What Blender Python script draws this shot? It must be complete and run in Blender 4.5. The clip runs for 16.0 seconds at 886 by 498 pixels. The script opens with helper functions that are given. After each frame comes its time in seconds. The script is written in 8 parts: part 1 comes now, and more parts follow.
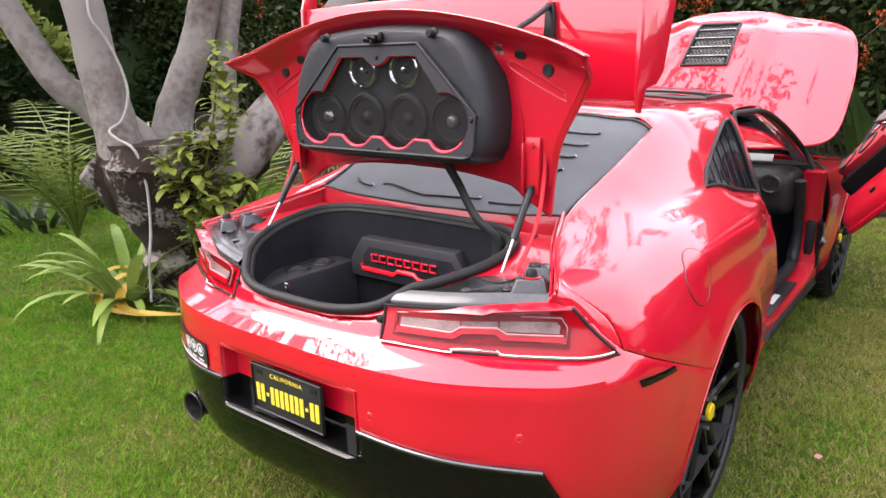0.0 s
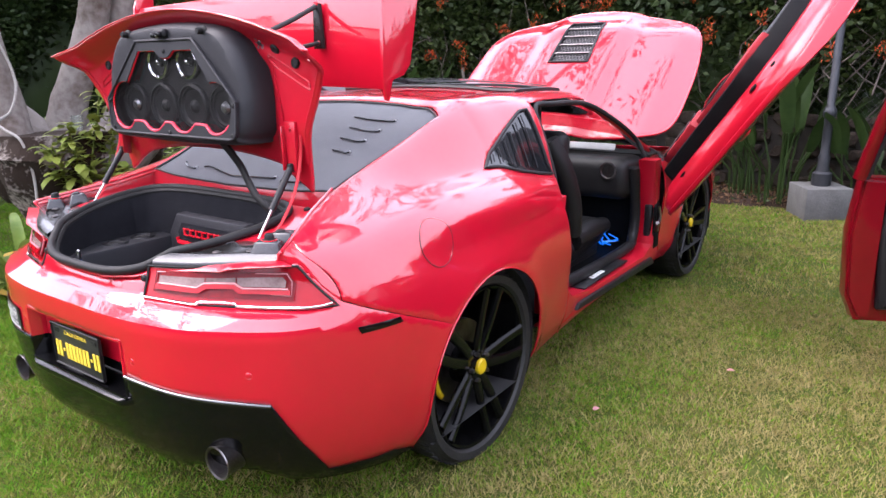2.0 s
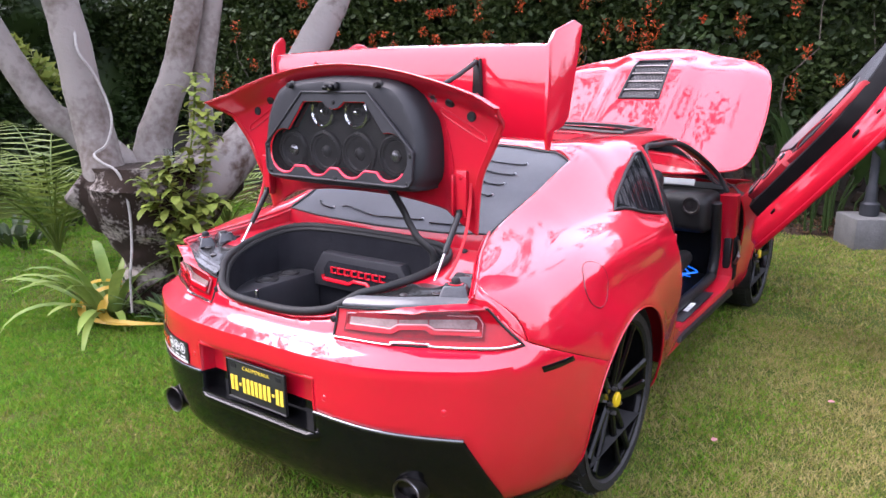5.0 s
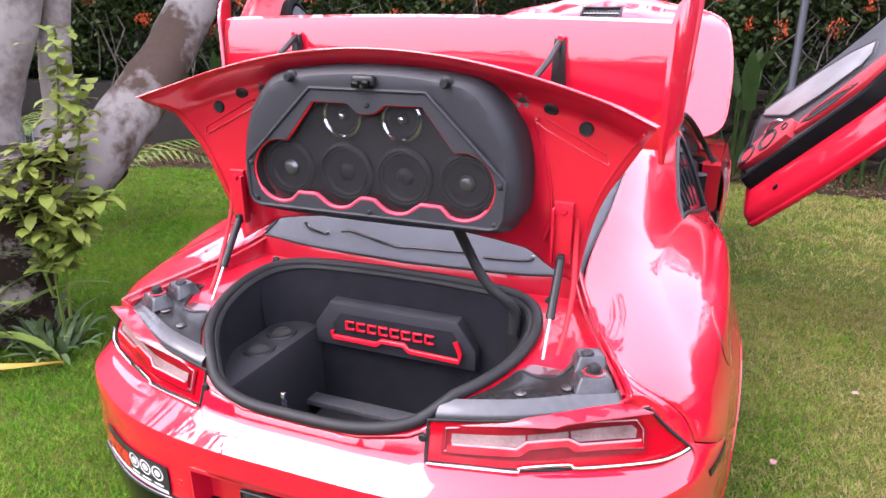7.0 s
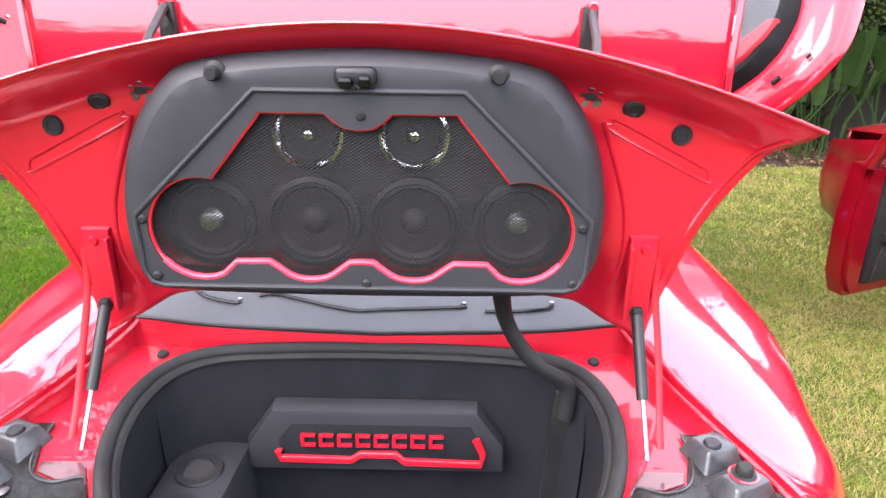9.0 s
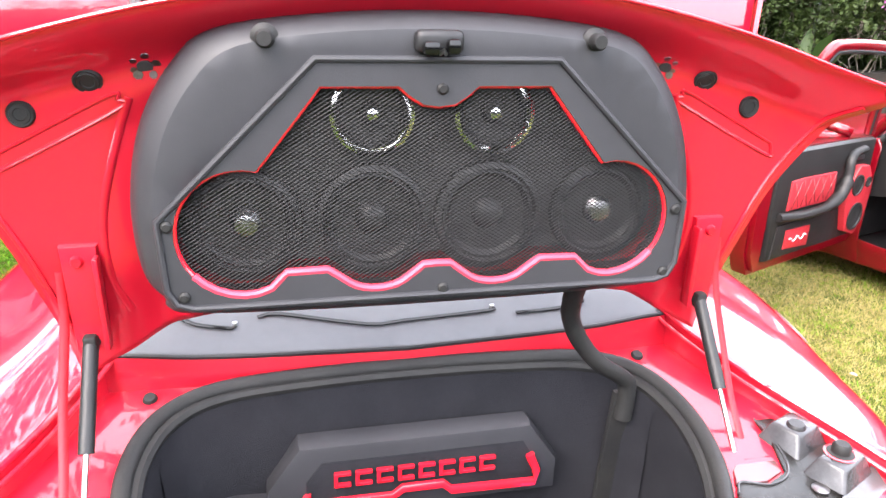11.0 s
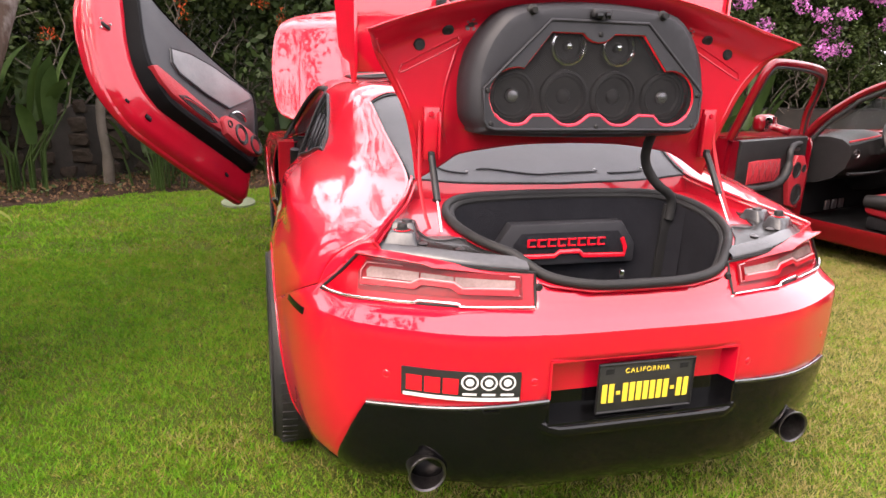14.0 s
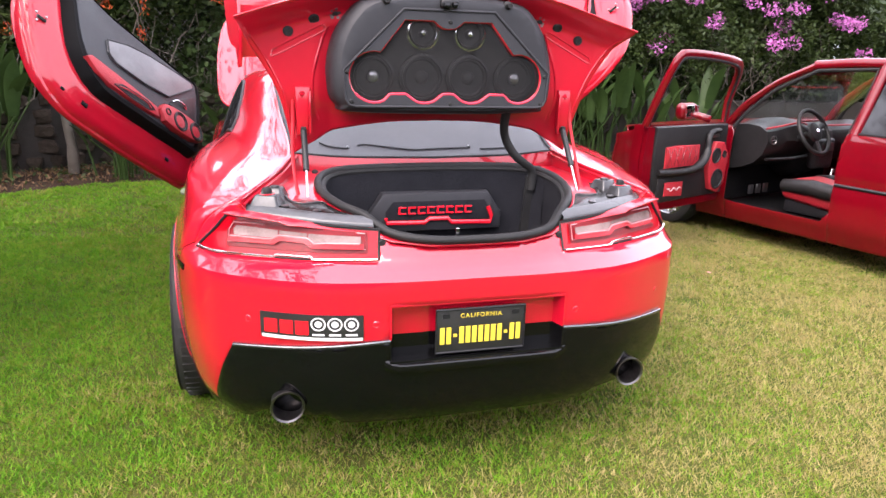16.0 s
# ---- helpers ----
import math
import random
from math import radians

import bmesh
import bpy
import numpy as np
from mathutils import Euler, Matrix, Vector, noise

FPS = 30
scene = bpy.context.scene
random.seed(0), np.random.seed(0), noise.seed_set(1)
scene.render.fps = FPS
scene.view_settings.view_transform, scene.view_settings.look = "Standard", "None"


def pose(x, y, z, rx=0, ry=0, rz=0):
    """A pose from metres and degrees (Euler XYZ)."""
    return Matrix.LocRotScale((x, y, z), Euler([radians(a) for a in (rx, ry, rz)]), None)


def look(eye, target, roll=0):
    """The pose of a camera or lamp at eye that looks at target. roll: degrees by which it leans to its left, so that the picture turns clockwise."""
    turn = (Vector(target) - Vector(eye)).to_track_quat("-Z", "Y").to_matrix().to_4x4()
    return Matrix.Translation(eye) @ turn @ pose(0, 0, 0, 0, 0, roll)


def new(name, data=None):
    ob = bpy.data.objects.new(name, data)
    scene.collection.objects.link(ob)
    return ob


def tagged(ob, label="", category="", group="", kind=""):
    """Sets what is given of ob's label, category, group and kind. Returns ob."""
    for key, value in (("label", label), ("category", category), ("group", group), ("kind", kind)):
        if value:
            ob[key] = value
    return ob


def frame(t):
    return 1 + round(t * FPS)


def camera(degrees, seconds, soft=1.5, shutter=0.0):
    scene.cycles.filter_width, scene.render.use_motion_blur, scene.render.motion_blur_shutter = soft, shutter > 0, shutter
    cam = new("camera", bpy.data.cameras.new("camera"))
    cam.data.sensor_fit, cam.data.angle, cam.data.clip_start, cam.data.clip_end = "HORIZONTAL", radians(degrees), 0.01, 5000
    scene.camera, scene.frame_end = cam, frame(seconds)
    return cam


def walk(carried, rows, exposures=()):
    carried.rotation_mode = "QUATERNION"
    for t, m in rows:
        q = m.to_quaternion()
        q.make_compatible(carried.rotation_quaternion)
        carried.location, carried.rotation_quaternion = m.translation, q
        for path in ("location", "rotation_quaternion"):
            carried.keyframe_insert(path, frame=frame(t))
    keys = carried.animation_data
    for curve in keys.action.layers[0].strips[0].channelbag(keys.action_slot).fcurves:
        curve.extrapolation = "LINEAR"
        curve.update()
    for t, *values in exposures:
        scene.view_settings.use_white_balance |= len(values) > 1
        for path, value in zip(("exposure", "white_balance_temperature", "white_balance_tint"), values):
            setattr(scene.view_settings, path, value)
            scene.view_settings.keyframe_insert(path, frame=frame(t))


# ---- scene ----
cam = camera(65.1, 16.0)
METRES, EYE, TILT, LEAN, TURN = 6.524, 1.577, -15.44, 1.31, 37.91
ROWS = [
    (0.0, 0.0, 0.0, 0.0, 0.0, 0.0, 0.0),
    (0.5, 0.028, -0.0324, -0.01, -0.42, 0.27, 0.24),
    (1.0, 0.0479, -0.0503, -0.0151, -1.06, 0.25, 0.06),
    (1.5, 0.0798, -0.0494, -0.0162, -1.32, -0.2, 0.6),
    (2.0, 0.1078, -0.0486, -0.015, -1.8, -0.16, 0.26),
    (2.5, 0.1221, -0.0602, -0.0154, -2.16, 1.57, 0.16),
    (3.0, 0.1245, -0.0703, -0.015, -1.98, 1.59, -0.04),
    (3.5, 0.1114, -0.0779, -0.0128, -1.51, 1.6, -0.42),
    (4.0, 0.078, -0.087, -0.0135, -1.19, 1.72, -0.59),
    (4.5, 0.0432, -0.0879, -0.0121, -1.29, 1.67, -0.41),
    (7.0, -0.0776, 0.058, 0.0571, -15.15, -4.81, 3.15),
    (7.5, -0.0885, 0.0935, 0.0684, -20.74, -7.2, 4.26),
    (8.0, -0.1087, 0.1245, 0.0751, -26.24, -7.68, 5.45),
    (8.5, -0.1151, 0.1572, 0.0798, -30.93, -8.17, 6.43),
    (11.0, -0.1434, 0.2384, 0.0837, -48.57, -9.56, 9.33),
    (11.5, -0.1754, 0.2308, 0.0762, -46.69, -8.54, 9.03),
    (12.0, -0.2161, 0.2289, 0.0699, -46.02, -4.97, 8.63),
    (12.5, -0.2574, 0.2299, 0.0592, -45.41, -4.42, 8.56),
    (13.0, -0.2943, 0.2126, 0.0502, -45.52, -4.22, 8.66),
    (13.5, -0.3286, 0.1955, 0.0397, -48.56, -4.65, 9.23),
    (14.0, -0.3543, 0.1896, 0.0348, -51.51, -5.41, 9.58),
    (14.5, -0.3727, 0.1813, 0.0291, -52.9, -5.6, 9.68),
    (15.0, -0.3767, 0.1517, 0.0211, -52.82, -5.46, 10.09),
    (15.5, -0.3727, 0.1203, 0.015, -52.48, -5.41, 9.93),
    (16.0, -0.3486, 0.1103, 0.009, -51.91, -5.67, 9.79),
]
walk(cam, [(t, pose(1.567, -1.244, EYE, TILT, LEAN, TURN) @ pose(METRES * x, METRES * y, METRES * z, 90 + pitch, roll, yaw)) for t, x, y, z, yaw, pitch, roll in ROWS],
     [(0.0, 2.63, 6600, 18), (1.5, 2.60, 6250, 23), (2.5, 2.64, 6000, 24), (4.7, 2.67, 5950, 26), (7.0, 2.94, 6100, 27), (8.5, 3.22, 6250, 21), (11.0, 3.86, 6500, 15),
      (11.5, 3.72, 6600, 13), (12.5, 2.9, 7150, 19), (13.5, 2.71, 7300, 23), (14.5, 2.74, 7100, 22), (16.0, 2.85, 6500, 22)])

# ---- daylight: a bright overcast sky ----
SUN_EL, SUN_AZ = radians(52), radians(232)
world = bpy.data.worlds.new("sky_world")
scene.world = world
world.use_nodes = True
wn = world.node_tree
sky = wn.nodes.new("ShaderNodeTexSky")
sky.sky_type = "NISHITA"
sky.sun_disc = False
sky.sun_elevation = SUN_EL
sky.sun_rotation = SUN_AZ
sky.air_density, sky.dust_density, sky.ozone_density = 1.0, 7.0, 1.0
cloud = wn.nodes.new("ShaderNodeMix")
cloud.data_type = "RGBA"
cloud.inputs[0].default_value = 0.8
cloud.inputs[7].default_value = (5.2, 5.5, 5.9, 1)
wn.links.new(sky.outputs[0], cloud.inputs[6])
wn.links.new(cloud.outputs[2], wn.nodes["Background"].inputs[0])
wn.nodes["Background"].inputs[1].default_value = 0.142
sun = new("sun", bpy.data.lights.new("sun", "SUN"))
sun.data.energy, sun.data.angle, sun.data.color = 0.95, radians(50), (1.0, 0.95, 0.88)
sun.matrix_world = look((0, 0, 30), Vector((0, 0, 30)) - Vector((math.sin(SUN_AZ) * math.cos(SUN_EL), math.cos(SUN_AZ) * math.cos(SUN_EL), math.sin(SUN_EL))))


# ---- materials ----
def mat(name, base, rough=0.5, metal=0.0, other=None, amount=0.35, scale=6.0, bump=0.0, bump_scale=60.0, coat=0.0, spec=0.5, island=0.0, trans=0.0, ior=1.45, rough_var=0.0, alpha=1.0, band=(0.45, 0.95)):
    m = bpy.data.materials.new(name)
    m.use_nodes = True
    t = m.node_tree
    b = t.nodes["Principled BSDF"]
    b.inputs["Roughness"].default_value = rough
    b.inputs["Metallic"].default_value = metal
    b.inputs["Coat Weight"].default_value = coat
    b.inputs["Coat Roughness"].default_value = 0.025
    b.inputs["Coat IOR"].default_value = 1.66
    b.inputs["Specular IOR Level"].default_value = spec
    b.inputs["Transmission Weight"].default_value = trans
    b.inputs["IOR"].default_value = ior
    b.inputs["Alpha"].default_value = alpha
    co = t.nodes.new("ShaderNodeTexCoord")
    n1 = t.nodes.new("ShaderNodeTexNoise")
    n1.inputs["Scale"].default_value, n1.inputs["Detail"].default_value = scale, 6
    n2 = t.nodes.new("ShaderNodeTexNoise")
    n2.inputs["Scale"].default_value, n2.inputs["Detail"].default_value = scale * 9, 4
    add = t.nodes.new("ShaderNodeMath")
    add.operation = "MULTIPLY_ADD"
    add.inputs[1].default_value = 0.4
    t.links.new(co.outputs["Object"], n1.inputs["Vector"])
    t.links.new(co.outputs["Object"], n2.inputs["Vector"])
    t.links.new(n2.outputs["Fac"], add.inputs[0])
    t.links.new(n1.outputs["Fac"], add.inputs[2])
    ramp = t.nodes.new("ShaderNodeMapRange")
    ramp.inputs[1].default_value, ramp.inputs[2].default_value = band
    ramp.inputs[3].default_value, ramp.inputs[4].default_value = 0.0, 1.0
    t.links.new(add.outputs[0], ramp.inputs[0])
    fac = ramp.outputs[0]
    if island:
        g = t.nodes.new("ShaderNodeNewGeometry")
        mi = t.nodes.new("ShaderNodeMath")
        mi.operation = "MULTIPLY_ADD"
        mi.inputs[1].default_value = island
        t.links.new(g.outputs["Random Per Island"], mi.inputs[0])
        t.links.new(fac, mi.inputs[2])
        fac = mi.outputs[0]
    mix = t.nodes.new("ShaderNodeMix")
    mix.data_type = "RGBA"
    o = other or tuple(c * (1 - amount) for c in base)
    mix.inputs[6].default_value = (*base, 1)
    mix.inputs[7].default_value = (*o, 1)
    t.links.new(fac, mix.inputs[0])
    t.links.new(mix.outputs[2], b.inputs["Base Color"])
    if rough_var:
        mr = t.nodes.new("ShaderNodeMapRange")
        mr.inputs[3].default_value, mr.inputs[4].default_value = rough, rough + rough_var
        t.links.new(n1.outputs["Fac"], mr.inputs[0])
        t.links.new(mr.outputs[0], b.inputs["Roughness"])
    if bump:
        nb = t.nodes.new("ShaderNodeTexNoise")
        nb.inputs["Scale"].default_value, nb.inputs["Detail"].default_value = bump_scale, 8
        bp = t.nodes.new("ShaderNodeBump")
        bp.inputs["Strength"].default_value, bp.inputs["Distance"].default_value = min(1.0, bump), 0.01
        t.links.new(co.outputs["Object"], nb.inputs["Vector"])
        t.links.new(nb.outputs["Fac"], bp.inputs["Height"])
        t.links.new(bp.outputs[0], b.inputs["Normal"])
    return m


M_RED = mat("red_car_paint", (0.39, 0.0045, 0.0165), 0.30, 0.0, (0.365, 0.0041, 0.015), scale=2, coat=1.0, spec=0.15)
M_REDIN = mat("red_inner_paint", (0.36, 0.0055, 0.0165), 0.34, 0.0, (0.32, 0.0055, 0.0145), scale=5, coat=0.5, bump=0.02, bump_scale=150, spec=0.2)
M_REDMATT = mat("red_undercoat", (0.33, 0.006, 0.013), 0.55, 0.0, (0.29, 0.0055, 0.011), scale=6, bump=0.08, bump_scale=180, spec=0.3)
M_REDSEMI = mat("red_door_shut_paint", (0.34, 0.005, 0.016), 0.32, 0.0, (0.30, 0.005, 0.014), scale=6, coat=0.55, bump=0.02, bump_scale=120, spec=0.15)
M_DEEPBLACK = mat("deep_black_rubber", (0.003, 0.003, 0.0034), 0.6, 0, (0.006, 0.006, 0.0062), scale=14, bump=0.1, bump_scale=300, spec=0.08)
M_MAROON = mat("dark_red_pearl_paint", (0.120, 0.0010, 0.0047), 0.28, 0.0, (0.098, 0.0009, 0.0040), scale=3, coat=0.6, bump=0.008, bump_scale=220, spec=0.12)
M_GLOSSBLACK = mat("gloss_black_paint", (0.0020, 0.0020, 0.0023), 0.09, 0, (0.0028, 0.0028, 0.0031), scale=8, spec=0.34)
M_SATIN = mat("satin_black_plastic", (0.0066, 0.0066, 0.0073), 0.42, 0, (0.012, 0.012, 0.013), scale=30, bump=0.1, bump_scale=500, spec=0.3)
M_VINYL = mat("black_vinyl", (0.0135, 0.0137, 0.0160), 0.50, 0, (0.0190, 0.0192, 0.0220), scale=5, bump=0.06, bump_scale=500, spec=0.28)
M_CARPET = mat("black_trunk_carpet", (0.0100, 0.0102, 0.0126), 0.95, 0, (0.0155, 0.0158, 0.0190), scale=14, bump=0.7, bump_scale=700, spec=0.1)
M_RUBBER = mat("black_rubber", (0.0066, 0.0066, 0.0073), 0.58, 0, (0.013, 0.013, 0.0125), scale=12, bump=0.1, bump_scale=300, spec=0.25)
M_TYRE = mat("tyre_rubber", (0.0066, 0.0066, 0.00726), 0.6, 0, (0.01452, 0.01386, 0.0132), scale=9, bump=0.2, bump_scale=260)
M_RIM = mat("gloss_black_rim", (0.00264, 0.00264, 0.00297), 0.10, 0.0, (0.0035, 0.0035, 0.0035), scale=12, spec=0.16)
M_STEP = mat("gloss_black_step", (0.012, 0.0125, 0.015), 0.2, 0.0, (0.018, 0.0185, 0.021), scale=14, coat=0.9)
M_YELLOW = mat("yellow_paint", (0.561, 0.396, 0.0033), 0.35, 0, (0.495, 0.33, 0.0033), scale=20)
M_STEEL = mat("brushed_steel", (0.42, 0.42, 0.44), 0.3, 1.0, (0.3, 0.3, 0.31), scale=20, bump=0.06, bump_scale=300)
M_DARKSTEEL = mat("dark_exhaust_steel", (0.20, 0.19, 0.19), 0.35, 1.0, (0.08, 0.07, 0.07), scale=16)
M_CHROME = mat("chrome", (0.75, 0.75, 0.76), 0.10, 1.0, (0.65, 0.65, 0.66), scale=10)
M_GLASS = mat("dark_tinted_glass", (0.00792, 0.00858, 0.0099), 0.06, 0, (0.01188, 0.01188, 0.0132), scale=3, spec=0.6)
M_LOUVRE = mat("grey_louvre_film", (0.0495, 0.0528, 0.0594), 0.5, 0, (0.0627, 0.066, 0.0726), scale=5, bump=0.05, bump_scale=400, spec=0.25)
M_CLEARGLASS = mat("clear_glass", (0.9, 0.95, 0.93), 0.02, 0, (0.86, 0.92, 0.9), scale=2, trans=1.0, ior=1.25)
M_SCREENGLASS = mat("tinted_windscreen_glass", (0.34, 0.38, 0.36), 0.02, 0, (0.32, 0.36, 0.34), scale=2, trans=1.0, ior=1.25)
M_LENS = mat("red_lamp_lens", (0.31, 0.002, 0.008), 0.16, 0, (0.24, 0.002, 0.006), scale=10, spec=0.25, coat=0.1)
M_LENSDARK = mat("deep_red_lamp_reflector", (0.16, 0.0022, 0.005), 0.3, 0.0, (0.10, 0.002, 0.004), scale=60, spec=0.25)
M_LENSCLEAR = mat("clear_lamp_lens", (0.19, 0.130, 0.122), 0.20, 0.0, (0.10, 0.058, 0.054), scale=14, spec=0.35, bump=0.15, bump_scale=60)
M_LENSPALE = mat("pale_pink_lens_edge", (0.40, 0.16, 0.17), 0.25, 0.0, (0.33, 0.11, 0.12), scale=30)
M_CARBON = mat("carbon_fibre_trim", (0.0060, 0.0058, 0.0058), 0.24, 0.0, (0.014, 0.0135, 0.013), scale=60, coat=0.08, bump=0.1, bump_scale=200, spec=0.2)
M_TRIMGREY = mat("grey_carbon_look_trim", (0.060, 0.061, 0.066), 0.34, 0.0, (0.036, 0.037, 0.040), scale=70, coat=0.2, spec=0.3)
M_TRIMMETAL = mat("dark_brushed_trim", (0.042, 0.042, 0.045), 0.22, 0.15, (0.016, 0.016, 0.0175), scale=26, bump=0.08, bump_scale=120)
M_LEDGE = mat("grey_gloss_ledge", (0.040, 0.040, 0.043), 0.26, 0.0, (0.028, 0.028, 0.030), scale=40, coat=0.25, spec=0.35)
M_MESHBLACK = mat("black_coated_mesh", (0.012, 0.0118, 0.0125), 0.45, 0, (0.004, 0.004, 0.0045), scale=40, spec=0.14)
# red acrylic with the sky's brightness on its upward face mixed into the colour
M_SKYLITACRYL = mat("skylit_red_acrylic", (0.46, 0.032, 0.060), 0.45, 0, (0.40, 0.026, 0.048), scale=20, spec=0.3)
M_DARKRED = mat("dark_red_trim", (0.066, 0.00792, 0.00924), 0.4, 0, (0.033, 0.0066, 0.00792), scale=30, coat=0.5)
M_REDGLOSS = mat("red_acrylic", (0.495, 0.00792, 0.0198), 0.25, 0, (0.4092, 0.0066, 0.0132), scale=15, coat=0.6)
M_REDLEATHER = mat("red_leather", (0.3036, 0.01188, 0.0198), 0.5, 0, (0.2376, 0.00924, 0.01452), scale=18, bump=0.3, bump_scale=160)
M_BLKLEATHER = mat("black_leather", (0.0060, 0.0057, 0.0060), 0.48, 0, (0.0105, 0.0102, 0.0105), scale=12, bump=0.08, bump_scale=260, spec=0.3)
M_GREYPANEL = mat("grey_door_card", (0.15, 0.148, 0.152), 0.42, 0, (0.095, 0.093, 0.098), scale=6, bump=0.1, bump_scale=300)
M_DKGREY = mat("charcoal_door_card", (0.017, 0.018, 0.021), 0.55, 0, (0.024, 0.025, 0.028), scale=8, bump=0.15, bump_scale=350)
M_CONE = mat("black_speaker_cone", (0.012, 0.012, 0.0125), 0.40, 0, (0.018, 0.018, 0.0185), scale=20, spec=0.2)
M_WHITE = mat("white_print", (0.5148, 0.5148, 0.5016), 0.45, 0, (0.4488, 0.4488, 0.4356), scale=20)
M_PLATE = mat("black_plate_metal", (0.01056, 0.01056, 0.01056), 0.35, 0, (0.0198, 0.0198, 0.0198), scale=15)
M_PLATEYEL = mat("yellow_plate_print", (0.5676, 0.4356, 0.0396), 0.45, 0, (0.495, 0.363, 0.033), scale=20)
M_WHEELWELL = mat("dark_wheel_well", (0.00792, 0.00792, 0.00792), 0.9, 0, (0.0132, 0.0132, 0.0132), scale=10)
M_SILVER = mat("silver_alloy", (0.55, 0.55, 0.56), 0.25, 1.0, (0.42, 0.42, 0.43), scale=10)
M_SCREEN = mat("sunshade_cloth", (0.34, 0.35, 0.36), 0.6, 0, (0.26, 0.27, 0.28), scale=10)
M_GLOW = mat("blue_led", (0.01, 0.06, 0.3), 0.3)
_g = M_GLOW.node_tree.nodes["Principled BSDF"]
_g.inputs["Emission Color"].default_value, _g.inputs["Emission Strength"].default_value = (0.01, 0.22, 1.0, 1), 0.16
M_MIRROR = mat("mirror_glass", (0.9, 0.9, 0.9), 0.02, 1.0, (0.88, 0.88, 0.88), scale=2)


# ---- building tools ----
from mathutils import geometry


def empty(name, x=0.0, y=0.0, z=0.0, rz=0.0, **tags):
    e = new(name)
    e.empty_display_size = 0.1
    e.matrix_world = pose(x, y, z, 0, 0, rz)
    return tagged(e, **tags)


def part(name, bm, material, parent=None, label="", smooth=True, kind="", angle=40):
    me = bpy.data.meshes.new(name)
    if isinstance(bm, tuple):
        me.from_pydata(*bm)
    else:
        bm.normal_update()
        if smooth:
            for e in bm.edges:
                if len(e.link_faces) == 2 and e.calc_face_angle(0) > radians(angle):
                    e.smooth = False
        bm.to_mesh(me)
        bm.free()
    me.materials.append(material)
    me.polygons.foreach_set("use_smooth", [smooth] * len(me.polygons))
    ob = new(name, me)
    ob.parent = parent
    if label:
        ob["label"] = label
    if kind:
        ob["kind"] = kind
    return ob


def solid(ob, thick, offset=-1.0):
    m = ob.modifiers.new("thickness", "SOLIDIFY")
    m.thickness, m.offset = thick, offset
    e = ob.modifiers.new("edges", "WEIGHTED_NORMAL")
    e.weight, e.keep_sharp = 100, True
    return ob


def box(sx, sy, sz, at=(0, 0, 0), bevel=0.0, bm=None, turn=None, seg=2):
    b = bmesh.new()
    bmesh.ops.create_cube(b, size=1.0)
    bmesh.ops.scale(b, vec=(sx, sy, sz), verts=b.verts)
    if bevel:
        bmesh.ops.bevel(b, geom=b.edges[:], offset=bevel, segments=seg, profile=0.5, affect="EDGES")
    if turn is not None:
        bmesh.ops.transform(b, matrix=turn, verts=b.verts)
    bmesh.ops.translate(b, vec=at, verts=b.verts)
    return join(bm, b)


def join(bm, b):
    if bm is None:
        return b
    me = bpy.data.meshes.new("tmp")
    b.to_mesh(me)
    b.free()
    bm.from_mesh(me)
    bpy.data.meshes.remove(me)
    return bm


def prism(poly, fn, d0, d1, bevel=0.0, bm=None, seg=2):
    """A polygon, extruded from depth d0 to d1; fn(a, b, d) gives the place."""
    b = bmesh.new()
    lo = [b.verts.new(fn(p[0], p[1], d0)) for p in poly]
    hi = [b.verts.new(fn(p[0], p[1], d1)) for p in poly]
    n = len(poly)
    b.faces.new(lo[::-1])
    top = b.faces.new(hi)
    for i in range(n):
        b.faces.new((lo[i], lo[(i + 1) % n], hi[(i + 1) % n], hi[i]))
    bmesh.ops.recalc_face_normals(b, faces=b.faces)
    if bevel:
        bmesh.ops.bevel(b, geom=top.edges[:], offset=bevel, segments=seg, profile=0.5, affect="EDGES")
    return join(bm, b)


def smooth_line(pts, n, closed=False):
    """Catmull-Rom through pts, n points for each span."""
    p = np.array(pts, float)
    k = len(p)
    out = []
    spans = k if closed else k - 1
    for i in range(spans):
        if closed:
            a, b, c, d = p[(i - 1) % k], p[i], p[(i + 1) % k], p[(i + 2) % k]
        else:
            b, c = p[i], p[i + 1]
            a = p[i - 1] if i else 2 * b - c
            d = p[i + 2] if i + 2 < k else 2 * c - b
        for j in range(n):
            t = j / n
            out.append(0.5 * (2 * b + (c - a) * t + (2 * a - 5 * b + 4 * c - d) * t * t + (3 * b - a - 3 * c + d) * t ** 3))
    if not closed:
        out.append(p[-1])
    return np.array(out)


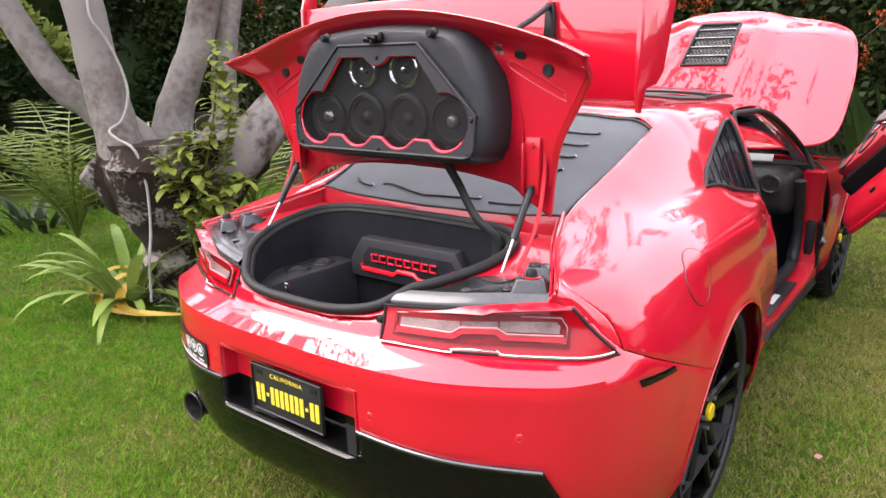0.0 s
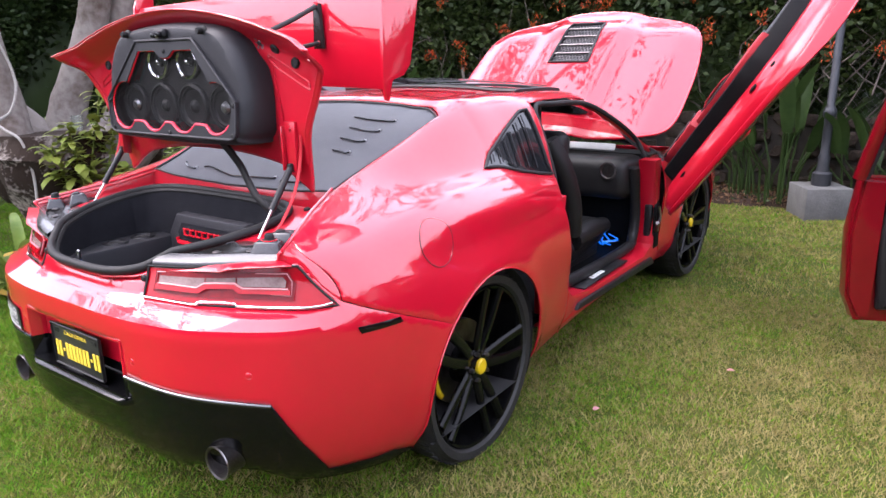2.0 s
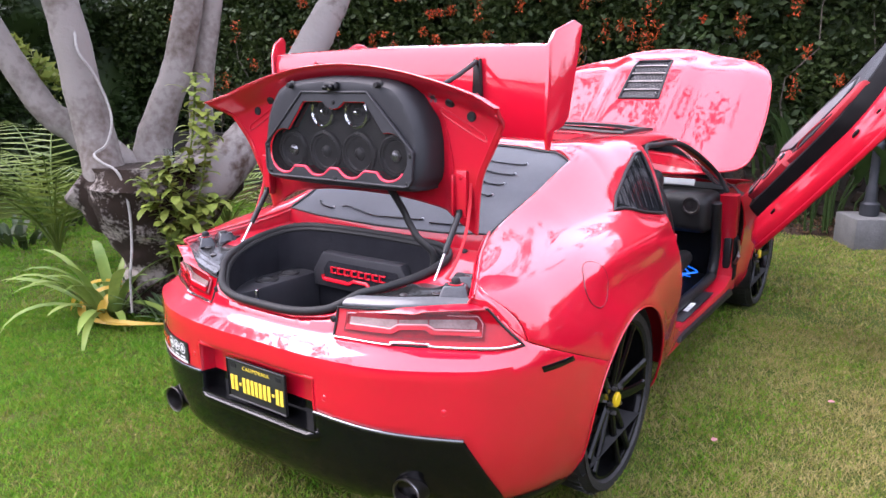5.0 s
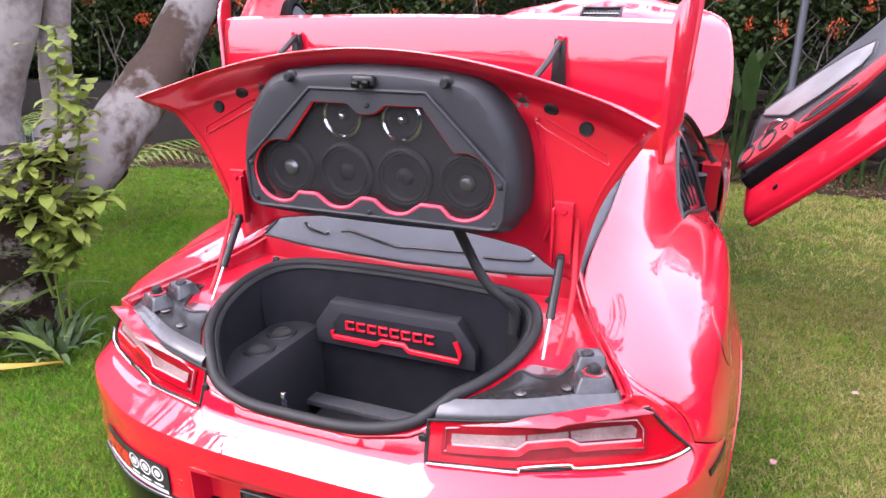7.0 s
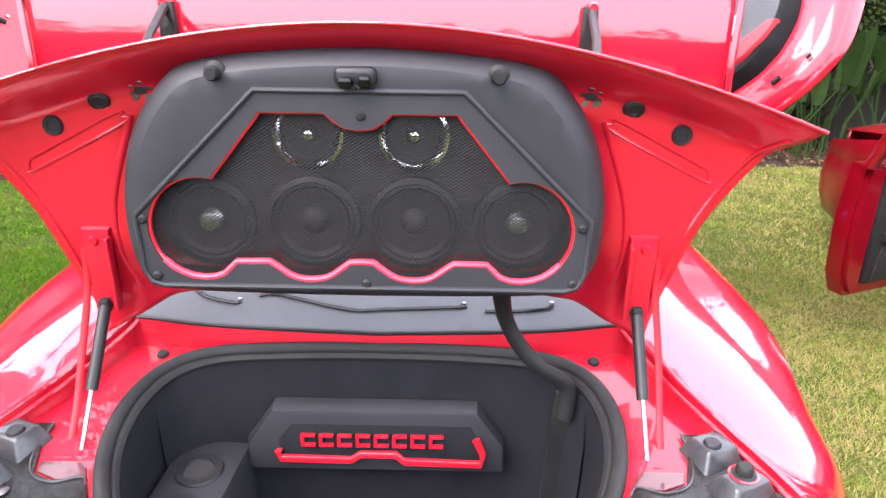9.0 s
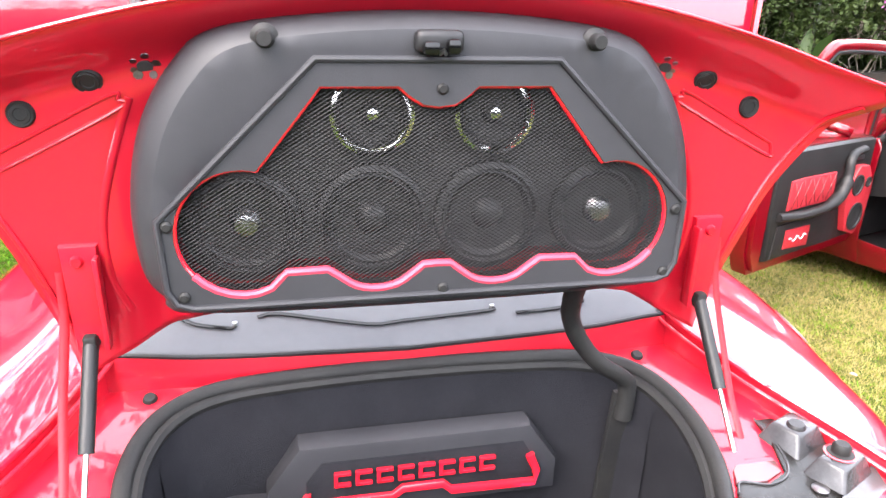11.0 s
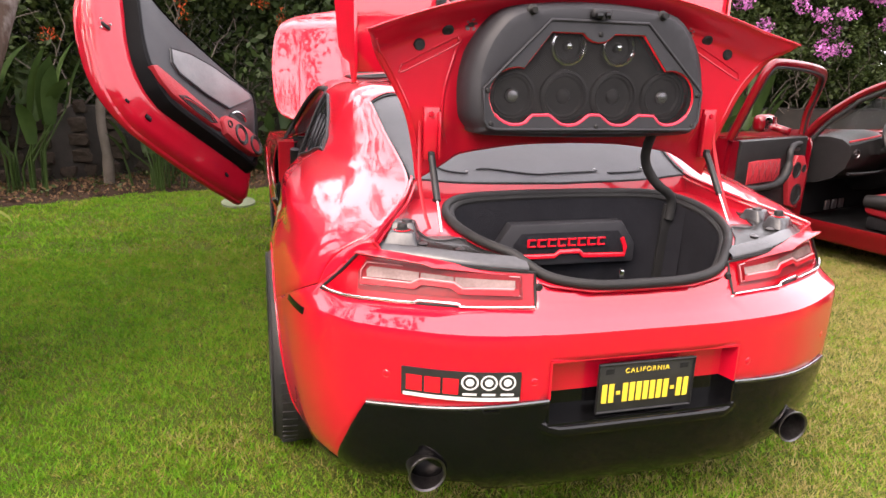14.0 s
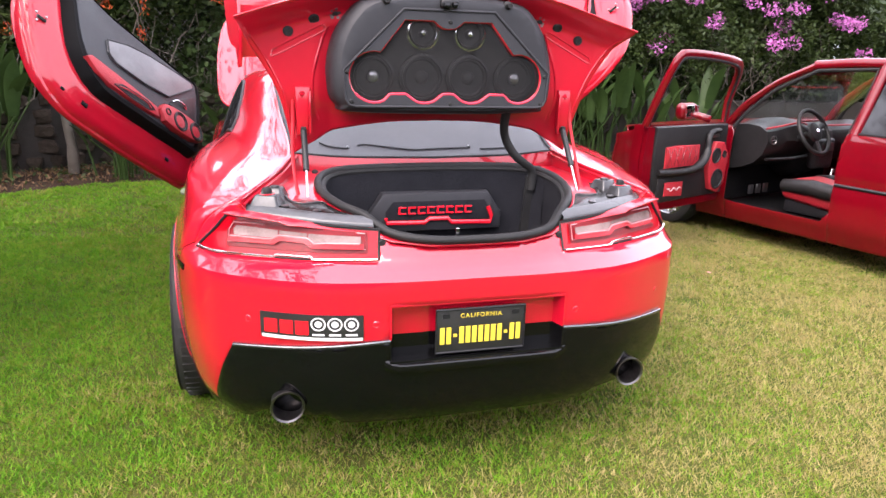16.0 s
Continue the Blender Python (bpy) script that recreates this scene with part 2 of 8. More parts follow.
def tube(pts, radius, sides=10, closed=False, bm=None, rough=0.0, squash=1.0, cap=True):
    p = [Vector(q) for q in pts]
    n = len(p)
    rad = radius if hasattr(radius, "__len__") else [radius] * n
    b = bmesh.new()
    rings = []
    up = Vector((0.13, 0.21, 1)).normalized()
    prev = None
    for i in range(n):
        if closed:
            d = p[(i + 1) % n] - p[i - 1]
        else:
            d = p[min(i + 1, n - 1)] - p[max(i - 1, 0)]
        d = d.normalized()
        s = d.cross(up) if prev is None else prev - d * prev.dot(d)
        if s.length < 1e-4:
            s = d.cross(Vector((1, 0, 0)))
        s.normalize()
        prev = s
        w = s.cross(d)
        ring = []
        for j in range(sides):
            a = 2 * math.pi * j / sides
            r = rad[i]
            v = p[i] + (s * math.cos(a) + w * math.sin(a) * squash) * r
            if rough:
                q = noise.noise(v * (1.2 / max(r, 0.02) * 0.35 + 2)) * 0.6 + noise.noise(v * 9) * 0.4
                v = p[i] + (v - p[i]) * (1 + rough * q)
            ring.append(b.verts.new(v))
        rings.append(ring)
    for i in range(n if closed else n - 1):
        r0, r1 = rings[i], rings[(i + 1) % n]
        for j in range(sides):
            b.faces.new((r0[j], r0[(j + 1) % sides], r1[(j + 1) % sides], r1[j]))
    if not closed and cap:
        b.faces.new(rings[0][::-1])
        b.faces.new(rings[-1])
    bmesh.ops.recalc_face_normals(b, faces=b.faces)
    return join(bm, b)


def lathe(profile, segs=32, m=None, bm=None, caps=False):
    """Turn (radius, height) round the z axis, then move by the matrix m."""
    b = bmesh.new()
    rings = []
    for r, h in profile:
        if r < 1e-6:
            rings.append([b.verts.new((0, 0, h))])
        else:
            rings.append([b.verts.new((r * math.cos(2 * math.pi * j / segs), r * math.sin(2 * math.pi * j / segs), h)) for j in range(segs)])
    for r0, r1 in zip(rings, rings[1:]):
        for j in range(segs):
            k = (j + 1) % segs
            if len(r0) == 1 and len(r1) > 1:
                b.faces.new((r0[0], r1[j], r1[k]))
            elif len(r1) == 1 and len(r0) > 1:
                b.faces.new((r0[j], r0[k], r1[0]))
            elif len(r0) > 1:
                b.faces.new((r0[j], r0[k], r1[k], r1[j]))
    bmesh.ops.recalc_face_normals(b, faces=b.faces)
    if m is not None:
        bmesh.ops.transform(b, matrix=m, verts=b.verts)
    return join(bm, b)


def inside(poly, pts):
    poly, pts = np.asarray(poly, float), np.asarray(pts, float)
    x, y = pts[:, 0], pts[:, 1]
    c = np.zeros(len(pts), bool)
    for (x0, y0), (x1, y1) in zip(poly, np.roll(poly, -1, 0)):
        if y0 == y1:
            continue
        c ^= ((y0 > y) != (y1 > y)) & (x < (x1 - x0) * (y - y0) / (y1 - y0) + x0)
    return c


def resample(loop, step):
    out = []
    loop = [np.array(p, float) for p in loop]
    for a, b in zip(loop, loop[1:] + loop[:1]):
        n = max(1, int(round(np.linalg.norm(b - a) / step)))
        out += [a + (b - a) * i / n for i in range(n)]
    return np.array(out)


def near(loop, pts, d):
    keep = np.ones(len(pts), bool)
    for i in range(0, len(loop)):
        keep &= ((pts - loop[i]) ** 2).sum(1) > d * d
    return keep


def sheet(domain, fn, step=0.03, holes=(), ref=(0, 2.4, 0.55)):
    """A curved panel: the domain (a polygon of two parameters, with holes) is meshed evenly and mapped by fn. Normals point away from ref."""
    loops = [resample(l, step) for l in (domain, *holes)]
    lo, hi = loops[0].min(0), loops[0].max(0)
    gx, gy = np.arange(lo[0] + step / 2, hi[0], step), np.arange(lo[1] + step / 2, hi[1], step * 0.95)
    g = np.array([(x + (0.25 if j % 2 else -0.25) * step, y) for j, y in enumerate(gy) for x in gx]).reshape(-1, 2)
    g = g[inside(loops[0], g)]
    for l in loops[1:]:
        g = g[~inside(l, g)]
    for l in loops:
        g = g[near(l, g, step * 0.55)]
    pts, edges = [], []
    for l in loops:
        k = len(pts)
        pts += list(l)
        edges += [(k + i, k + (i + 1) % len(l)) for i in range(len(l))]
    pts += list(g)
    v, _, f, *_ = geometry.delaunay_2d_cdt([Vector(p) for p in pts], edges, [], 0, 1e-7)
    v = np.array([tuple(p) for p in v])
    f = np.array([tuple(t) for t in f])
    mid = v[f].mean(1)
    ok = inside(loops[0], mid)
    for l in loops[1:]:
        ok &= ~inside(l, mid)
    f = f[ok]
    p = fn(v)
    nrm = np.cross(p[f[:, 1]] - p[f[:, 0]], p[f[:, 2]] - p[f[:, 0]])
    if ((p[f].mean(1) - np.array(ref)) * nrm).sum() < 0:
        f = f[:, ::-1]
    b = bmesh.new()
    used = sorted(set(f.ravel()))
    vs = {i: b.verts.new(p[i]) for i in used}
    for t in f:
        try:
            b.faces.new([vs[i] for i in t])
        except ValueError:
            pass
    return b


def frustum(base, top, h, at, rz=0.0, bevel=0.006):
    """A block with sloping sides and soft edges: base and top are (across, along)."""
    b = bmesh.new()
    bmesh.ops.create_cube(b, size=1.0)
    for v in b.verts:
        w = top if v.co.z > 0 else base
        v.co = Vector((v.co.x * w[0], v.co.y * w[1], h if v.co.z > 0 else 0.0))
    bmesh.ops.bevel(b, geom=[e for e in b.edges if e.verts[0].co.z + e.verts[1].co.z > 0], offset=bevel, segments=3, profile=0.5, affect="EDGES")
    bmesh.ops.transform(b, matrix=pose(*at, 0, 0, rz), verts=b.verts)
    return b


def mirrored(b):
    bmesh.ops.scale(b, vec=(-1, 1, 1), verts=b.verts)
    bmesh.ops.reverse_faces(b, faces=b.faces[:])
    return b


def cr(x, xs, ys):
    """A smooth curve through evenly spaced xs (arrays)."""
    xs, ys = np.asarray(xs, float), np.asarray(ys, float)
    n = len(xs)
    u = np.clip(np.interp(x, xs, np.arange(n)), 0, n - 1 - 1e-9)
    i = u.astype(int)
    t = u - i
    e = np.concatenate(([2 * ys[:1] - ys[1:2]][0], ys, [2 * ys[-1:] - ys[-2:-1]][0])) if ys.ndim == 1 else np.vstack((2 * ys[:1] - ys[1:2], ys, 2 * ys[-1:] - ys[-2:-1]))
    if ys.ndim > 1:
        t = t[:, None]
    a, b, c, d = e[i], e[i + 1], e[i + 2], e[i + 3]
    return 0.5 * (2 * b + (c - a) * t + (2 * a - 5 * b + 4 * c - d) * t * t + (3 * b - a - 3 * c + d) * t ** 3)


def step01(x, a, b):
    t = np.clip((np.asarray(x, float) - a) / (b - a), 0, 1)
    return t * t * (3 - 2 * t)


def xz(a, b, d):
    return (a, d, b)


def yz(a, b, d):
    return (d, a, b)


def xy(a, b, d):
    return (a, b, d)


# ---- garden ----
def ground_h(x, y):
    h = 0.012 * np.sin(x * 0.9 + 0.4) * np.cos(y * 0.8) - 0.004
    for wx, wy in ((0.84, 1.04), (-0.86, 1.03), (0.80, 3.89), (-0.88, 3.88)):
        h = h - 0.034 * np.exp(-((x - wx) ** 2 + (y - wy) ** 2) / 0.12)
    return h


M_SOIL = mat("lawn_thatch", (0.026, 0.050, 0.0050), 0.95, 0, (0.055, 0.054, 0.014), scale=2.2, bump=0.8, bump_scale=90, spec=0.1)
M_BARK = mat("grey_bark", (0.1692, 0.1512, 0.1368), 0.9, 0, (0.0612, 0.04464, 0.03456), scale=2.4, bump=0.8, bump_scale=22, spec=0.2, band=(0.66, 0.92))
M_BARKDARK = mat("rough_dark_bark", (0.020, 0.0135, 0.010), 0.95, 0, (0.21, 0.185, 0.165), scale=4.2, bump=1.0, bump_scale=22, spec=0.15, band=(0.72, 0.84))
M_BARKPATCH = mat("patchy_bark", (0.165, 0.15, 0.138), 0.9, 0, (0.050, 0.034, 0.025), scale=1.7, bump=0.9, bump_scale=20, spec=0.15, band=(0.66, 0.80))
M_STONE = mat("garden_wall_stone", (0.038, 0.028, 0.021), 0.9, 0, (0.014, 0.0105, 0.008), scale=5, bump=0.8, bump_scale=18, spec=0.2)
M_MORTAR = mat("dark_mortar", (0.022, 0.0176, 0.0141), 0.95, 0, (0.0123, 0.0101, 0.0084), scale=9, bump=0.6, bump_scale=50)
M_EARTH = mat("bed_earth", (0.0396, 0.02376, 0.01716), 0.95, 0, (0.0198, 0.01386, 0.01056), scale=8, bump=0.9, bump_scale=30, spec=0.1)
M_CONCRETE = mat("grey_concrete", (0.105, 0.105, 0.102), 0.85, 0, (0.060, 0.060, 0.058), scale=6, bump=0.4, bump_scale=60)
M_IRON = mat("dark_cast_iron", (0.0198, 0.02178, 0.0264), 0.5, 0.4, (0.0297, 0.03168, 0.0363), scale=12, bump=0.15, bump_scale=80)


def leaf_mat(name, a, b, rough=0.5):
    m = mat(name, a, rough, 0, b, scale=2.5, island=0.8, spec=0.22)
    t = m.node_tree
    bs = t.nodes["Principled BSDF"]
    tr = t.nodes.new("ShaderNodeBsdfTranslucent")
    mx = t.nodes.new("ShaderNodeMixShader")
    mx.inputs[0].default_value = 0.25
    t.links.new(bs.inputs["Base Color"].links[0].from_socket, tr.inputs[0])
    t.links.new(bs.outputs[0], mx.inputs[1])
    t.links.new(tr.outputs[0], mx.inputs[2])
    t.links.new(mx.outputs[0], t.nodes["Material Output"].inputs[0])
    return m


def grass_mat():
    """Blades from deep green to straw: by blade, in patches, and drier towards the garden's right-hand side."""
    m = leaf_mat("grass_blades", (0.05, 0.12, 0.012), (0.2, 0.2, 0.05), 0.55)
    t = m.node_tree
    t.nodes["Principled BSDF"].inputs["Specular IOR Level"].default_value = 0.1
    mix = [n for n in t.nodes if n.type == "MIX"][0]
    fac_old = mix.inputs[0].links[0]
    t.links.remove(fac_old)
    co = t.nodes.new("ShaderNodeTexCoord")
    sep = t.nodes.new("ShaderNodeSeparateXYZ")
    t.links.new(co.outputs["Object"], sep.inputs[0])
    dry = t.nodes.new("ShaderNodeMapRange")
    dry.inputs[1].default_value, dry.inputs[2].default_value, dry.inputs[3].default_value, dry.inputs[4].default_value = -2.2, 2.2, -0.66, -0.15
    t.links.new(sep.outputs[0], dry.inputs[0])
    patch = t.nodes.new("ShaderNodeTexNoise")
    patch.inputs["Scale"].default_value, patch.inputs["Detail"].default_value = 1.9, 5
    t.links.new(co.outputs["Object"], patch.inputs["Vector"])
    g = t.nodes.new("ShaderNodeNewGeometry")
    a1 = t.nodes.new("ShaderNodeMath")
    a1.operation = "MULTIPLY_ADD"
    a1.inputs[1].default_value = 0.62
    t.links.new(g.outputs["Random Per Island"], a1.inputs[0])
    t.links.new(dry.outputs[0], a1.inputs[2])
    tuft = t.nodes.new("ShaderNodeTexNoise")
    tuft.inputs["Scale"].default_value, tuft.inputs["Detail"].default_value = 17, 3
    t.links.new(co.outputs["Object"], tuft.inputs["Vector"])
    a0 = t.nodes.new("ShaderNodeMath")
    a0.operation = "MULTIPLY_ADD"
    a0.inputs[1].default_value = 0.8
    t.links.new(tuft.outputs["Fac"], a0.inputs[0])
    t.links.new(a1.outputs[0], a0.inputs[2])
    a2 = t.nodes.new("ShaderNodeMath")
    a2.operation = "MULTIPLY_ADD"
    a2.inputs[1].default_value = 0.8
    t.links.new(patch.outputs["Fac"], a2.inputs[0])
    t.links.new(a0.outputs[0], a2.inputs[2])
    ramp = t.nodes.new("ShaderNodeValToRGB")
    r = ramp.color_ramp
    r.elements[0].position, r.elements[0].color = 0.22, (0.041, 0.132, 0.0050, 1)
    r.elements[1].position, r.elements[1].color = 0.96, (0.255, 0.210, 0.088, 1)
    for pos, col in ((0.50, (0.098, 0.232, 0.0100, 1)), (0.70, (0.118, 0.170, 0.015, 1)), (0.84, (0.185, 0.172, 0.040, 1))):
        e = r.elements.new(pos)
        e.color = col
    t.links.new(a2.outputs[0], ramp.inputs[0])
    for link in list(mix.outputs[2].links):
        t.links.new(ramp.outputs[0], link.to_socket)
    return m


M_GRASS = grass_mat()
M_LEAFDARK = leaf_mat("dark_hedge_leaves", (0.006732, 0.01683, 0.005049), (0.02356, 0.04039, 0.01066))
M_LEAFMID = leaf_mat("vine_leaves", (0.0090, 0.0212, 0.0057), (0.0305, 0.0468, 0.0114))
M_LEAFLIGHT = leaf_mat("young_yellow_green_leaves", (0.075, 0.125, 0.020), (0.17, 0.20, 0.035))
M_LEAFBLUE = leaf_mat("grey_green_strap_leaves", (0.0396, 0.0792, 0.0462), (0.0924, 0.132, 0.0528))
M_PALM = leaf_mat("palm_leaves", (0.034, 0.080, 0.011), (0.11, 0.145, 0.026))
M_BIRD = leaf_mat("bird_of_paradise_leaves", (0.0088, 0.0245, 0.0067), (0.028, 0.052, 0.013))
M_ORANGE = leaf_mat("orange_blossom", (0.4092, 0.1056, 0.0132), (0.33, 0.0462, 0.0132))
M_MAGENTA = leaf_mat("magenta_blossom", (0.32, 0.055, 0.25), (0.42, 0.14, 0.36))
M_TWIG = mat("brown_twigs", (0.0594, 0.0462, 0.0363), 0.9, 0, (0.099, 0.0858, 0.0726), scale=8)
M_ROPE = mat("grey_rope", (0.2772, 0.264, 0.2376), 0.9, 0, (0.198, 0.1848, 0.1716), scale=60, bump=0.5, bump_scale=300)


# lawn sheet, out to the horizon
b = bmesh.new()
xs = np.concatenate((np.linspace(-400, -14, 8), np.linspace(-12, 10, 45), np.linspace(12, 400, 8)))
ys = np.concatenate((np.linspace(-400, -10, 8), np.linspace(-8, 9, 35), np.linspace(11, 400, 8)))
vs = [[b.verts.new((x, y, float(ground_h(x, y)) if abs(x) < 13 and abs(y) < 12 else 0)) for x in xs] for y in ys]
for j in range(len(ys) - 1):
    for i in range(len(xs) - 1):
        b.faces.new((vs[j][i], vs[j][i + 1], vs[j + 1][i + 1], vs[j + 1][i]))
tagged(part("ground", b, M_SOIL), "mown lawn ground, patchy green and straw", "ground", kind="structure")


def back_edge(x):
    """Where the lawn ends and the planting bed begins, as y."""
    return np.interp(x, [-12, -6, -5, -3.1, -2.4, -1.6, 0, 1, 2, 3.3, 5, 9], [3.2, 4.6, 4.9, 5.45, 5.9, 6.05, 6.25, 6.4, 6.25, 6.25, 6.3, 6.3])


rg = np.random.default_rng(5)


def blades(n, xr, yr, hmin, hmax, keep, broad=1.0, per=14, spread=0.028):
    """Grass in tufts: blades fan out from shared centres."""
    k = n // per
    cx, cy = rg.uniform(*xr, k), rg.uniform(*yr, k)
    size = rg.uniform(0.55, 1.25, k)
    cx, cy, size = (np.repeat(q, per) for q in (cx, cy, size))
    ox, oy = rg.normal(0, spread, k * per), rg.normal(0, spread, k * per)
    x, y = cx + ox, cy + oy
    m = keep(x, y)
    x, y, ox, oy, size = (q[m] for q in (x, y, ox, oy, size))
    n = len(x)
    h = rg.uniform(hmin, hmax, n) * size
    a = rg.uniform(0, 2 * np.pi, n)
    w = rg.uniform(0.0016, 0.0036, n) * broad
    la = np.arctan2(oy, ox) + rg.normal(0, 0.9, n)
    lean = rg.uniform(0.3, 1.7, n) * h
    z = ground_h(x, y)
    dx, dy = np.cos(a) * w, np.sin(a) * w
    tx, ty = np.cos(la) * lean, np.sin(la) * lean
    v = np.empty((n, 3, 3))
    v[:, 0] = np.stack((x - dx, y - dy, z - 0.004), 1)
    v[:, 1] = np.stack((x + dx, y + dy, z - 0.004), 1)
    v[:, 2] = np.stack((x + tx, y + ty, z + h), 1)
    return v.reshape(-1, 3), np.arange(n * 3).reshape(-1, 3)


def mesh_np(name, v, f, material, parent=None):
    me = bpy.data.meshes.new(name)
    k = f.shape[1]
    me.vertices.add(len(v))
    me.vertices.foreach_set("co", np.ascontiguousarray(v, np.float32).ravel())
    me.loops.add(f.size)
    me.loops.foreach_set("vertex_index", np.ascontiguousarray(f, np.int32).ravel())
    me.polygons.add(len(f))
    me.polygons.foreach_set("loop_start", np.arange(0, f.size, k, dtype=np.int32))
    me.update(calc_edges=True)
    me.materials.append(material)
    ob = new(name, me)
    ob.parent = parent
    return ob


on_lawn = lambda x, y: y < back_edge(x) + 0.05 * np.sin(x * 23)
v1, f1 = blades(720000, (-3.6, 3.6), (-1.6, 3.6), 0.011, 0.028, on_lawn)
v2, f2 = blades(560000, (-7.5, 5.2), (-2.2, 6.5), 0.013, 0.032, lambda x, y: on_lawn(x, y) & ~((np.abs(x) < 3.6) & (y < 3.6) & (y > -1.6)), 1.6, 14, 0.035)
tagged(mesh_np("grass", np.vstack((v1, v2)), np.vstack((f1, f2 + len(v1))), M_GRASS), "short mown grass, green with straw patches", "grass", kind="stuff")


def leaves(n, place, size, material, name, spread=0.6, ratio=0.5, droop=0.3, parent=None):
    """Many pointed leaves, four corners each, at places given by place(n)."""
    c = place(n)
    n = len(c)
    d = rg.normal(size=(n, 3))
    d[:, 2] = d[:, 2] * 0.6 - droop
    d /= np.linalg.norm(d, axis=1)[:, None]
    s = np.cross(d, rg.normal(size=(n, 3)))
    s /= np.linalg.norm(s, axis=1)[:, None]
    nn = np.cross(d, s)
    L = rg.uniform(*size, n)[:, None]
    v = np.empty((n, 4, 3))
    v[:, 0] = c - d * L * 0.5
    v[:, 1] = c + s * L * ratio * 0.5 + nn * L * 0.08
    v[:, 2] = c + d * L * 0.5 + nn * L * 0.02
    v[:, 3] = c - s * L * ratio * 0.5 + nn * L * 0.08
    return mesh_np(name, v.reshape(-1, 3), np.arange(n * 4).reshape(-1, 4), material, parent)


# boundary: planting bed, stone wall, wire fence and vines
def wall_y(x):
    return back_edge(x) + np.interp(x, [-9, -3, 0, 1, 3, 9], [0.9, 0.75, 0.7, 0.65, 0.8, 0.8])


b = bmesh.new()
xs = np.linspace(-12, 9, 64)
lo = [b.verts.new((x, float(back_edge(x)) - 0.02 + 0.05 * math.sin(x * 7), -0.015)) for x in xs]
mi = [b.verts.new((x, float(back_edge(x)) + 0.25, 0.06 + 0.02 * math.sin(x * 11))) for x in xs]
hi = [b.verts.new((x, float(wall_y(x)) + 0.1, 0.09)) for x in xs]
for r0, r1 in ((lo, mi), (mi, hi)):
    for i in range(len(xs) - 1):
        b.faces.new((r0[i], r0[i + 1], r1[i + 1], r1[i]))
tagged(part("planting_bed", b, M_EARTH), "bare brown earth bed along the wall", "flower bed", kind="structure")
b = bmesh.new()
for i in range(len(xs) - 1):
    x0, x1 = xs[i], xs[i + 1]
    y0, y1 = float(wall_y(x0)), float(wall_y(x1))
    top = 0.84
    q = [b.verts.new(v) for v in ((x0, y0 + 0.03, -0.1), (x1, y1 + 0.03, -0.1), (x1, y1 + 0.03, top), (x0, y0 + 0.03, top), (x1, y1 + 0.35, top), (x0, y0 + 0.35, top), (x0, y0 + 0.35, -0.1), (x1, y1 + 0.35, -0.1))]
    b.faces.new((q[0], q[1], q[2], q[3]))
    b.faces.new((q[3], q[2], q[4], q[5]))
    b.faces.new((q[5], q[4], q[7], q[6]))
bmesh.ops.remove_doubles(b, verts=b.verts, dist=0.001)
gwall = tagged(part("garden_wall", b, M_MORTAR), "low rough stone wall behind the planting bed", "wall", kind="structure")


# ---- the red coupe: x to its right, y ahead from the rear bumper, z up ----
coupe = empty("coupe", 0.012, 0, 0, 0.9, label="bright red sports coupe, doors, bonnet and boot raised, parked on grass", category="car")
PLAN = smooth_line([(0, -0.065), (0.3, -0.06), (0.55, -0.015), (0.785, 0.11), (0.875, 0.20), (0.933, 0.32), (0.972, 0.47), (0.996, 0.70), (1.007, 1.04), (0.994, 1.4),
                    (0.962, 1.75), (0.932, 2.3), (0.93, 2.9), (0.945, 3.4), (0.962, 3.9), (0.955, 4.25), (0.90, 4.52), (0.72, 4.72), (0.4, 4.80), (0, 4.82)], 12)
ARC = np.concatenate(([0], np.cumsum(np.linalg.norm(np.diff(PLAN, axis=0), axis=1))))
_t = np.gradient(PLAN, axis=0)
OUT = np.stack((-_t[:, 1], _t[:, 0]), 1) * -1
OUT /= np.linalg.norm(OUT, axis=1)[:, None]
LEV = [0.2, 0.3, 0.4, 0.5, 0.6, 0.7, 0.8, 0.9]
SIDE = [0.075, 0.035, 0.015, 0.004, 0.0, 0.0, 0.012, 0.042]
TAIL = [0.14, 0.055, 0.02, 0.004, 0.0, 0.0, 0.0, 0.012]
AX_R, AX_F, AX_Z = 1.04, 3.893, 0.36


def arc_x(x):
    """Distance along the outline to half-width x at the rear."""
    k = PLAN[:, 1] < 0.6
    return float(np.interp(x, PLAN[k, 0], ARC[k]))


def arc_y(y):
    k = ARC > 0.6
    k &= PLAN[:, 1] < 4.5
    return float(np.interp(y, PLAN[k, 1], ARC[k]))


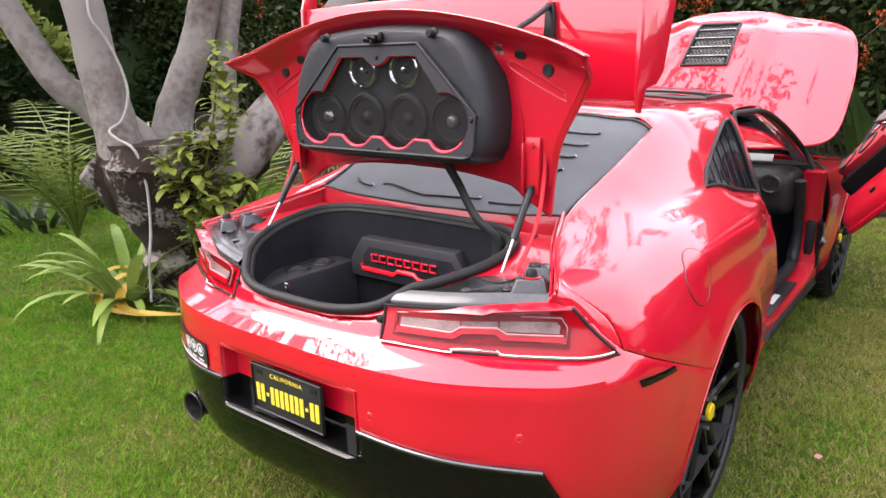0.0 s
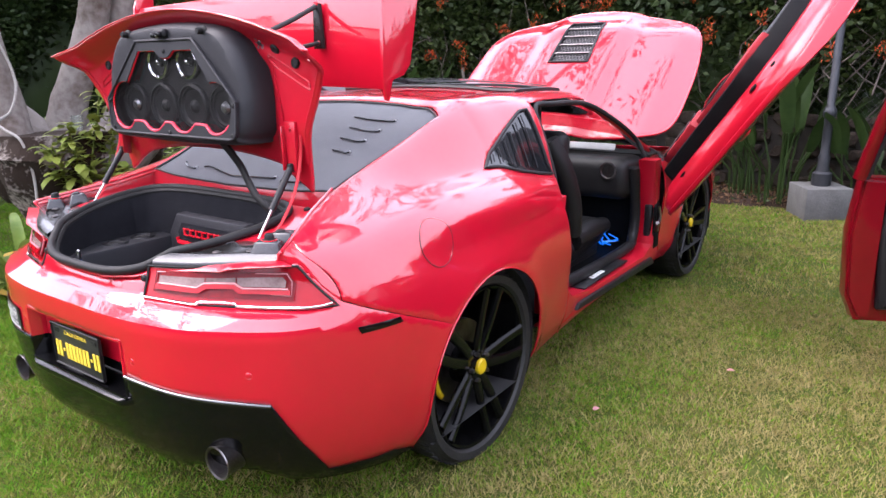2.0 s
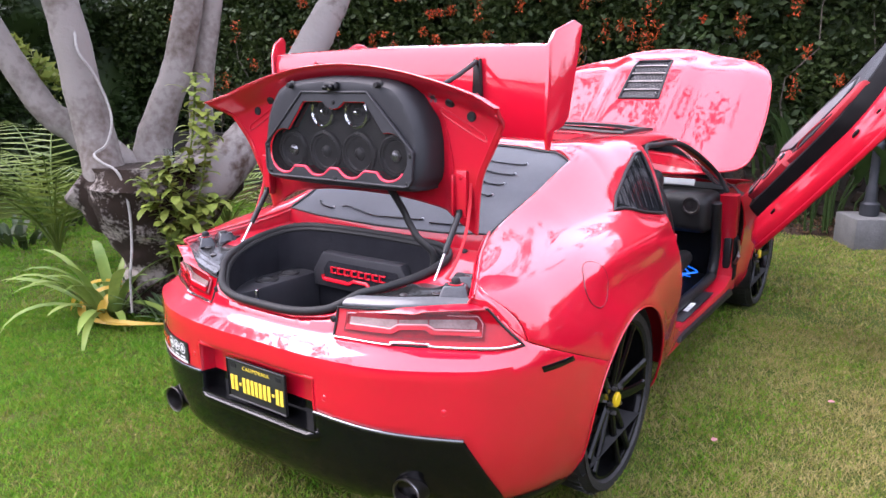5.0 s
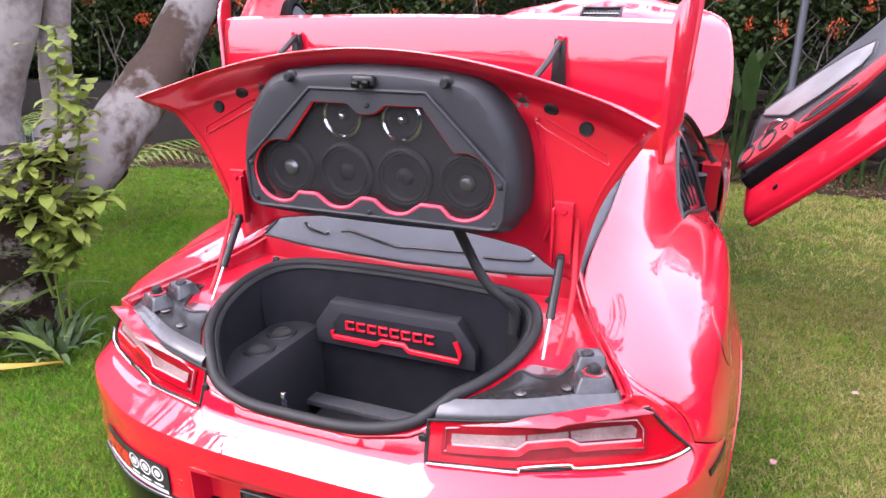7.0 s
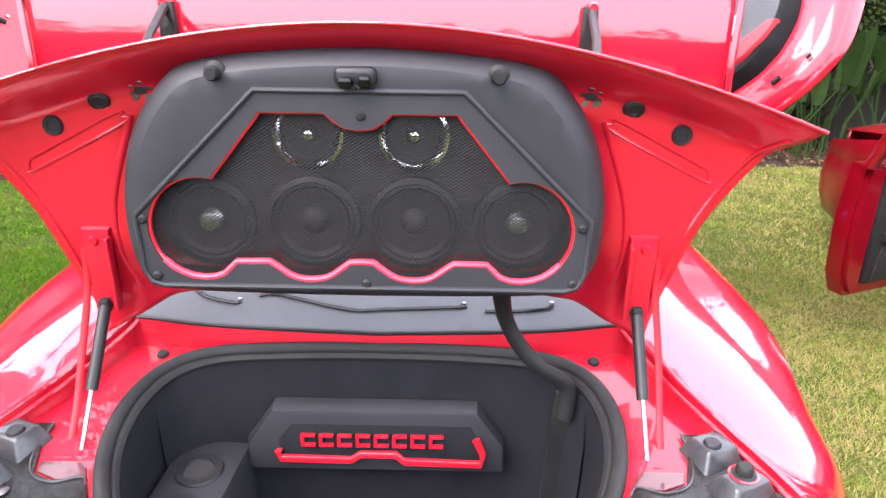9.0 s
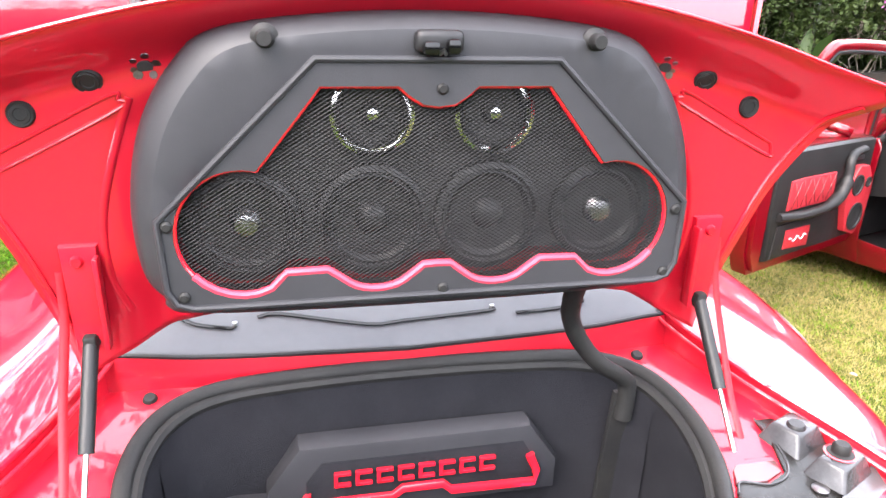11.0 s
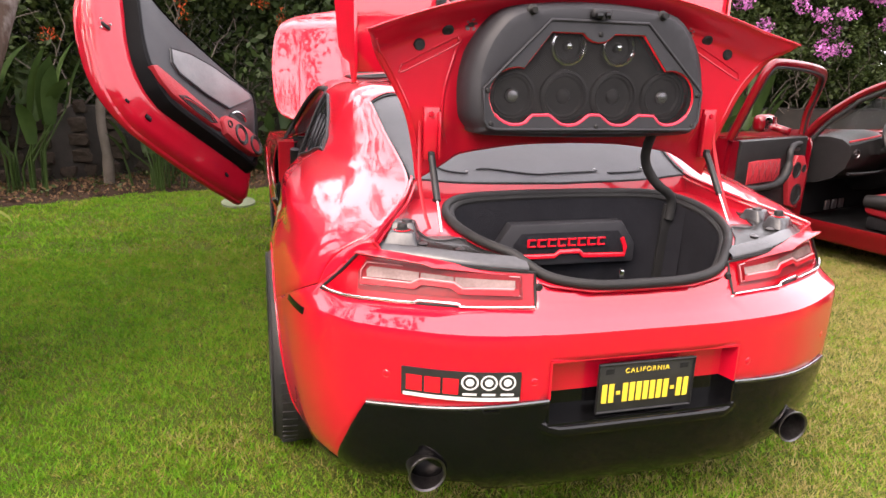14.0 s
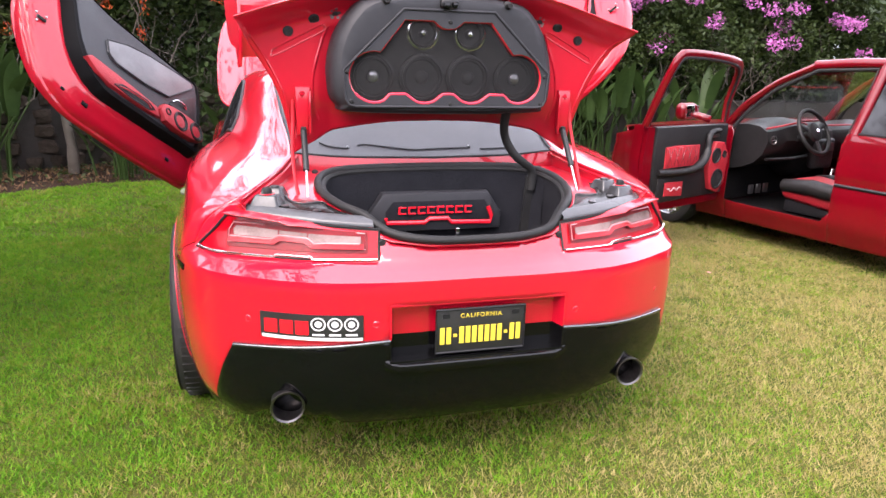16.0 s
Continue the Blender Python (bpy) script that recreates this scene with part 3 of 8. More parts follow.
def lower(p, lift=0.0):
    """The lower body: (distance along the outline from the rear centre, height); negative distances are the left side."""
    a, z = np.abs(p[:, 0]), p[:, 1]
    s = np.where(p[:, 0] < 0, -1.0, 1.0)
    c = np.stack([np.interp(a, ARC, PLAN[:, i]) for i in (0, 1)], 1)
    n = np.stack([np.interp(a, ARC, OUT[:, i]) for i in (0, 1)], 1)
    n /= np.linalg.norm(n, axis=1)[:, None]
    w = 1 - step01(c[:, 1], 0.0, 0.55)
    wf = step01(c[:, 1], 4.3, 4.7)
    inset = cr(z, LEV, SIDE) * (1 - w) + cr(z, LEV, TAIL) * w
    inset += wf * (0.10 * step01(z, 0.6, 0.9))
    ledge = 0.062 * step01(z, 0.782, 0.828) + 0.30 * np.clip(z - 0.83, 0, 1)
    ledge += 0.030 * step01(c[:, 0], 0.1, 0.5) * step01(z, 0.772, 0.832)
    inset += ledge * (1 - step01(c[:, 1], 0.05, 0.42))
    for ax in (AX_R, AX_F):
        r = np.hypot(c[:, 1] - ax, z - AX_Z)
        inset -= 0.012 * np.exp(-((r - 0.41) / 0.07) ** 2) * (z > 0.2)
    inset += 0.018 * np.exp(-((z - 0.46) / 0.12) ** 2) * step01(c[:, 1], 1.5, 1.9) * (1 - step01(c[:, 1], 3.2, 3.5))
    q = c - n * (inset - lift)[:, None]
    return np.stack((q[:, 0] * s, q[:, 1], z), 1)


# upper body: sections from the shoulder over the roof rail to the middle
UY = [0.20, 0.62, 1.0, 1.4, 1.6, 1.8, 2.1, 2.5, 2.8, 3.1, 3.4]
UPPER = np.array([
    [(0.878, 0.90), (0.838, 0.955), (0.810, 0.972), (0.780, 0.982), (0.705, 0.992), (0.40, 0.995), (0, 0.995)],
    [(0.950, 0.90), (0.925, 0.986), (0.838, 1.036), (0.735, 1.050), (0.560, 1.078), (0.35, 1.068), (0, 1.068)],
    [(0.970, 0.90), (0.944, 0.996), (0.862, 1.054), (0.752, 1.084), (0.580, 1.208), (0.34, 1.222), (0, 1.230)],
    [(0.966, 0.90), (0.936, 0.988), (0.868, 1.040), (0.788, 1.088), (0.612, 1.326), (0.36, 1.346), (0, 1.354)],
    [(0.944, 0.90), (0.908, 0.985), (0.862, 1.013), (0.818, 1.042), (0.650, 1.334), (0.38, 1.364), (0, 1.374)],
    [(0.918, 0.90), (0.884, 0.960), (0.862, 0.985), (0.846, 1.003), (0.692, 1.326), (0.42, 1.370), (0, 1.382)],
    [(0.900, 0.895), (0.879, 0.94), (0.866, 0.964), (0.857, 0.980), (0.690, 1.318), (0.42, 1.368), (0, 1.382)],
    [(0.895, 0.885), (0.88, 0.92), (0.871, 0.938), (0.865, 0.950), (0.685, 1.292), (0.42, 1.352), (0, 1.367)],
    [(0.898, 0.875), (0.885, 0.90), (0.877, 0.911), (0.870, 0.920), (0.725, 1.185), (0.45, 1.275), (0, 1.295)],
    [(0.905, 0.870), (0.893, 0.885), (0.886, 0.893), (0.880, 0.900), (0.79, 1.03), (0.50, 1.130), (0, 1.155)],
    [(0.910, 0.865), (0.893, 0.875), (0.876, 0.882), (0.860, 0.890), (0.78, 0.93), (0.5, 0.975), (0, 0.995)]])
UP_S = np.array([0, 0.08, 0.145, 0.20, 0.50, 0.75, 1.10])
UYS = np.array(UY)


def upper(p, lift=0.0):
    """(across, y): across runs from 0 at the shoulder to 1.1 in the middle; 1.1 to 2.2 is the other side."""
    s0, y = p[:, 0], p[:, 1]
    s = np.where(s0 > 1.1, 2.2 - s0, s0)
    sg = np.where(s0 > 1.1, -1.0, 1.0)
    u = np.interp(y, UYS, np.arange(len(UYS)))
    out = np.zeros((len(p), 2))
    cols = [cr(u, np.arange(len(UYS)), UPPER[:, k, :]) for k in range(7)]
    v = np.clip(np.interp(s, UP_S, np.arange(7)), 0, 6 - 1e-9)
    e = [2 * cols[0] - cols[1]] + cols + [cols[6] + (cols[6] - cols[5]) * np.array((1, -1))]
    e = np.array(e)
    i = v.astype(int)
    t = (v - i)[:, None]
    k = np.arange(len(p))
    a, b, c, d = e[i, k], e[i + 1, k], e[i + 2, k], e[i + 3, k]
    q = 0.5 * (2 * b + (c - a) * t + (2 * a - 5 * b + 4 * c - d) * t * t + (3 * b - a - 3 * c + d) * t ** 3)
    firm = np.where((i == 1) | (i == 2), 0.6, 0.0)[:, None] * step01(y, 0.25, 0.6)[:, None]
    q = q * (1 - firm) + (b * (1 - t) + c * t) * firm
    r = np.stack((q[:, 0] * sg, y, q[:, 1]), 1)
    if lift:
        r[:, 2] += lift * 0.8
        r[:, 0] += lift * 0.5 * sg * (s < 0.5)
    return r


def both(name, make, material, parent, thick=0.0, label=""):
    """A panel of the right side and its mirror image."""
    for side in (0, 1):
        b = make()
        if side:
            mirrored(b)
        o = part(name, b, material, parent, label)
        if thick:
            solid(o, thick)


# outlines on the lower body, in (along, height)
A = arc_y
ARCH_R = [(A(0.60), 0.2), (A(0.63), 0.30)] + [(A(AX_R + 0.402 * math.cos(radians(a))), AX_Z + 0.402 * math.sin(radians(a))) for a in range(170, -1, -10)] + [(A(1.455), 0.28), (A(1.47), 0.2)]
ARCH_F = [(A(3.46), 0.2), (A(3.48), 0.28)] + [(A(AX_F + 0.402 * math.cos(radians(a))), AX_Z + 0.402 * math.sin(radians(a))) for a in range(180, 9, -10)] + [(A(4.30), 0.28), (A(4.32), 0.2)]
X = arc_x
a_c = X(0.785)
bumper_line = [(-X(0.30), 0.592), (-a_c, 0.553), (-X(0.845), 0.42), (-A(0.24), 0.275), (-A(0.50), 0.245)]
b_right = [(-a, z) for a, z in bumper_line[::-1]]
lamp_r = [(X(0.330), 0.836), (X(0.327), 0.926), (X(0.60), 0.940), (X(0.872), 0.950), (X(0.925), 0.830), (X(0.85), 0.826), (X(0.55), 0.832)]
lamp_l = [(-a, z) for a, z in lamp_r]
top_l = [(-A(0.756), 0.644), (-X(0.93), 0.838), (-X(0.876), 0.958), (-X(0.34), 0.928), (-X(0.29), 0.885), (-X(0.15), 0.872), (0, 0.870)]
edge_r = [(A(0.60), 0.21), (A(0.63), 0.30)] + [(A(AX_R + 0.402 * math.cos(radians(a))), AX_Z + 0.402 * math.sin(radians(a))) for a in range(170, 134, -10)] + [(A(0.756), 0.644)]
edge_l = [(-a, z) for a, z in edge_r]
outline = edge_l[::-1] + bumper_line[::-1] + [(-X(0.30), 0.708), (X(0.30), 0.708)] + b_right[::-1] + edge_r
outline += [(-a, z) for a, z in top_l[1:-1]] + [(0, 0.870)] + top_l[1:-1][::-1]
rear_cover = part("rear_bumper", sheet(outline, lower, 0.022, [lamp_l, lamp_r]), M_RED, coupe, "red painted rear bumper cover")
solid(rear_cover, 0.008)
# black valance below it
val = [(-A(0.60), 0.205), *bumper_line[::-1], (-X(0.30), 0.512), (X(0.30), 0.512), *b_right[::-1], (A(0.60), 0.205), (A(0.5), 0.20), (X(0.80), 0.235), (X(0.72), 0.30), (X(0.50), 0.30), (X(0.46), 0.255), (0, 0.245), (-X(0.46), 0.255), (-X(0.50), 0.30), (-X(0.72), 0.30), (-X(0.80), 0.235), (-A(0.5), 0.20)]
o = part("rear_valance", sheet(val, lambda p: lower(p, 0.003), 0.025), M_GLOSSBLACK, coupe, "gloss black lower bumper valance")
solid(o, 0.010)
# plate recess: pushed-in box, red above and black below
def recess(z0, z1, m, nm):
    b = bmesh.new()
    d = 0.055
    for sx in (-1, 1):
        vs = [b.verts.new(v) for v in ((sx * 0.303, -0.062, z0), (sx * 0.285, -0.062 + d, z0), (sx * 0.285, -0.062 + d, z1), (sx * 0.303, -0.062, z1))]
        b.faces.new(vs if sx < 0 else vs[::-1])
    b.faces.new([b.verts.new(v) for v in ((-0.285, -0.062 + d, z0), (0.285, -0.062 + d, z0), (0.285, -0.062 + d, z1), (-0.285, -0.062 + d, z1))])
    if z1 > 0.65:
        b.faces.new([b.verts.new(v) for v in ((-0.303, -0.064, z1), (-0.285, -0.062 + d, z1), (0.285, -0.062 + d, z1), (0.303, -0.064, z1))])
    else:
        b.faces.new([b.verts.new(v) for v in ((-0.303, -0.070, z0), (0.303, -0.070, z0), (0.285, -0.062 + d, z0), (-0.285, -0.062 + d, z0))])
    return part(nm, b, m, coupe, smooth=False)


solid(recess(0.592, 0.709, M_RED, "recess_panel"), 0.006, 1)
solid(recess(0.512, 0.5915, M_GLOSSBLACK, "recess_panel"), 0.006, 1)
b = bmesh.new()
sec = [(-0.012, 0.516), (-0.050, 0.515), (-0.072, 0.512), (-0.082, 0.504), (-0.084, 0.490), (-0.078, 0.480), (-0.060, 0.474)]
rows_ = []
for x in np.linspace(-0.345, 0.345, 29):
    e_ = step01(abs(x), 0.27, 0.345)
    back = float(np.interp(abs(x), PLAN[:12, 0], PLAN[:12, 1])) + 0.065
    rows_.append([b.verts.new((x, y_ * (1 - 0.35 * e_) + back, z_ + 0.026 * e_ * (z_ - 0.45) / 0.07)) for y_, z_ in sec])
for r0, r1 in zip(rows_, rows_[1:]):
    for i in range(len(sec) - 1):
        b.faces.new((r0[i], r0[i + 1], r1[i + 1], r1[i]))
bmesh.ops.recalc_face_normals(b, faces=b.faces)
solid(part("valance_step", b, M_GLOSSBLACK, coupe, "glossy black step under the plate"), 0.006)
part("valance_trim", tube(lower(np.array([(-X(0.30) - i * (a_c - X(0.30)) / 14, 0.588 - i * 0.039 / 14) for i in range(15)]), 0.002), 0.007, 10), M_STEP, coupe)
part("valance_trim", tube(lower(np.array([(X(0.30) + i * (a_c - X(0.30)) / 14, 0.588 - i * 0.039 / 14) for i in range(15)]), 0.002), 0.007, 10), M_STEP, coupe)
# number plate with plain bars
plate = part("number_plate", box(0.308, 0.008, 0.154, (0.005, -0.05, 0.604), 0.003), M_PLATE, coupe, "black number plate with yellow characters")
part("plate_frame", tube([(-0.149, -0.056, 0.529), (0.159, -0.056, 0.529), (0.159, -0.056, 0.679), (-0.149, -0.056, 0.679)], 0.004, 6, True), M_SATIN, plate)
bars = bmesh.new()
for i in range(13):
    gap = i in (2, 10)
    box(0.012 if gap else 0.0155, 0.002, 0.010 if gap else 0.058, (-0.127 + i * 0.022, -0.0555, 0.588), 0, bars)
part("plate_print", bars, M_PLATEYEL, plate, smooth=False)
fc = bpy.data.curves.new("word", "FONT")
fc.body, fc.size, fc.align_x, fc.extrude, fc.space_character = "CALIFORNIA", 0.021, "CENTER", 0.0008, 1.25
fo = bpy.data.objects.new("word", fc)
me = bpy.data.meshes.new_from_object(fo)
bpy.data.objects.remove(fo)
b = bmesh.new()
b.from_mesh(me)
bmesh.ops.transform(b, matrix=pose(0.005, -0.0555, 0.6485, 90, 0, 0), verts=b.verts)
part("plate_word", b, M_PLATEYEL, plate, "yellow state name", smooth=False)
for sx in (-0.115, 0.125):
    part("plate_tab", box(0.026, 0.002, 0.016, (sx, -0.0555, 0.657)), M_SATIN, plate, smooth=False)
# sticker with emblem shapes
def on_tail(x, z, d):
    q = lower(np.array([(math.copysign(X(abs(x)), x), z)]), d)[0]
    return tuple(q)


def tail_quad(x0, x1, z0, z1, d, n=8):
    b = bmesh.new()
    lo = [b.verts.new(on_tail(x0 + (x1 - x0) * i / n, z0, d)) for i in range(n + 1)]
    hi = [b.verts.new(on_tail(x0 + (x1 - x0) * i / n, z1, d)) for i in range(n + 1)]
    for i in range(n):
        b.faces.new((lo[i], lo[i + 1], hi[i + 1], hi[i]))
    return b


st = part("sticker", tail_quad(-0.695, -0.385, 0.598, 0.682, 0.006), M_PLATE, coupe, "black, red and white club sticker")
solid(st, 0.003)
part("sticker_strip", tail_quad(-0.690, -0.388, 0.597, 0.608, 0.008), M_WHITE, st)
for k in range(3):
    x0 = -0.683 + k * 0.046
    part("sticker_print", tail_quad(x0, x0 + 0.040, 0.615, 0.662, 0.0080, 2), M_REDGLOSS, st)
    cx = -0.522 + k * 0.050
    for r0, r1, mm in ((0.0, 0.011, M_WHITE), (0.018, 0.023, M_WHITE)):
        b = bmesh.new()
        ring = [[b.verts.new(on_tail(cx + r * math.cos(j * math.pi / 10), 0.653 + r * math.sin(j * math.pi / 10), 0.0085)) for j in range(20)] for r in (max(r0, 0.0005), r1)]
        for j in range(20):
            b.faces.new((ring[0][j], ring[0][(j + 1) % 20], ring[1][(j + 1) % 20], ring[1][j]))
        part("sticker_emblem", b, mm, st)
    part("sticker_print", tail_quad(cx - 0.018, cx + 0.018, 0.614, 0.621, 0.0085, 2), M_WHITE, st)
# small round sensors in the bumper
for sx in (-0.735, -0.345, 0.345, 0.735):
    c_ = on_tail(sx, 0.648, 0.0)
    n_ = Vector(on_tail(sx, 0.648, 0.01)) - Vector(c_)
    part("parking_sensor", lathe([(0, 0.0008), (0.0088, 0.0008), (0.0098, 0.0001), (0.0108, 0.0006), (0.0125, -0.0008)], 20, Matrix.Translation(c_) @ n_.to_track_quat("Z", "Y").to_matrix().to_4x4()), M_RED, coupe)
# exhaust tips
for sx in (-1, 1):
    m = pose(sx * 0.625, 0.185, 0.352, 90, 0, 0)
    part("exhaust_tip", lathe([(0.047, -0.05), (0.050, 0.16), (0.056, 0.17), (0.055, 0.175), (0.049, 0.172), (0.046, 0.12), (0.043, -0.04), (0, -0.04)], 28, m), M_DARKSTEEL, coupe, "round dark steel exhaust tip")
# undertray
part("undertray", box(1.5, 4.2, 0.06, (0, 2.4, 0.22), 0.02), M_WHEELWELL, coupe)
part("undertray", box(1.3, 0.5, 0.18, (0, 0.42, 0.33), 0.04), M_WHEELWELL, coupe)

# tail lamps
def lamp(sg):
    def f(q):
        return [(sg * a, z) for a, z in q]
    o = part("tail_lamp", sheet(f(lamp_r), lambda p: lower(p, -0.003), 0.012), M_LENS, coupe, "red tail lamp with clear twin bars")
    a0, a1 = X(0.385), X(0.845)
    L = a1 - a0
    dark = [(a0 - 0.02, 0.856), (a0 - 0.02, 0.918), (a1 + 0.01, 0.934), (a1 + 0.035, 0.90), (a1 + 0.02, 0.852)]
    part("lamp_reflector", sheet(f(dark), lambda p: lower(p, 0.003), 0.012), M_LENSDARK, o)
    c1 = [(a0 + 0.004, 0.886), (a0 + 0.004, 0.906), (a0 + 0.395 * L, 0.911), (a0 + 0.395 * L, 0.897), (a0 + 0.36 * L, 0.886)]
    c2 = [(a0 + 0.405 * L, 0.898), (a0 + 0.405 * L, 0.911), (a0 + 0.615 * L, 0.914), (a0 + 0.615 * L, 0.900)]
    c3 = [(a0 + 0.625 * L, 0.889), (a0 + 0.625 * L, 0.914), (a1 - 0.025, 0.919), (a1 - 0.005, 0.908), (a1 - 0.015, 0.889)]
    for c in (c1, c2, c3):
        part("clear_lens", sheet(f(c), lambda p: lower(p, 0.010), 0.010), M_LENSCLEAR, o, "clear lens bar")
    band = [(a0 - 0.005, 0.868), (a0 - 0.005, 0.884), (a0 + 0.34 * L, 0.882), (a0 + 0.40 * L, 0.896), (a0 + 0.61 * L, 0.898), (a0 + 0.66 * L, 0.884), (a1 + 0.008, 0.884), (a1 + 0.008, 0.870), (a0 + 0.64 * L, 0.870), (a0 + 0.60 * L, 0.884), (a0 + 0.42 * L, 0.882), (a0 + 0.36 * L, 0.868)]
    part("lens_rib", sheet(f(band), lambda p: lower(p, 0.014), 0.008), M_LENS, o)
    step = lower(np.array(f([(a0 + 0.008, 0.8845), (a0 + 0.345 * L, 0.883), (a0 + 0.40 * L, 0.8965), (a0 + 0.61 * L, 0.8985), (a0 + 0.665 * L, 0.885), (a1, 0.886)])), 0.014)
    part("lens_step", tube(step, 0.0034, 6), M_LENSPALE, o, "pale edge under the clear bars")
    bezel = lower(np.array(f([(a0 - 0.012, 0.866), (a0 - 0.012, 0.914), (a1 + 0.002, 0.928), (a1 + 0.022, 0.905), (a1 + 0.012, 0.866)])), 0.006)
    part("lens_bezel", tube(bezel, 0.0022, 6, True), M_LENSPALE, o)
    edge = lower(np.array(f([(X(0.335), 0.838), (a0 + 0.32 * L, 0.834), (a0 + 0.37 * L, 0.841), (a0 + 0.60 * L, 0.842), (a0 + 0.66 * L, 0.833), (X(0.86), 0.832), (X(0.90), 0.834), (X(0.918), 0.840)])), 0.008)
    part("chrome_strip", tube(smooth_line(edge, 4), 0.0042, 8), M_CHROME, o, "chrome lower strip")
    rim = lower(resample(f(lamp_r), 0.03), 0.0)
    part("lamp_gasket", tube(rim, 0.0045, 6, True), M_RUBBER, o)


lamp(1)
lamp(-1)
for sx in (-1, 1):
    c = on_tail(sx * 0.318, 0.888, 0.004)
    part("bolt", lathe([(0, 0.006), (0.008, 0.006), (0.011, 0.002), (0.011, -0.004)], 14, pose(*c, 90, 0, 0)), M_RUBBER, coupe)

# sides
rocker = [(A(1.843), 0.2), (A(3.455), 0.2), (A(3.24), 0.30), (A(3.12), 0.315), (A(2.0), 0.34), (A(1.855), 0.42), (A(1.843), 0.30)]
both("rocker_panel", lambda: sheet(rocker, lower, 0.03), M_RED, coupe, 0.006)
fender = [(A(3.46), 0.2)] + ARCH_F[1:-1] + [(A(4.32), 0.2), (A(4.40), 0.3), (A(4.40), 0.80), (A(4.0), 0.87), (A(3.4), 0.88), (A(3.22), 0.88), (A(3.24), 0.30)]
both("front_wing", lambda: sheet(fender, lower, 0.03), M_RED, coupe, 0.006, "red front wing panel")
fb = [(A(4.403), 0.25), (A(4.403), 0.80), (ARC[-1], 0.76), (ARC[-1], 0.25)]
both("front_bumper", lambda: sheet(fb, lower, 0.05), M_RED, coupe, 0.008)
# bonnet bay floor and front panel close the nose
part("engine_cover", box(1.5, 1.1, 0.05, (0, 3.98, 0.74), 0.02), M_SATIN, coupe)
both("fender_top", lambda: sheet([(0.0, 3.25), (0.16, 3.25), (0.16, 4.35), (0.0, 4.35)], lambda p: np.stack((0.905 + 0.03 * np.sin((p[:, 1] - 3.2) * 2.2) - p[:, 0] - 0.02, p[:, 1], 0.878 - 0.05 * step01(p[:, 1], 3.8, 4.4) + 0.02 * p[:, 0]), 1), 0.05), M_RED, coupe, 0.006)
# wheel arch lips, wells
for sx in (-1, 1):
    for nm, ar in (("r", ARCH_R), ("f", ARCH_F)):
        q = lower(np.array(ar), 0.001)
        q[:, 0] *= sx
        part("arch_lip", tube(smooth_line(q, 3), 0.0032, 8), M_RED, coupe)
    for ax in (AX_R, AX_F):
        b = lathe([(0.41, -0.17), (0.41, 0.17)], 36, pose(sx * 0.78, ax, AX_Z, 0, 90, 0))
        lathe([(0.0, 0.0), (0.41, 0.0)], 36, pose(sx * 0.62, ax, AX_Z, 0, 90, 0), b)
        for v in b.verts:
            v.co.z = max(v.co.z, 0.18)
        part("wheel_liner", b, M_WHEELWELL, coupe)
    # side marker, fuel door, rocker strip
    mk = [(sx * A(0.350), 0.735), (sx * A(0.340), 0.758), (sx * A(0.500), 0.748), (sx * A(0.511), 0.729)]
    solid(part("side_marker", sheet(mk, lambda p: lower(p, 0.0035), 0.02), M_GLOSSBLACK, coupe, "smoked side marker lamp"), 0.004)
    b = prism([(1.985, 0.282), (2.0, 0.316), (3.10, 0.286), (3.15, 0.238)], yz, sx * 0.885, sx * 0.925, 0.008)
    part("sill_strip", b, M_SATIN, coupe, "black sill strip")

# upper body: haunches, pillars and roof
QW = [(0.205, 1.325), (0.20, 1.58), (0.205, 1.81), (0.465, 1.79), (0.455, 1.73), (0.37, 1.56), (0.275, 1.40)]
def whole_side(p):
    """Side, haunch, pillar and half the roof as one skin: heights up to 0.9, then the way across the upper body."""
    a, v = p[:, 0], p[:, 1]
    y = np.interp(a, ARC, PLAN[:, 1])
    lo = lower(np.stack((a, np.minimum(v, 0.94)), 1))
    hi_ = upper(np.stack((np.maximum(v - 0.9, 0), np.clip(y, 0.2, 3.4)), 1))
    w = step01(v, 0.885, 0.915)[:, None]
    return lo * (1 - w) + hi_ * w


def ease(b, y0, y1, z0, z1, times=6):
    """Relax the skin near the shoulder, away from its borders."""
    vs = [v for v in b.verts if y0 < v.co.y < y1 and z0 < v.co.z < z1 and not v.is_boundary]
    for _ in range(times):
        bmesh.ops.smooth_vert(b, verts=vs, factor=0.5, use_axis_x=True, use_axis_y=True, use_axis_z=True)
    return b


# rear quarter: rolls from the lamp and the bumper up to the gutter beside the boot
def unit(v):
    return v / np.linalg.norm(v, axis=1)[:, None]


LIP_Y, LIP_S = [0.228, 0.30, 0.40, 0.50, 0.62, 0.95], [0.36, 0.40, 0.44, 0.47, 0.50, 0.509]


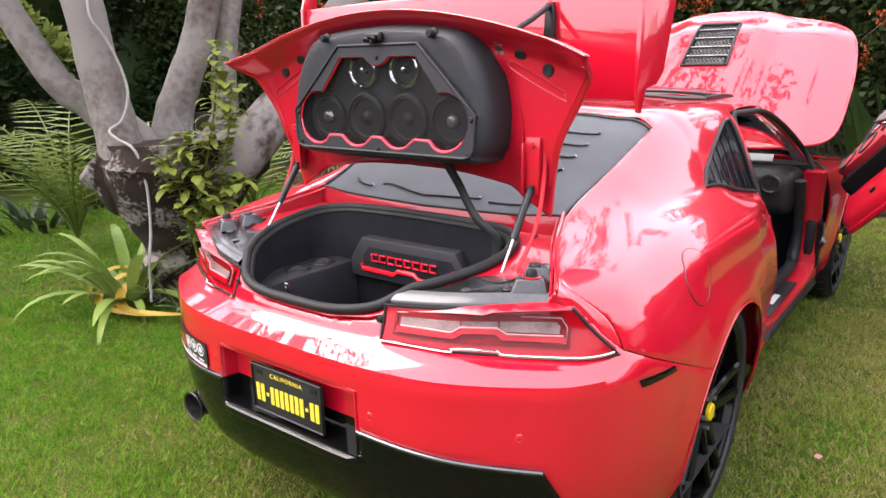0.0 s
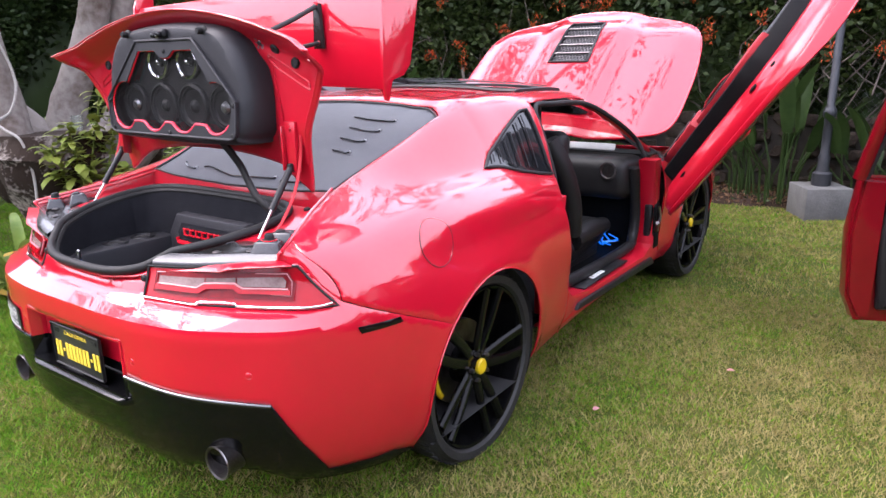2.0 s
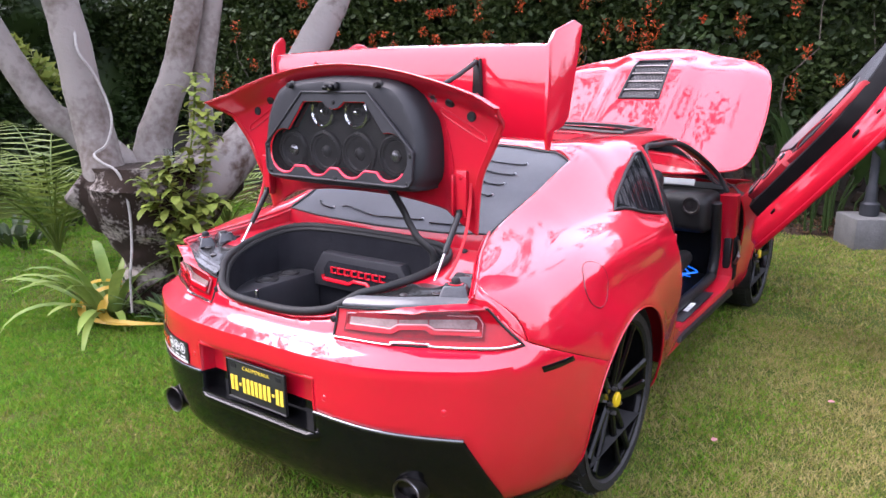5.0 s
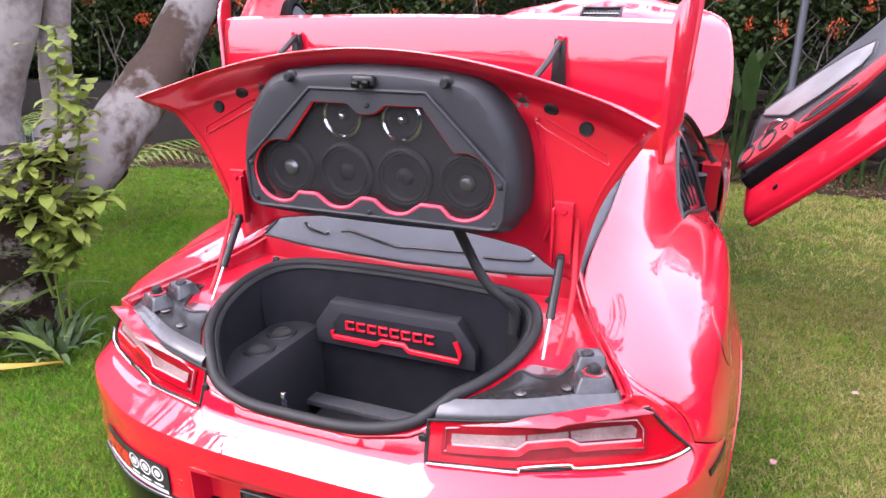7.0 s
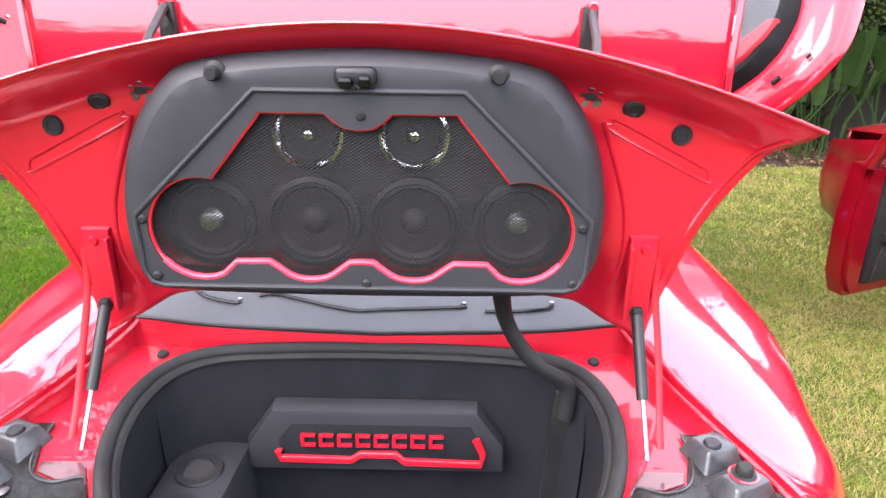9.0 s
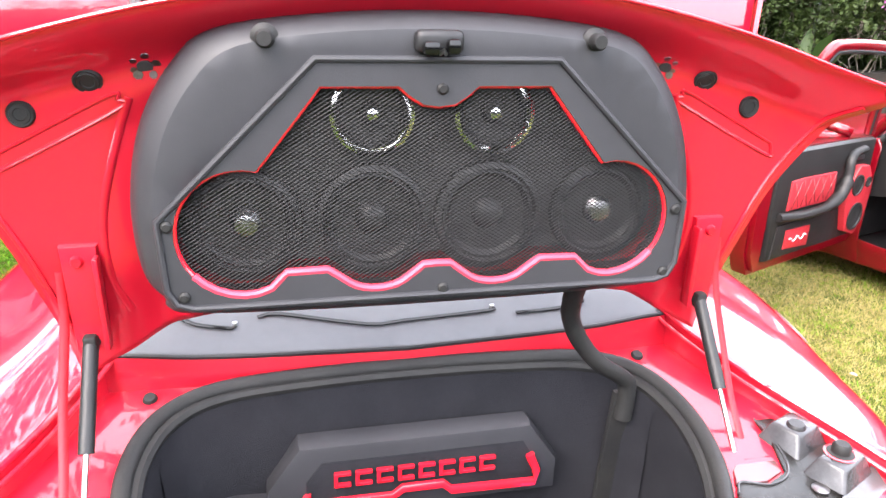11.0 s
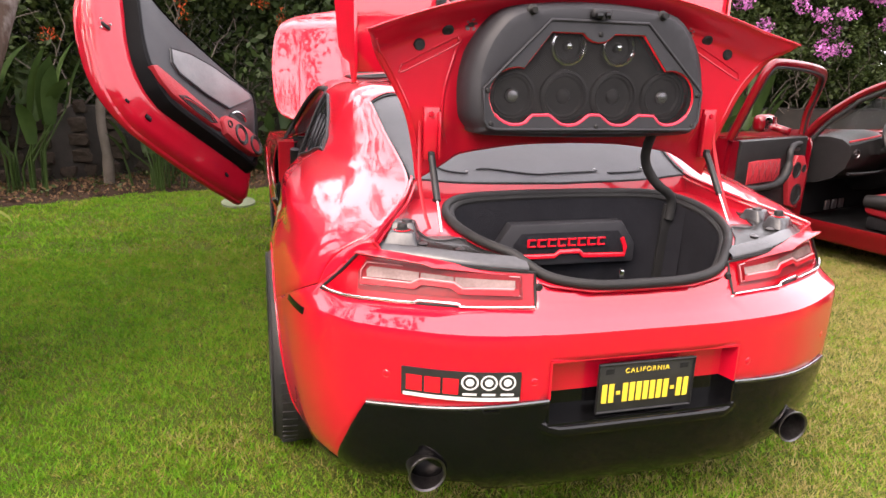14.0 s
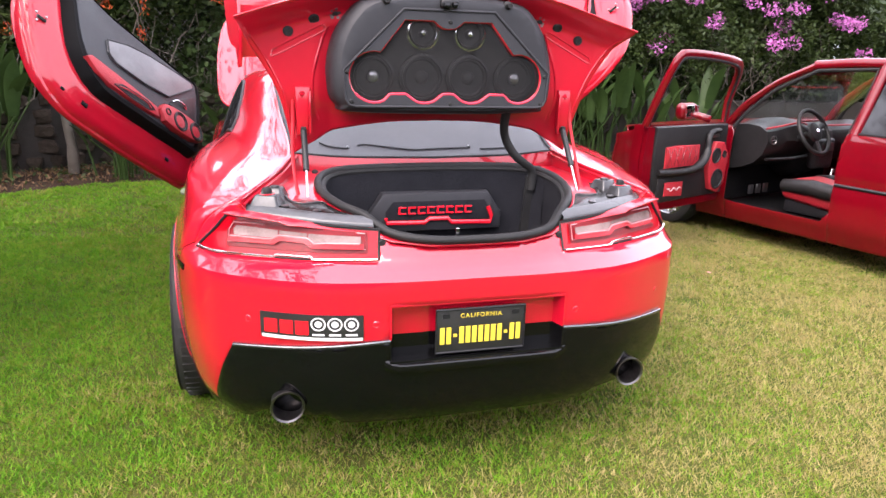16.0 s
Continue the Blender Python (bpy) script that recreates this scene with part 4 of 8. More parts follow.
def quarter_at(u, t):
    keys = [0, 0.14, 0.27, 0.36, 1.0]
    a = np.interp(u, keys, [X(0.800), X(0.874), X(0.928), A(0.40), A(0.95)])
    z = np.interp(u, keys, [0.951, 0.955, 0.840, 0.845, 0.845])
    y = np.interp(u, keys, [0.228, 0.262, 0.325, 0.39, 0.95])
    t = t[:, None]
    base = lower(np.stack((a, z), 1))
    rise = unit(lower(np.stack((a, z + 0.01), 1)) - base)
    s_ = np.interp(y, LIP_Y, LIP_S)
    lip = upper(np.stack((s_, y), 1))
    flat = unit(upper(np.stack((s_ - 0.03, y), 1)) - lip)
    back = unit(np.stack((0.30 + 0 * u, -0.92 + 0 * u, -0.22 + 0 * u), 1))
    w = step01(y, 0.228, 0.52)[:, None]
    fall = unit(flat * w + back * (1 - w))
    d = np.linalg.norm(lip - base, axis=1)[:, None]
    c1, c2 = base + rise * d * 0.46, lip + fall * d * 0.48
    q = base * (1 - t) ** 3 + 3 * c1 * t * (1 - t) ** 2 + 3 * c2 * t * t * (1 - t) + lip * t ** 3
    skin = whole_side(np.stack((a, 0.845 + t[:, 0] * (0.055 + s_)), 1))
    k = step01(y, 0.42, 0.93)[:, None]
    return q * (1 - k) + skin * k


def side_skin(p):
    """Side, haunch and pillar, with the rolled quarter at the rear."""
    q = whole_side(p)
    a, v = p[:, 0], p[:, 1]
    u = np.interp(a, [X(0.928), A(0.40), A(0.95)], [0.27, 0.36, 1.0])
    y = np.interp(u, [0.27, 0.36, 1.0], [0.325, 0.39, 0.95])
    s_ = np.interp(y, LIP_Y, LIP_S)
    m = (v > 0.845) & (a < A(0.95))
    if m.any():
        q[m] = quarter_at(u[m], np.minimum(1.0, (v[m] - 0.845) / (0.055 + s_[m])))
    return q


UPQ = [(A(y), 0.9 + s_) for s_, y in [(0.20, 1.84), (0.50, 1.86), (0.515, 2.1), (0.52, 2.5), (0.53, 2.56), (1.10, 2.62), (1.10, 1.40), (0.80, 1.385), (0.62, 1.345), (0.52, 1.28), (0.51, 1.0), (0.50, 0.62), (0.47, 0.50), (0.44, 0.40)]]
SKIN = [(A(0.7565), 0.6445)] + [q for q in ARCH_R[1:-1] if q[0] > A(0.762)] + [(A(1.47), 0.2), (A(1.84), 0.2), (A(1.84), 0.30), (A(1.86), 0.44), (A(1.83), 0.56), (A(1.80), 0.72), (A(1.78), 0.90)] + UPQ + [(X(0.930), 1.310), (X(0.930), 1.1), (X(0.930), 0.842)]
QWA = [(A(y), 0.9 + s_) for s_, y in QW]
both("body_side", lambda: ease(sheet(SKIN, side_skin, 0.018, [QWA]), 0.95, 1.75, 0.80, 0.95, 3), M_RED, coupe, 0.006, "red rear wing, pillar and roof skin")
def quarter():
    b = bmesh.new()
    us, n = np.linspace(0, 0.272, 25), 31
    rows = [[b.verts.new(v) for v in quarter_at(us, np.full(25, t))] for t in np.linspace(0, 1, n)]
    for r0, r1 in zip(rows, rows[1:]):
        for i in range(24):
            b.faces.new((r0[i], r0[i + 1], r1[i + 1], r1[i]))
    inner = [v for r in rows[3:-2] for v in r[1:20]]
    for _ in range(5):
        bmesh.ops.smooth_vert(b, verts=inner, factor=0.5, use_axis_x=True, use_axis_y=True, use_axis_z=True)
    bmesh.ops.recalc_face_normals(b, faces=b.faces)
    if max(b.faces, key=lambda f: f.calc_center_median().x).normal.x < 0:
        bmesh.ops.reverse_faces(b, faces=b.faces[:])
    return b


both("rear_quarter", quarter, M_RED, coupe, 0.006, "red rear quarter panel above the lamp")
# fuel flap on the right shoulder
def proud(p, lift):
    u, t, e = p[:, 0], p[:, 1], 0.01
    q = quarter_at(u, t)
    n = unit(np.cross(quarter_at(u + e, t) - q, quarter_at(u, t + e) - q))
    return q + n * lift * np.sign(n[:, :1])


gu, gt = [v.ravel() for v in np.meshgrid(np.linspace(0.3, 1, 71), np.linspace(0, 0.6, 61))]
k_ = int(np.argmin(np.linalg.norm(quarter_at(gu, gt) - np.array((0.915, 0.748, 0.925)), axis=1)))
fu, ft = gu[k_], gt[k_]
du, dt = [np.linalg.norm(quarter_at(np.array([fu + a]), np.array([ft + b_])) - quarter_at(np.array([fu]), np.array([ft]))) / 0.03 for a, b_ in ((0.03, 0), (0, 0.03))]
flap = [(fu + 0.080 / du * math.cos(t), ft + 0.088 / dt * math.sin(t)) for t in np.linspace(0, 2 * math.pi, 40, endpoint=False)]
b = bmesh.new()
rings = [[b.verts.new(v) for v in proud(np.array([(fu + (x - fu) * r, ft + (z - ft) * r) for x, z in flap]), h)] for r, h in ((1.0, 0.0), (0.98, 0.0020), (0.9, 0.0024), (0.6, 0.0024), (0.3, 0.0024))]
for r0, r1 in zip(rings, rings[1:]):
    for i in range(40):
        b.faces.new((r0[i], r0[(i + 1) % 40], r1[(i + 1) % 40], r1[i]))
b.faces.new(rings[-1])
bmesh.ops.recalc_face_normals(b, faces=b.faces)
fuel = part("fuel_flap", b, M_RED, coupe, "round fuel flap")
part("flap_gap", tube(proud(np.array(flap), 0.001), 0.0020, 6, True), M_DARKRED, fuel)
# doors' frame: front pillars
pillar = [(0.50, 2.50), (0.50, 3.38), (0.60, 3.38), (0.62, 2.60), (0.53, 2.56)]
both("windscreen_pillar", lambda: sheet(pillar, upper, 0.03), M_RED, coupe, 0.03)
cowl = [(0.0, 3.22), (0.0, 3.40), (1.10, 3.40), (1.10, 3.37), (0.2, 3.33)]
both("cowl_panel", lambda: sheet(cowl, upper, 0.04), M_SATIN, coupe, 0.01)
ws = [(0.605, 2.64), (1.10, 2.66), (1.595, 2.64), (1.60, 3.34), (1.10, 3.37), (0.60, 3.34)]
w = part("windscreen", sheet(ws, lambda p: upper(p, -0.006), 0.05), M_SCREENGLASS, coupe, "lightly tinted windscreen")
w.visible_shadow = False
# quarter windows with louvres
for sx in (-1, 1):
    b = sheet(QW, lambda p: upper(p, -0.006), 0.03)
    q = upper(resample(QW, 0.03), 0.002)
    if sx < 0:
        mirrored(b)
        q[:, 0] *= -1
    g = part("quarter_window", b, M_GLASS, coupe, "black louvred quarter window")
    part("window_seal", tube(q, 0.008, 8, True), M_SATIN, g)
    for k in range(6):
        y0 = 1.41 + k * 0.060
        s1 = min(0.435, 0.245 + (y0 - 1.36) * 0.55)
        line = upper(np.array([(0.235 + (s1 - 0.235) * j / 6, y0 + 0.012 * j / 6) for j in range(7)]), 0.004)
        line[:, 0] *= sx
        part("louvre", tube(line, 0.0045, 6, False, None, 0, 0.5), M_SATIN, g)
# rear window under a grey slotted cover
RW = [(0.515, 0.66), (0.512, 1.0), (0.522, 1.27), (0.63, 1.33), (0.80, 1.37), (1.10, 1.385), (1.40, 1.37), (1.57, 1.33), (1.678, 1.27), (1.688, 1.0), (1.685, 0.66), (1.10, 0.635)]
rw = part("rear_window", sheet(RW, lambda p: upper(p, -0.012), 0.03), M_LOUVRE, coupe, "rear window under a grey slotted louvre cover")
solid(rw, 0.006)
part("window_seal", tube(upper(resample(RW, 0.04), -0.007), 0.005, 8, True), M_SATIN, rw)
SLOTS = [[(-0.27, 0.738), (-0.225, 0.742), (-0.07, 0.702), (0.0, 0.704), (0.165, 0.715), (0.175, 0.722)], [(-0.42, 0.752), (-0.385, 0.730), (-0.325, 0.717), (-0.315, 0.724)], [(0.22, 0.705), (0.30, 0.708), (0.365, 0.715), (0.375, 0.728)]]
for x0, y0 in ((0.17, 1.206), (0.225, 1.112), (0.255, 1.022), (0.30, 0.930)):
    for sx in (-1, 1):
        SLOTS.append([(sx * x0, y0), (sx * (x0 + 0.05), y0 - 0.004), (sx * (x0 + 0.07), y0 - 0.010), (sx * 0.375, y0 - 0.012), (sx * 0.388, y0 - 0.002)])
for q in SLOTS:
    pts = np.array(smooth_line([(x, y, 0.0) for x, y in q], 3))
    sp_ = np.interp(np.abs(pts[:, 0]), [0, 0.34, 0.56], [1.1, 0.75, 0.5])
    sp_ = np.where(pts[:, 0] < 0, 2.2 - sp_, sp_)
    part("louvre_slot", tube(upper(np.stack((sp_, pts[:, 1]), 1), -0.009), 0.0062, 6, False, None, 0, 0.5), M_GLOSSBLACK, rw)
    end = upper(np.array([(sp_[-1], pts[-1, 1])]), -0.006)[0]
    part("slot_end", lathe([(0, 0.004), (0.005, 0.003), (0.006, -0.004)], 10, pose(*end)), M_STEEL, rw)
# sunroof panel, tilted open
part("sunroof", sheet([(0.66, 1.98), (1.54, 1.98), (1.52, 2.46), (0.68, 2.46)], lambda p: upper(p, 0) + np.stack((0 * p[:, 0], 0 * p[:, 0], 0.018 + 0.030 * (2.5 - p[:, 1]) / 0.5), 1), 0.05), M_GLASS, coupe, "dark glass sunroof tilted open")
part("sunroof_frame", tube(upper(resample([(0.64, 1.96), (1.56, 1.96), (1.54, 2.50), (0.66, 2.50)], 0.05), 0.006), 0.012, 6, True), M_SATIN, coupe)

# boot opening
def deck_z(y):
    return np.interp(y, [-0.02, 0.06, 0.13, 0.3, 0.65], [0.876, 0.905, 0.950, 0.975, 1.022])


SEAL_R = [(0.0, 0.0), (0.15, 0.006), (0.26, 0.04), (0.34, 0.11), (0.415, 0.21), (0.462, 0.33), (0.470, 0.45), (0.435, 0.55), (0.35, 0.605), (0.19, 0.624), (0.0, 0.629)]
SEAL = smooth_line(SEAL_R + [(-x, y) for x, y in SEAL_R[-2:0:-1]], 5, True)
def deck(p):
    return np.stack((p[:, 0], p[:, 1], deck_z(p[:, 1])), 1)


frame_out = [(0, -0.005), (0.16, -0.002), (0.28, 0.03), (0.335, 0.07), (0.60, 0.115), (0.80, 0.22), (0.74, 0.235), (0.68, 0.38), (0.56, 0.60), (0.55, 0.665), (0, 0.70)]
frame_out = frame_out + [(-x, y) for x, y in frame_out[-2:0:-1]]
o = part("boot_surround", sheet(frame_out, deck, 0.03, [[tuple(q) for q in SEAL]], (0, 0.3, 0.5)), M_REDIN, coupe, "red painted boot opening surround")
solid(o, 0.006)
for sx in (-1, 1):
    b = bmesh.new()
    up_ = upper(np.array([(0.36, 0.235), (0.40, 0.30), (0.44, 0.40), (0.47, 0.50), (0.50, 0.62), (0.515, 0.668)]))
    for p0, p1 in zip(up_, up_[1:]):
        vs = [b.verts.new((sx * p0[0], p0[1], p0[2])), b.verts.new((sx * p1[0], p1[1], p1[2])), b.verts.new((sx * p1[0] * 0.985, p1[1], float(deck_z(p1[1])) - 0.004)), b.verts.new((sx * p0[0] * 0.985, p0[1], float(deck_z(p0[1])) - 0.004))]
        b.faces.new(vs)
    bmesh.ops.remove_doubles(b, verts=b.verts, dist=0.001)
    solid(part("boot_gutter", b, M_REDIN, coupe), 0.004)
    lip_ = [(sx * (x - 0.004), y, z + 0.001) for x, y, z in up_]
    part("gutter_lip", tube(smooth_line(lip_, 4), 0.0055, 8), M_RED, coupe, "rolled red edge beside the boot")
    part("gutter_lip", tube(smooth_line([(x - sx * 0.014, y, z - 0.012) for x, y, z in lip_], 4), 0.0045, 8), M_REDIN, coupe)
seal3 = [(x, y, float(deck_z(y)) + 0.014) for x, y in SEAL]
part("boot_seal", tube(seal3, 0.015, 10, True), M_RUBBER, coupe, "black rubber boot seal")
part("boot_seal", tube([(x * 0.965, 0.32 + (y - 0.32) * 0.965, z - 0.012) for x, y, z in seal3], 0.012, 8, True), M_RUBBER, coupe)
b = bmesh.new()
xs_ = np.linspace(0.515, 1.685, 25)
gl = upper(np.array([(s0, 0.640 + 0.022 * abs(s0 - 1.1) / 0.585) for s0 in xs_]), -0.010)
hi_ = [b.verts.new(q) for q in gl]
lo_ = [b.verts.new((q[0], q[1] - 0.012, 1.012)) for q in gl]
for i in range(24):
    b.faces.new((lo_[i], lo_[i + 1], hi_[i + 1], hi_[i]))
solid(part("window_riser", b, M_REDIN, coupe), 0.006)
# lined boot
b = bmesh.new()
rings = []
inner = [(x * 0.955, 0.325 + (y - 0.325) * 0.945) for x, y in SEAL]
for lev in range(4):
    ring = []
    for x, y in inner:
        top = float(deck_z(y)) - 0.004
        z = (top, top - 0.10, 0.62, 0.56)[lev]
        k = (1.0, 0.99, 0.965, 0.93)[lev]
        ring.append(b.verts.new((x * k, 0.325 + (y - 0.325) * k - (0.03 * (lev > 0) * (y > 0.5)), z)))
    rings.append(ring)
for r0, r1 in zip(rings, rings[1:]):
    for i in range(len(r0)):
        b.faces.new((r0[i], r1[i], r1[(i + 1) % len(r0)], r0[(i + 1) % len(r0)]))
b.faces.new(rings[-1])
bmesh.ops.recalc_face_normals(b, faces=b.faces)
bmesh.ops.reverse_faces(b, faces=b.faces[:])
solid(part("boot_lining", b, M_CARPET, coupe, "black carpet boot lining"), 0.006, 1)
# moulded box with cup rings on the left of the boot
b = prism([(-0.44, 0.13), (-0.30, 0.10), (-0.27, 0.55), (-0.42, 0.56)], xy, 0.57, 0.845, 0.012)
bx = part("boot_box", b, M_VINYL, coupe, "black box with two cup rings")
for y0 in (0.33, 0.45):
    part("cup_ring", lathe([(0.030, 0.846), (0.032, 0.851), (0.047, 0.851), (0.050, 0.846)], 24, pose(-0.352, y0, 0)), M_SATIN, bx)
    # flat dark disc: the shade inside the cup hole, painted without depth
    part("cup_hole_shade", lathe([(0.031, 0.8465), (0, 0.8465)], 24, pose(-0.352, y0, 0)), M_WHEELWELL, bx)
part("boot_tray", box(0.56, 0.055, 0.02, (0.0, 0.475, 0.608), 0.004), M_TRIMGREY, coupe, "grey edge of the tray in the boot")
part("boot_tray", box(0.50, 0.22, 0.04, (0.03, 0.335, 0.585), 0.006), M_SATIN, coupe, "dark tray in the boot")
part("boot_latch", box(0.012, 0.012, 0.05, (-0.06, 0.035, 0.905), 0.003), M_CHROME, coupe, "chrome boot latch loop")
cl = part("coil", tube([(0.355 + 0.045 * math.cos(i * 0.9), 0.36 + 0.035 * math.sin(i * 1.7), 0.61 + i * 0.0045) for i in range(34)], 0.007, 6), M_CLEARGLASS, coupe, "crumpled clear light strip in the boot")
part("coil_light", tube([(0.345 + 0.035 * math.cos(i * 1.1), 0.35 + 0.03 * math.sin(i * 1.5), 0.612 + i * 0.0040) for i in range(22)], 0.0045, 6), M_GLOW, cl, "blue glowing strip")
# badge panel on the boot's front wall: frame with lettering shown as bars
fr = [(-0.275, 0.79), (-0.275, 0.86), (-0.215, 0.945), (0.215, 0.945), (0.275, 0.86), (0.275, 0.79)]
bp_ = part("badge_panel", prism(fr, xz, 0.57, 0.522, 0.014), M_VINYL, coupe, "black raised panel with red lettering")
part("badge_field", prism([(-0.205, 0.828), (-0.205, 0.872), (-0.175, 0.912), (0.20, 0.912), (0.225, 0.87), (0.225, 0.825)], xz, 0.525, 0.519, 0.003), M_CARPET, bp_)
line = [(-0.205, 0.850), (-0.20, 0.830), (-0.05, 0.828), (-0.03, 0.843), (0.045, 0.843), (0.062, 0.826), (0.225, 0.822), (0.228, 0.85), (0.213, 0.885)]
part("badge_strip", tube([(x, 0.514, z) for x, z in line], 0.007, 8, False, None, 0, 1.3), M_REDGLOSS, bp_, "red edge strip")
for k in range(8):
    x0 = -0.140 + k * 0.0385
    b = bmesh.new()
    for dx, dz, sw, sh in ((0, 0.012, 0.030, 0.006), (0, -0.012, 0.030, 0.006), (-0.012, 0, 0.007, 0.028)):
        box(sw, 0.008, sh, (x0 + dx, 0.514, 0.878 + dz), 0.001, b)
    part("badge_bar", b, M_REDGLOSS, bp_, smooth=False)

# carbon trim in the gutters beside the boot
for sx in (-1, 1):
    tr = [(0.36, 0.108), (0.45, 0.132), (0.55, 0.168), (0.61, 0.198), (0.665, 0.233), (0.716, 0.262), (0.695, 0.31), (0.655, 0.375), (0.625, 0.400), (0.592, 0.400), (0.588, 0.345), (0.568, 0.280), (0.525, 0.262), (0.485, 0.274), (0.465, 0.258), (0.43, 0.19), (0.385, 0.130)]
    g = part("gutter_trim", prism([(sx * x, y) for x, y in tr], lambda a, b_, d: (a, b_, float(deck_z(b_)) + d), 0.001, 0.007, 0.003), M_CARBON, coupe, "glossy carbon-look gutter trim")
    b = bmesh.new()
    xs_ = np.linspace(0.345, 0.800, 13)
    base = lower(np.array([(X(x), float(np.interp(x, [0.327, 0.6, 0.872], [0.932, 0.945, 0.955]))) for x in xs_]), 0.004)
    rows_ = [base, base + np.array((0, 0.001, 0.007)), base + np.array((0, 0.004, 0.012)), base + np.array((0, 0.042, 0.028)), base + np.array((0, 0.046, 0.006))]
    rows_ = [[b.verts.new((sx * q[0], q[1], q[2])) for q in r] for r in rows_]
    for r0, r1 in zip(rows_, rows_[1:] + rows_[:1]):
        for i in range(12):
            b.faces.new((r0[i], r0[i + 1], r1[i + 1], r1[i]))
    bmesh.ops.recalc_face_normals(b, faces=b.faces)
    part("trim_ledge", b, M_LEDGE, g, "grey glossy front ledge")
    part("trim_pocket", prism([(sx * x, y) for x, y in ((0.470, 0.268), (0.525, 0.266), (0.566, 0.284), (0.584, 0.345), (0.588, 0.392), (0.560, 0.39), (0.53, 0.345), (0.485, 0.30))], xy, 0.968, 0.9765, 0.002), M_DARKRED, g, "dark red pocket floor", smooth=False)
    part("trim_tower", frustum((0.100, 0.070), (0.072, 0.044), 0.034, (sx * 0.655, 0.264, 0.976), sx * 25), M_TRIMMETAL, g, "grey metal bracket")
    part("trim_knob", lathe([(0, 0.022), (0.011, 0.022), (0.015, 0.017), (0.015, 0.006), (0.022, 0.004), (0.022, 0)], 18, pose(sx * 0.655, 0.268, 1.009)), M_RUBBER, g, "black rubber stop")
    part("knob_ring", lathe([(0.0235, 0), (0.0255, 0.003), (0.022, 0.004)], 18, pose(sx * 0.655, 0.268, 1.009)), M_REDGLOSS, g)
    part("trim_block", frustum((0.095, 0.085), (0.062, 0.050), 0.042, (sx * 0.632, 0.350, 0.976), sx * 22), M_TRIMMETAL, g, "dark raised corner piece")
    part("block_cap", lathe([(0, 0.006), (0.013, 0.006), (0.016, 0.002), (0.016, -0.002)], 16, pose(sx * 0.626, 0.340, 1.018)), M_SATIN, g)
    part("trim_rim", tube(smooth_line([(sx * x, y, float(deck_z(y)) + 0.008) for x, y in ((0.590, 0.40), (0.592, 0.33), (0.570, 0.275), (0.525, 0.258), (0.480, 0.270), (0.463, 0.250))], 5), 0.0022, 6), M_TRIMMETAL, g)
    for (bx_, by_) in ((0.50, 0.185), (0.600, 0.235)):
        part("bolt", lathe([(0, 0.005), (0.008, 0.005), (0.014, 0.002), (0.014, 0)], 14, pose(sx * bx_, by_, float(deck_z(by_)) + 0.009)), M_DARKSTEEL, g)
    # gas strut and hinge arm
    top, bot = Vector((sx * 0.512, 0.506, 1.190)), Vector((sx * 0.515, 0.330, 0.962))
    mid = top.lerp(bot, 0.56)
    s_ = part("gas_strut", tube([top, mid], 0.0115, 12), M_SATIN, coupe, "black gas strut with steel rod")
    part("strut_rod", tube([mid, bot], 0.0046, 10), M_STEEL, s_)
    part("strut_end", lathe([(0, 0.014), (0.012, 0.010), (0.015, 0), (0.012, -0.010), (0, -0.014)], 14, pose(*bot)), M_RUBBER, s_)
    part("strut_end", box(0.02, 0.02, 0.03, top, 0.005), M_RUBBER, s_)
    arm = [(sx * 0.545, 0.36, 0.975), (sx * 0.552, 0.42, 1.03), (sx * 0.555, 0.48, 1.12), (sx * 0.548, 0.52, 1.22), (sx * 0.545, 0.53, 1.30)]
    part("hinge_arm", tube(smooth_line(arm, 5), 0.007, 8, False, None, 0, 0.5), M_REDMATT, coupe, "red boot hinge arm")
    part("hinge_plate", box(0.06, 0.09, 0.02, (sx * 0.545, 0.36, 0.968), 0.005), M_REDIN, coupe)
    part("bolt", lathe([(0, 0.006), (0.010, 0.006), (0.013, 0)], 12, pose(sx * 0.465, 0.612, 1.02, 20, 0, 0)), M_RUBBER, coupe)

# boot lid, raised upright
lid = empty("boot_lid", label="raised red boot lid with loudspeaker enclosure")
lid.parent = coupe


def lid_top(x):
    x = np.abs(x)
    return 1.722 - 0.33 * x ** 2 + 0.07 * x ** 3


def lid_fn(p, back=0.0):
    x, z = p[:, 0], p[:, 1]
    d = lid_top(x) - z
    side = np.clip(np.abs(x) - 0.36, 0, 1)
    y = 0.525 - 0.085 * (1 - step01(d, 0.0, 0.085)) + 0.04 * step01(z, 1.35, 1.1)
    y = y - 0.05 * (step01(side, 0.25, 0.40))
    y = y + 0.020 * step01(np.abs(x), 0.47, 0.40) * step01(d, 0.10, 0.16)
    if back:
        y = y + back
    return np.stack((x, y, z), 1)


LID_SIDE = np.array([(0.548, 1.100), (0.565, 1.20), (0.60, 1.33), (0.655, 1.44), (0.735, 1.5715)])


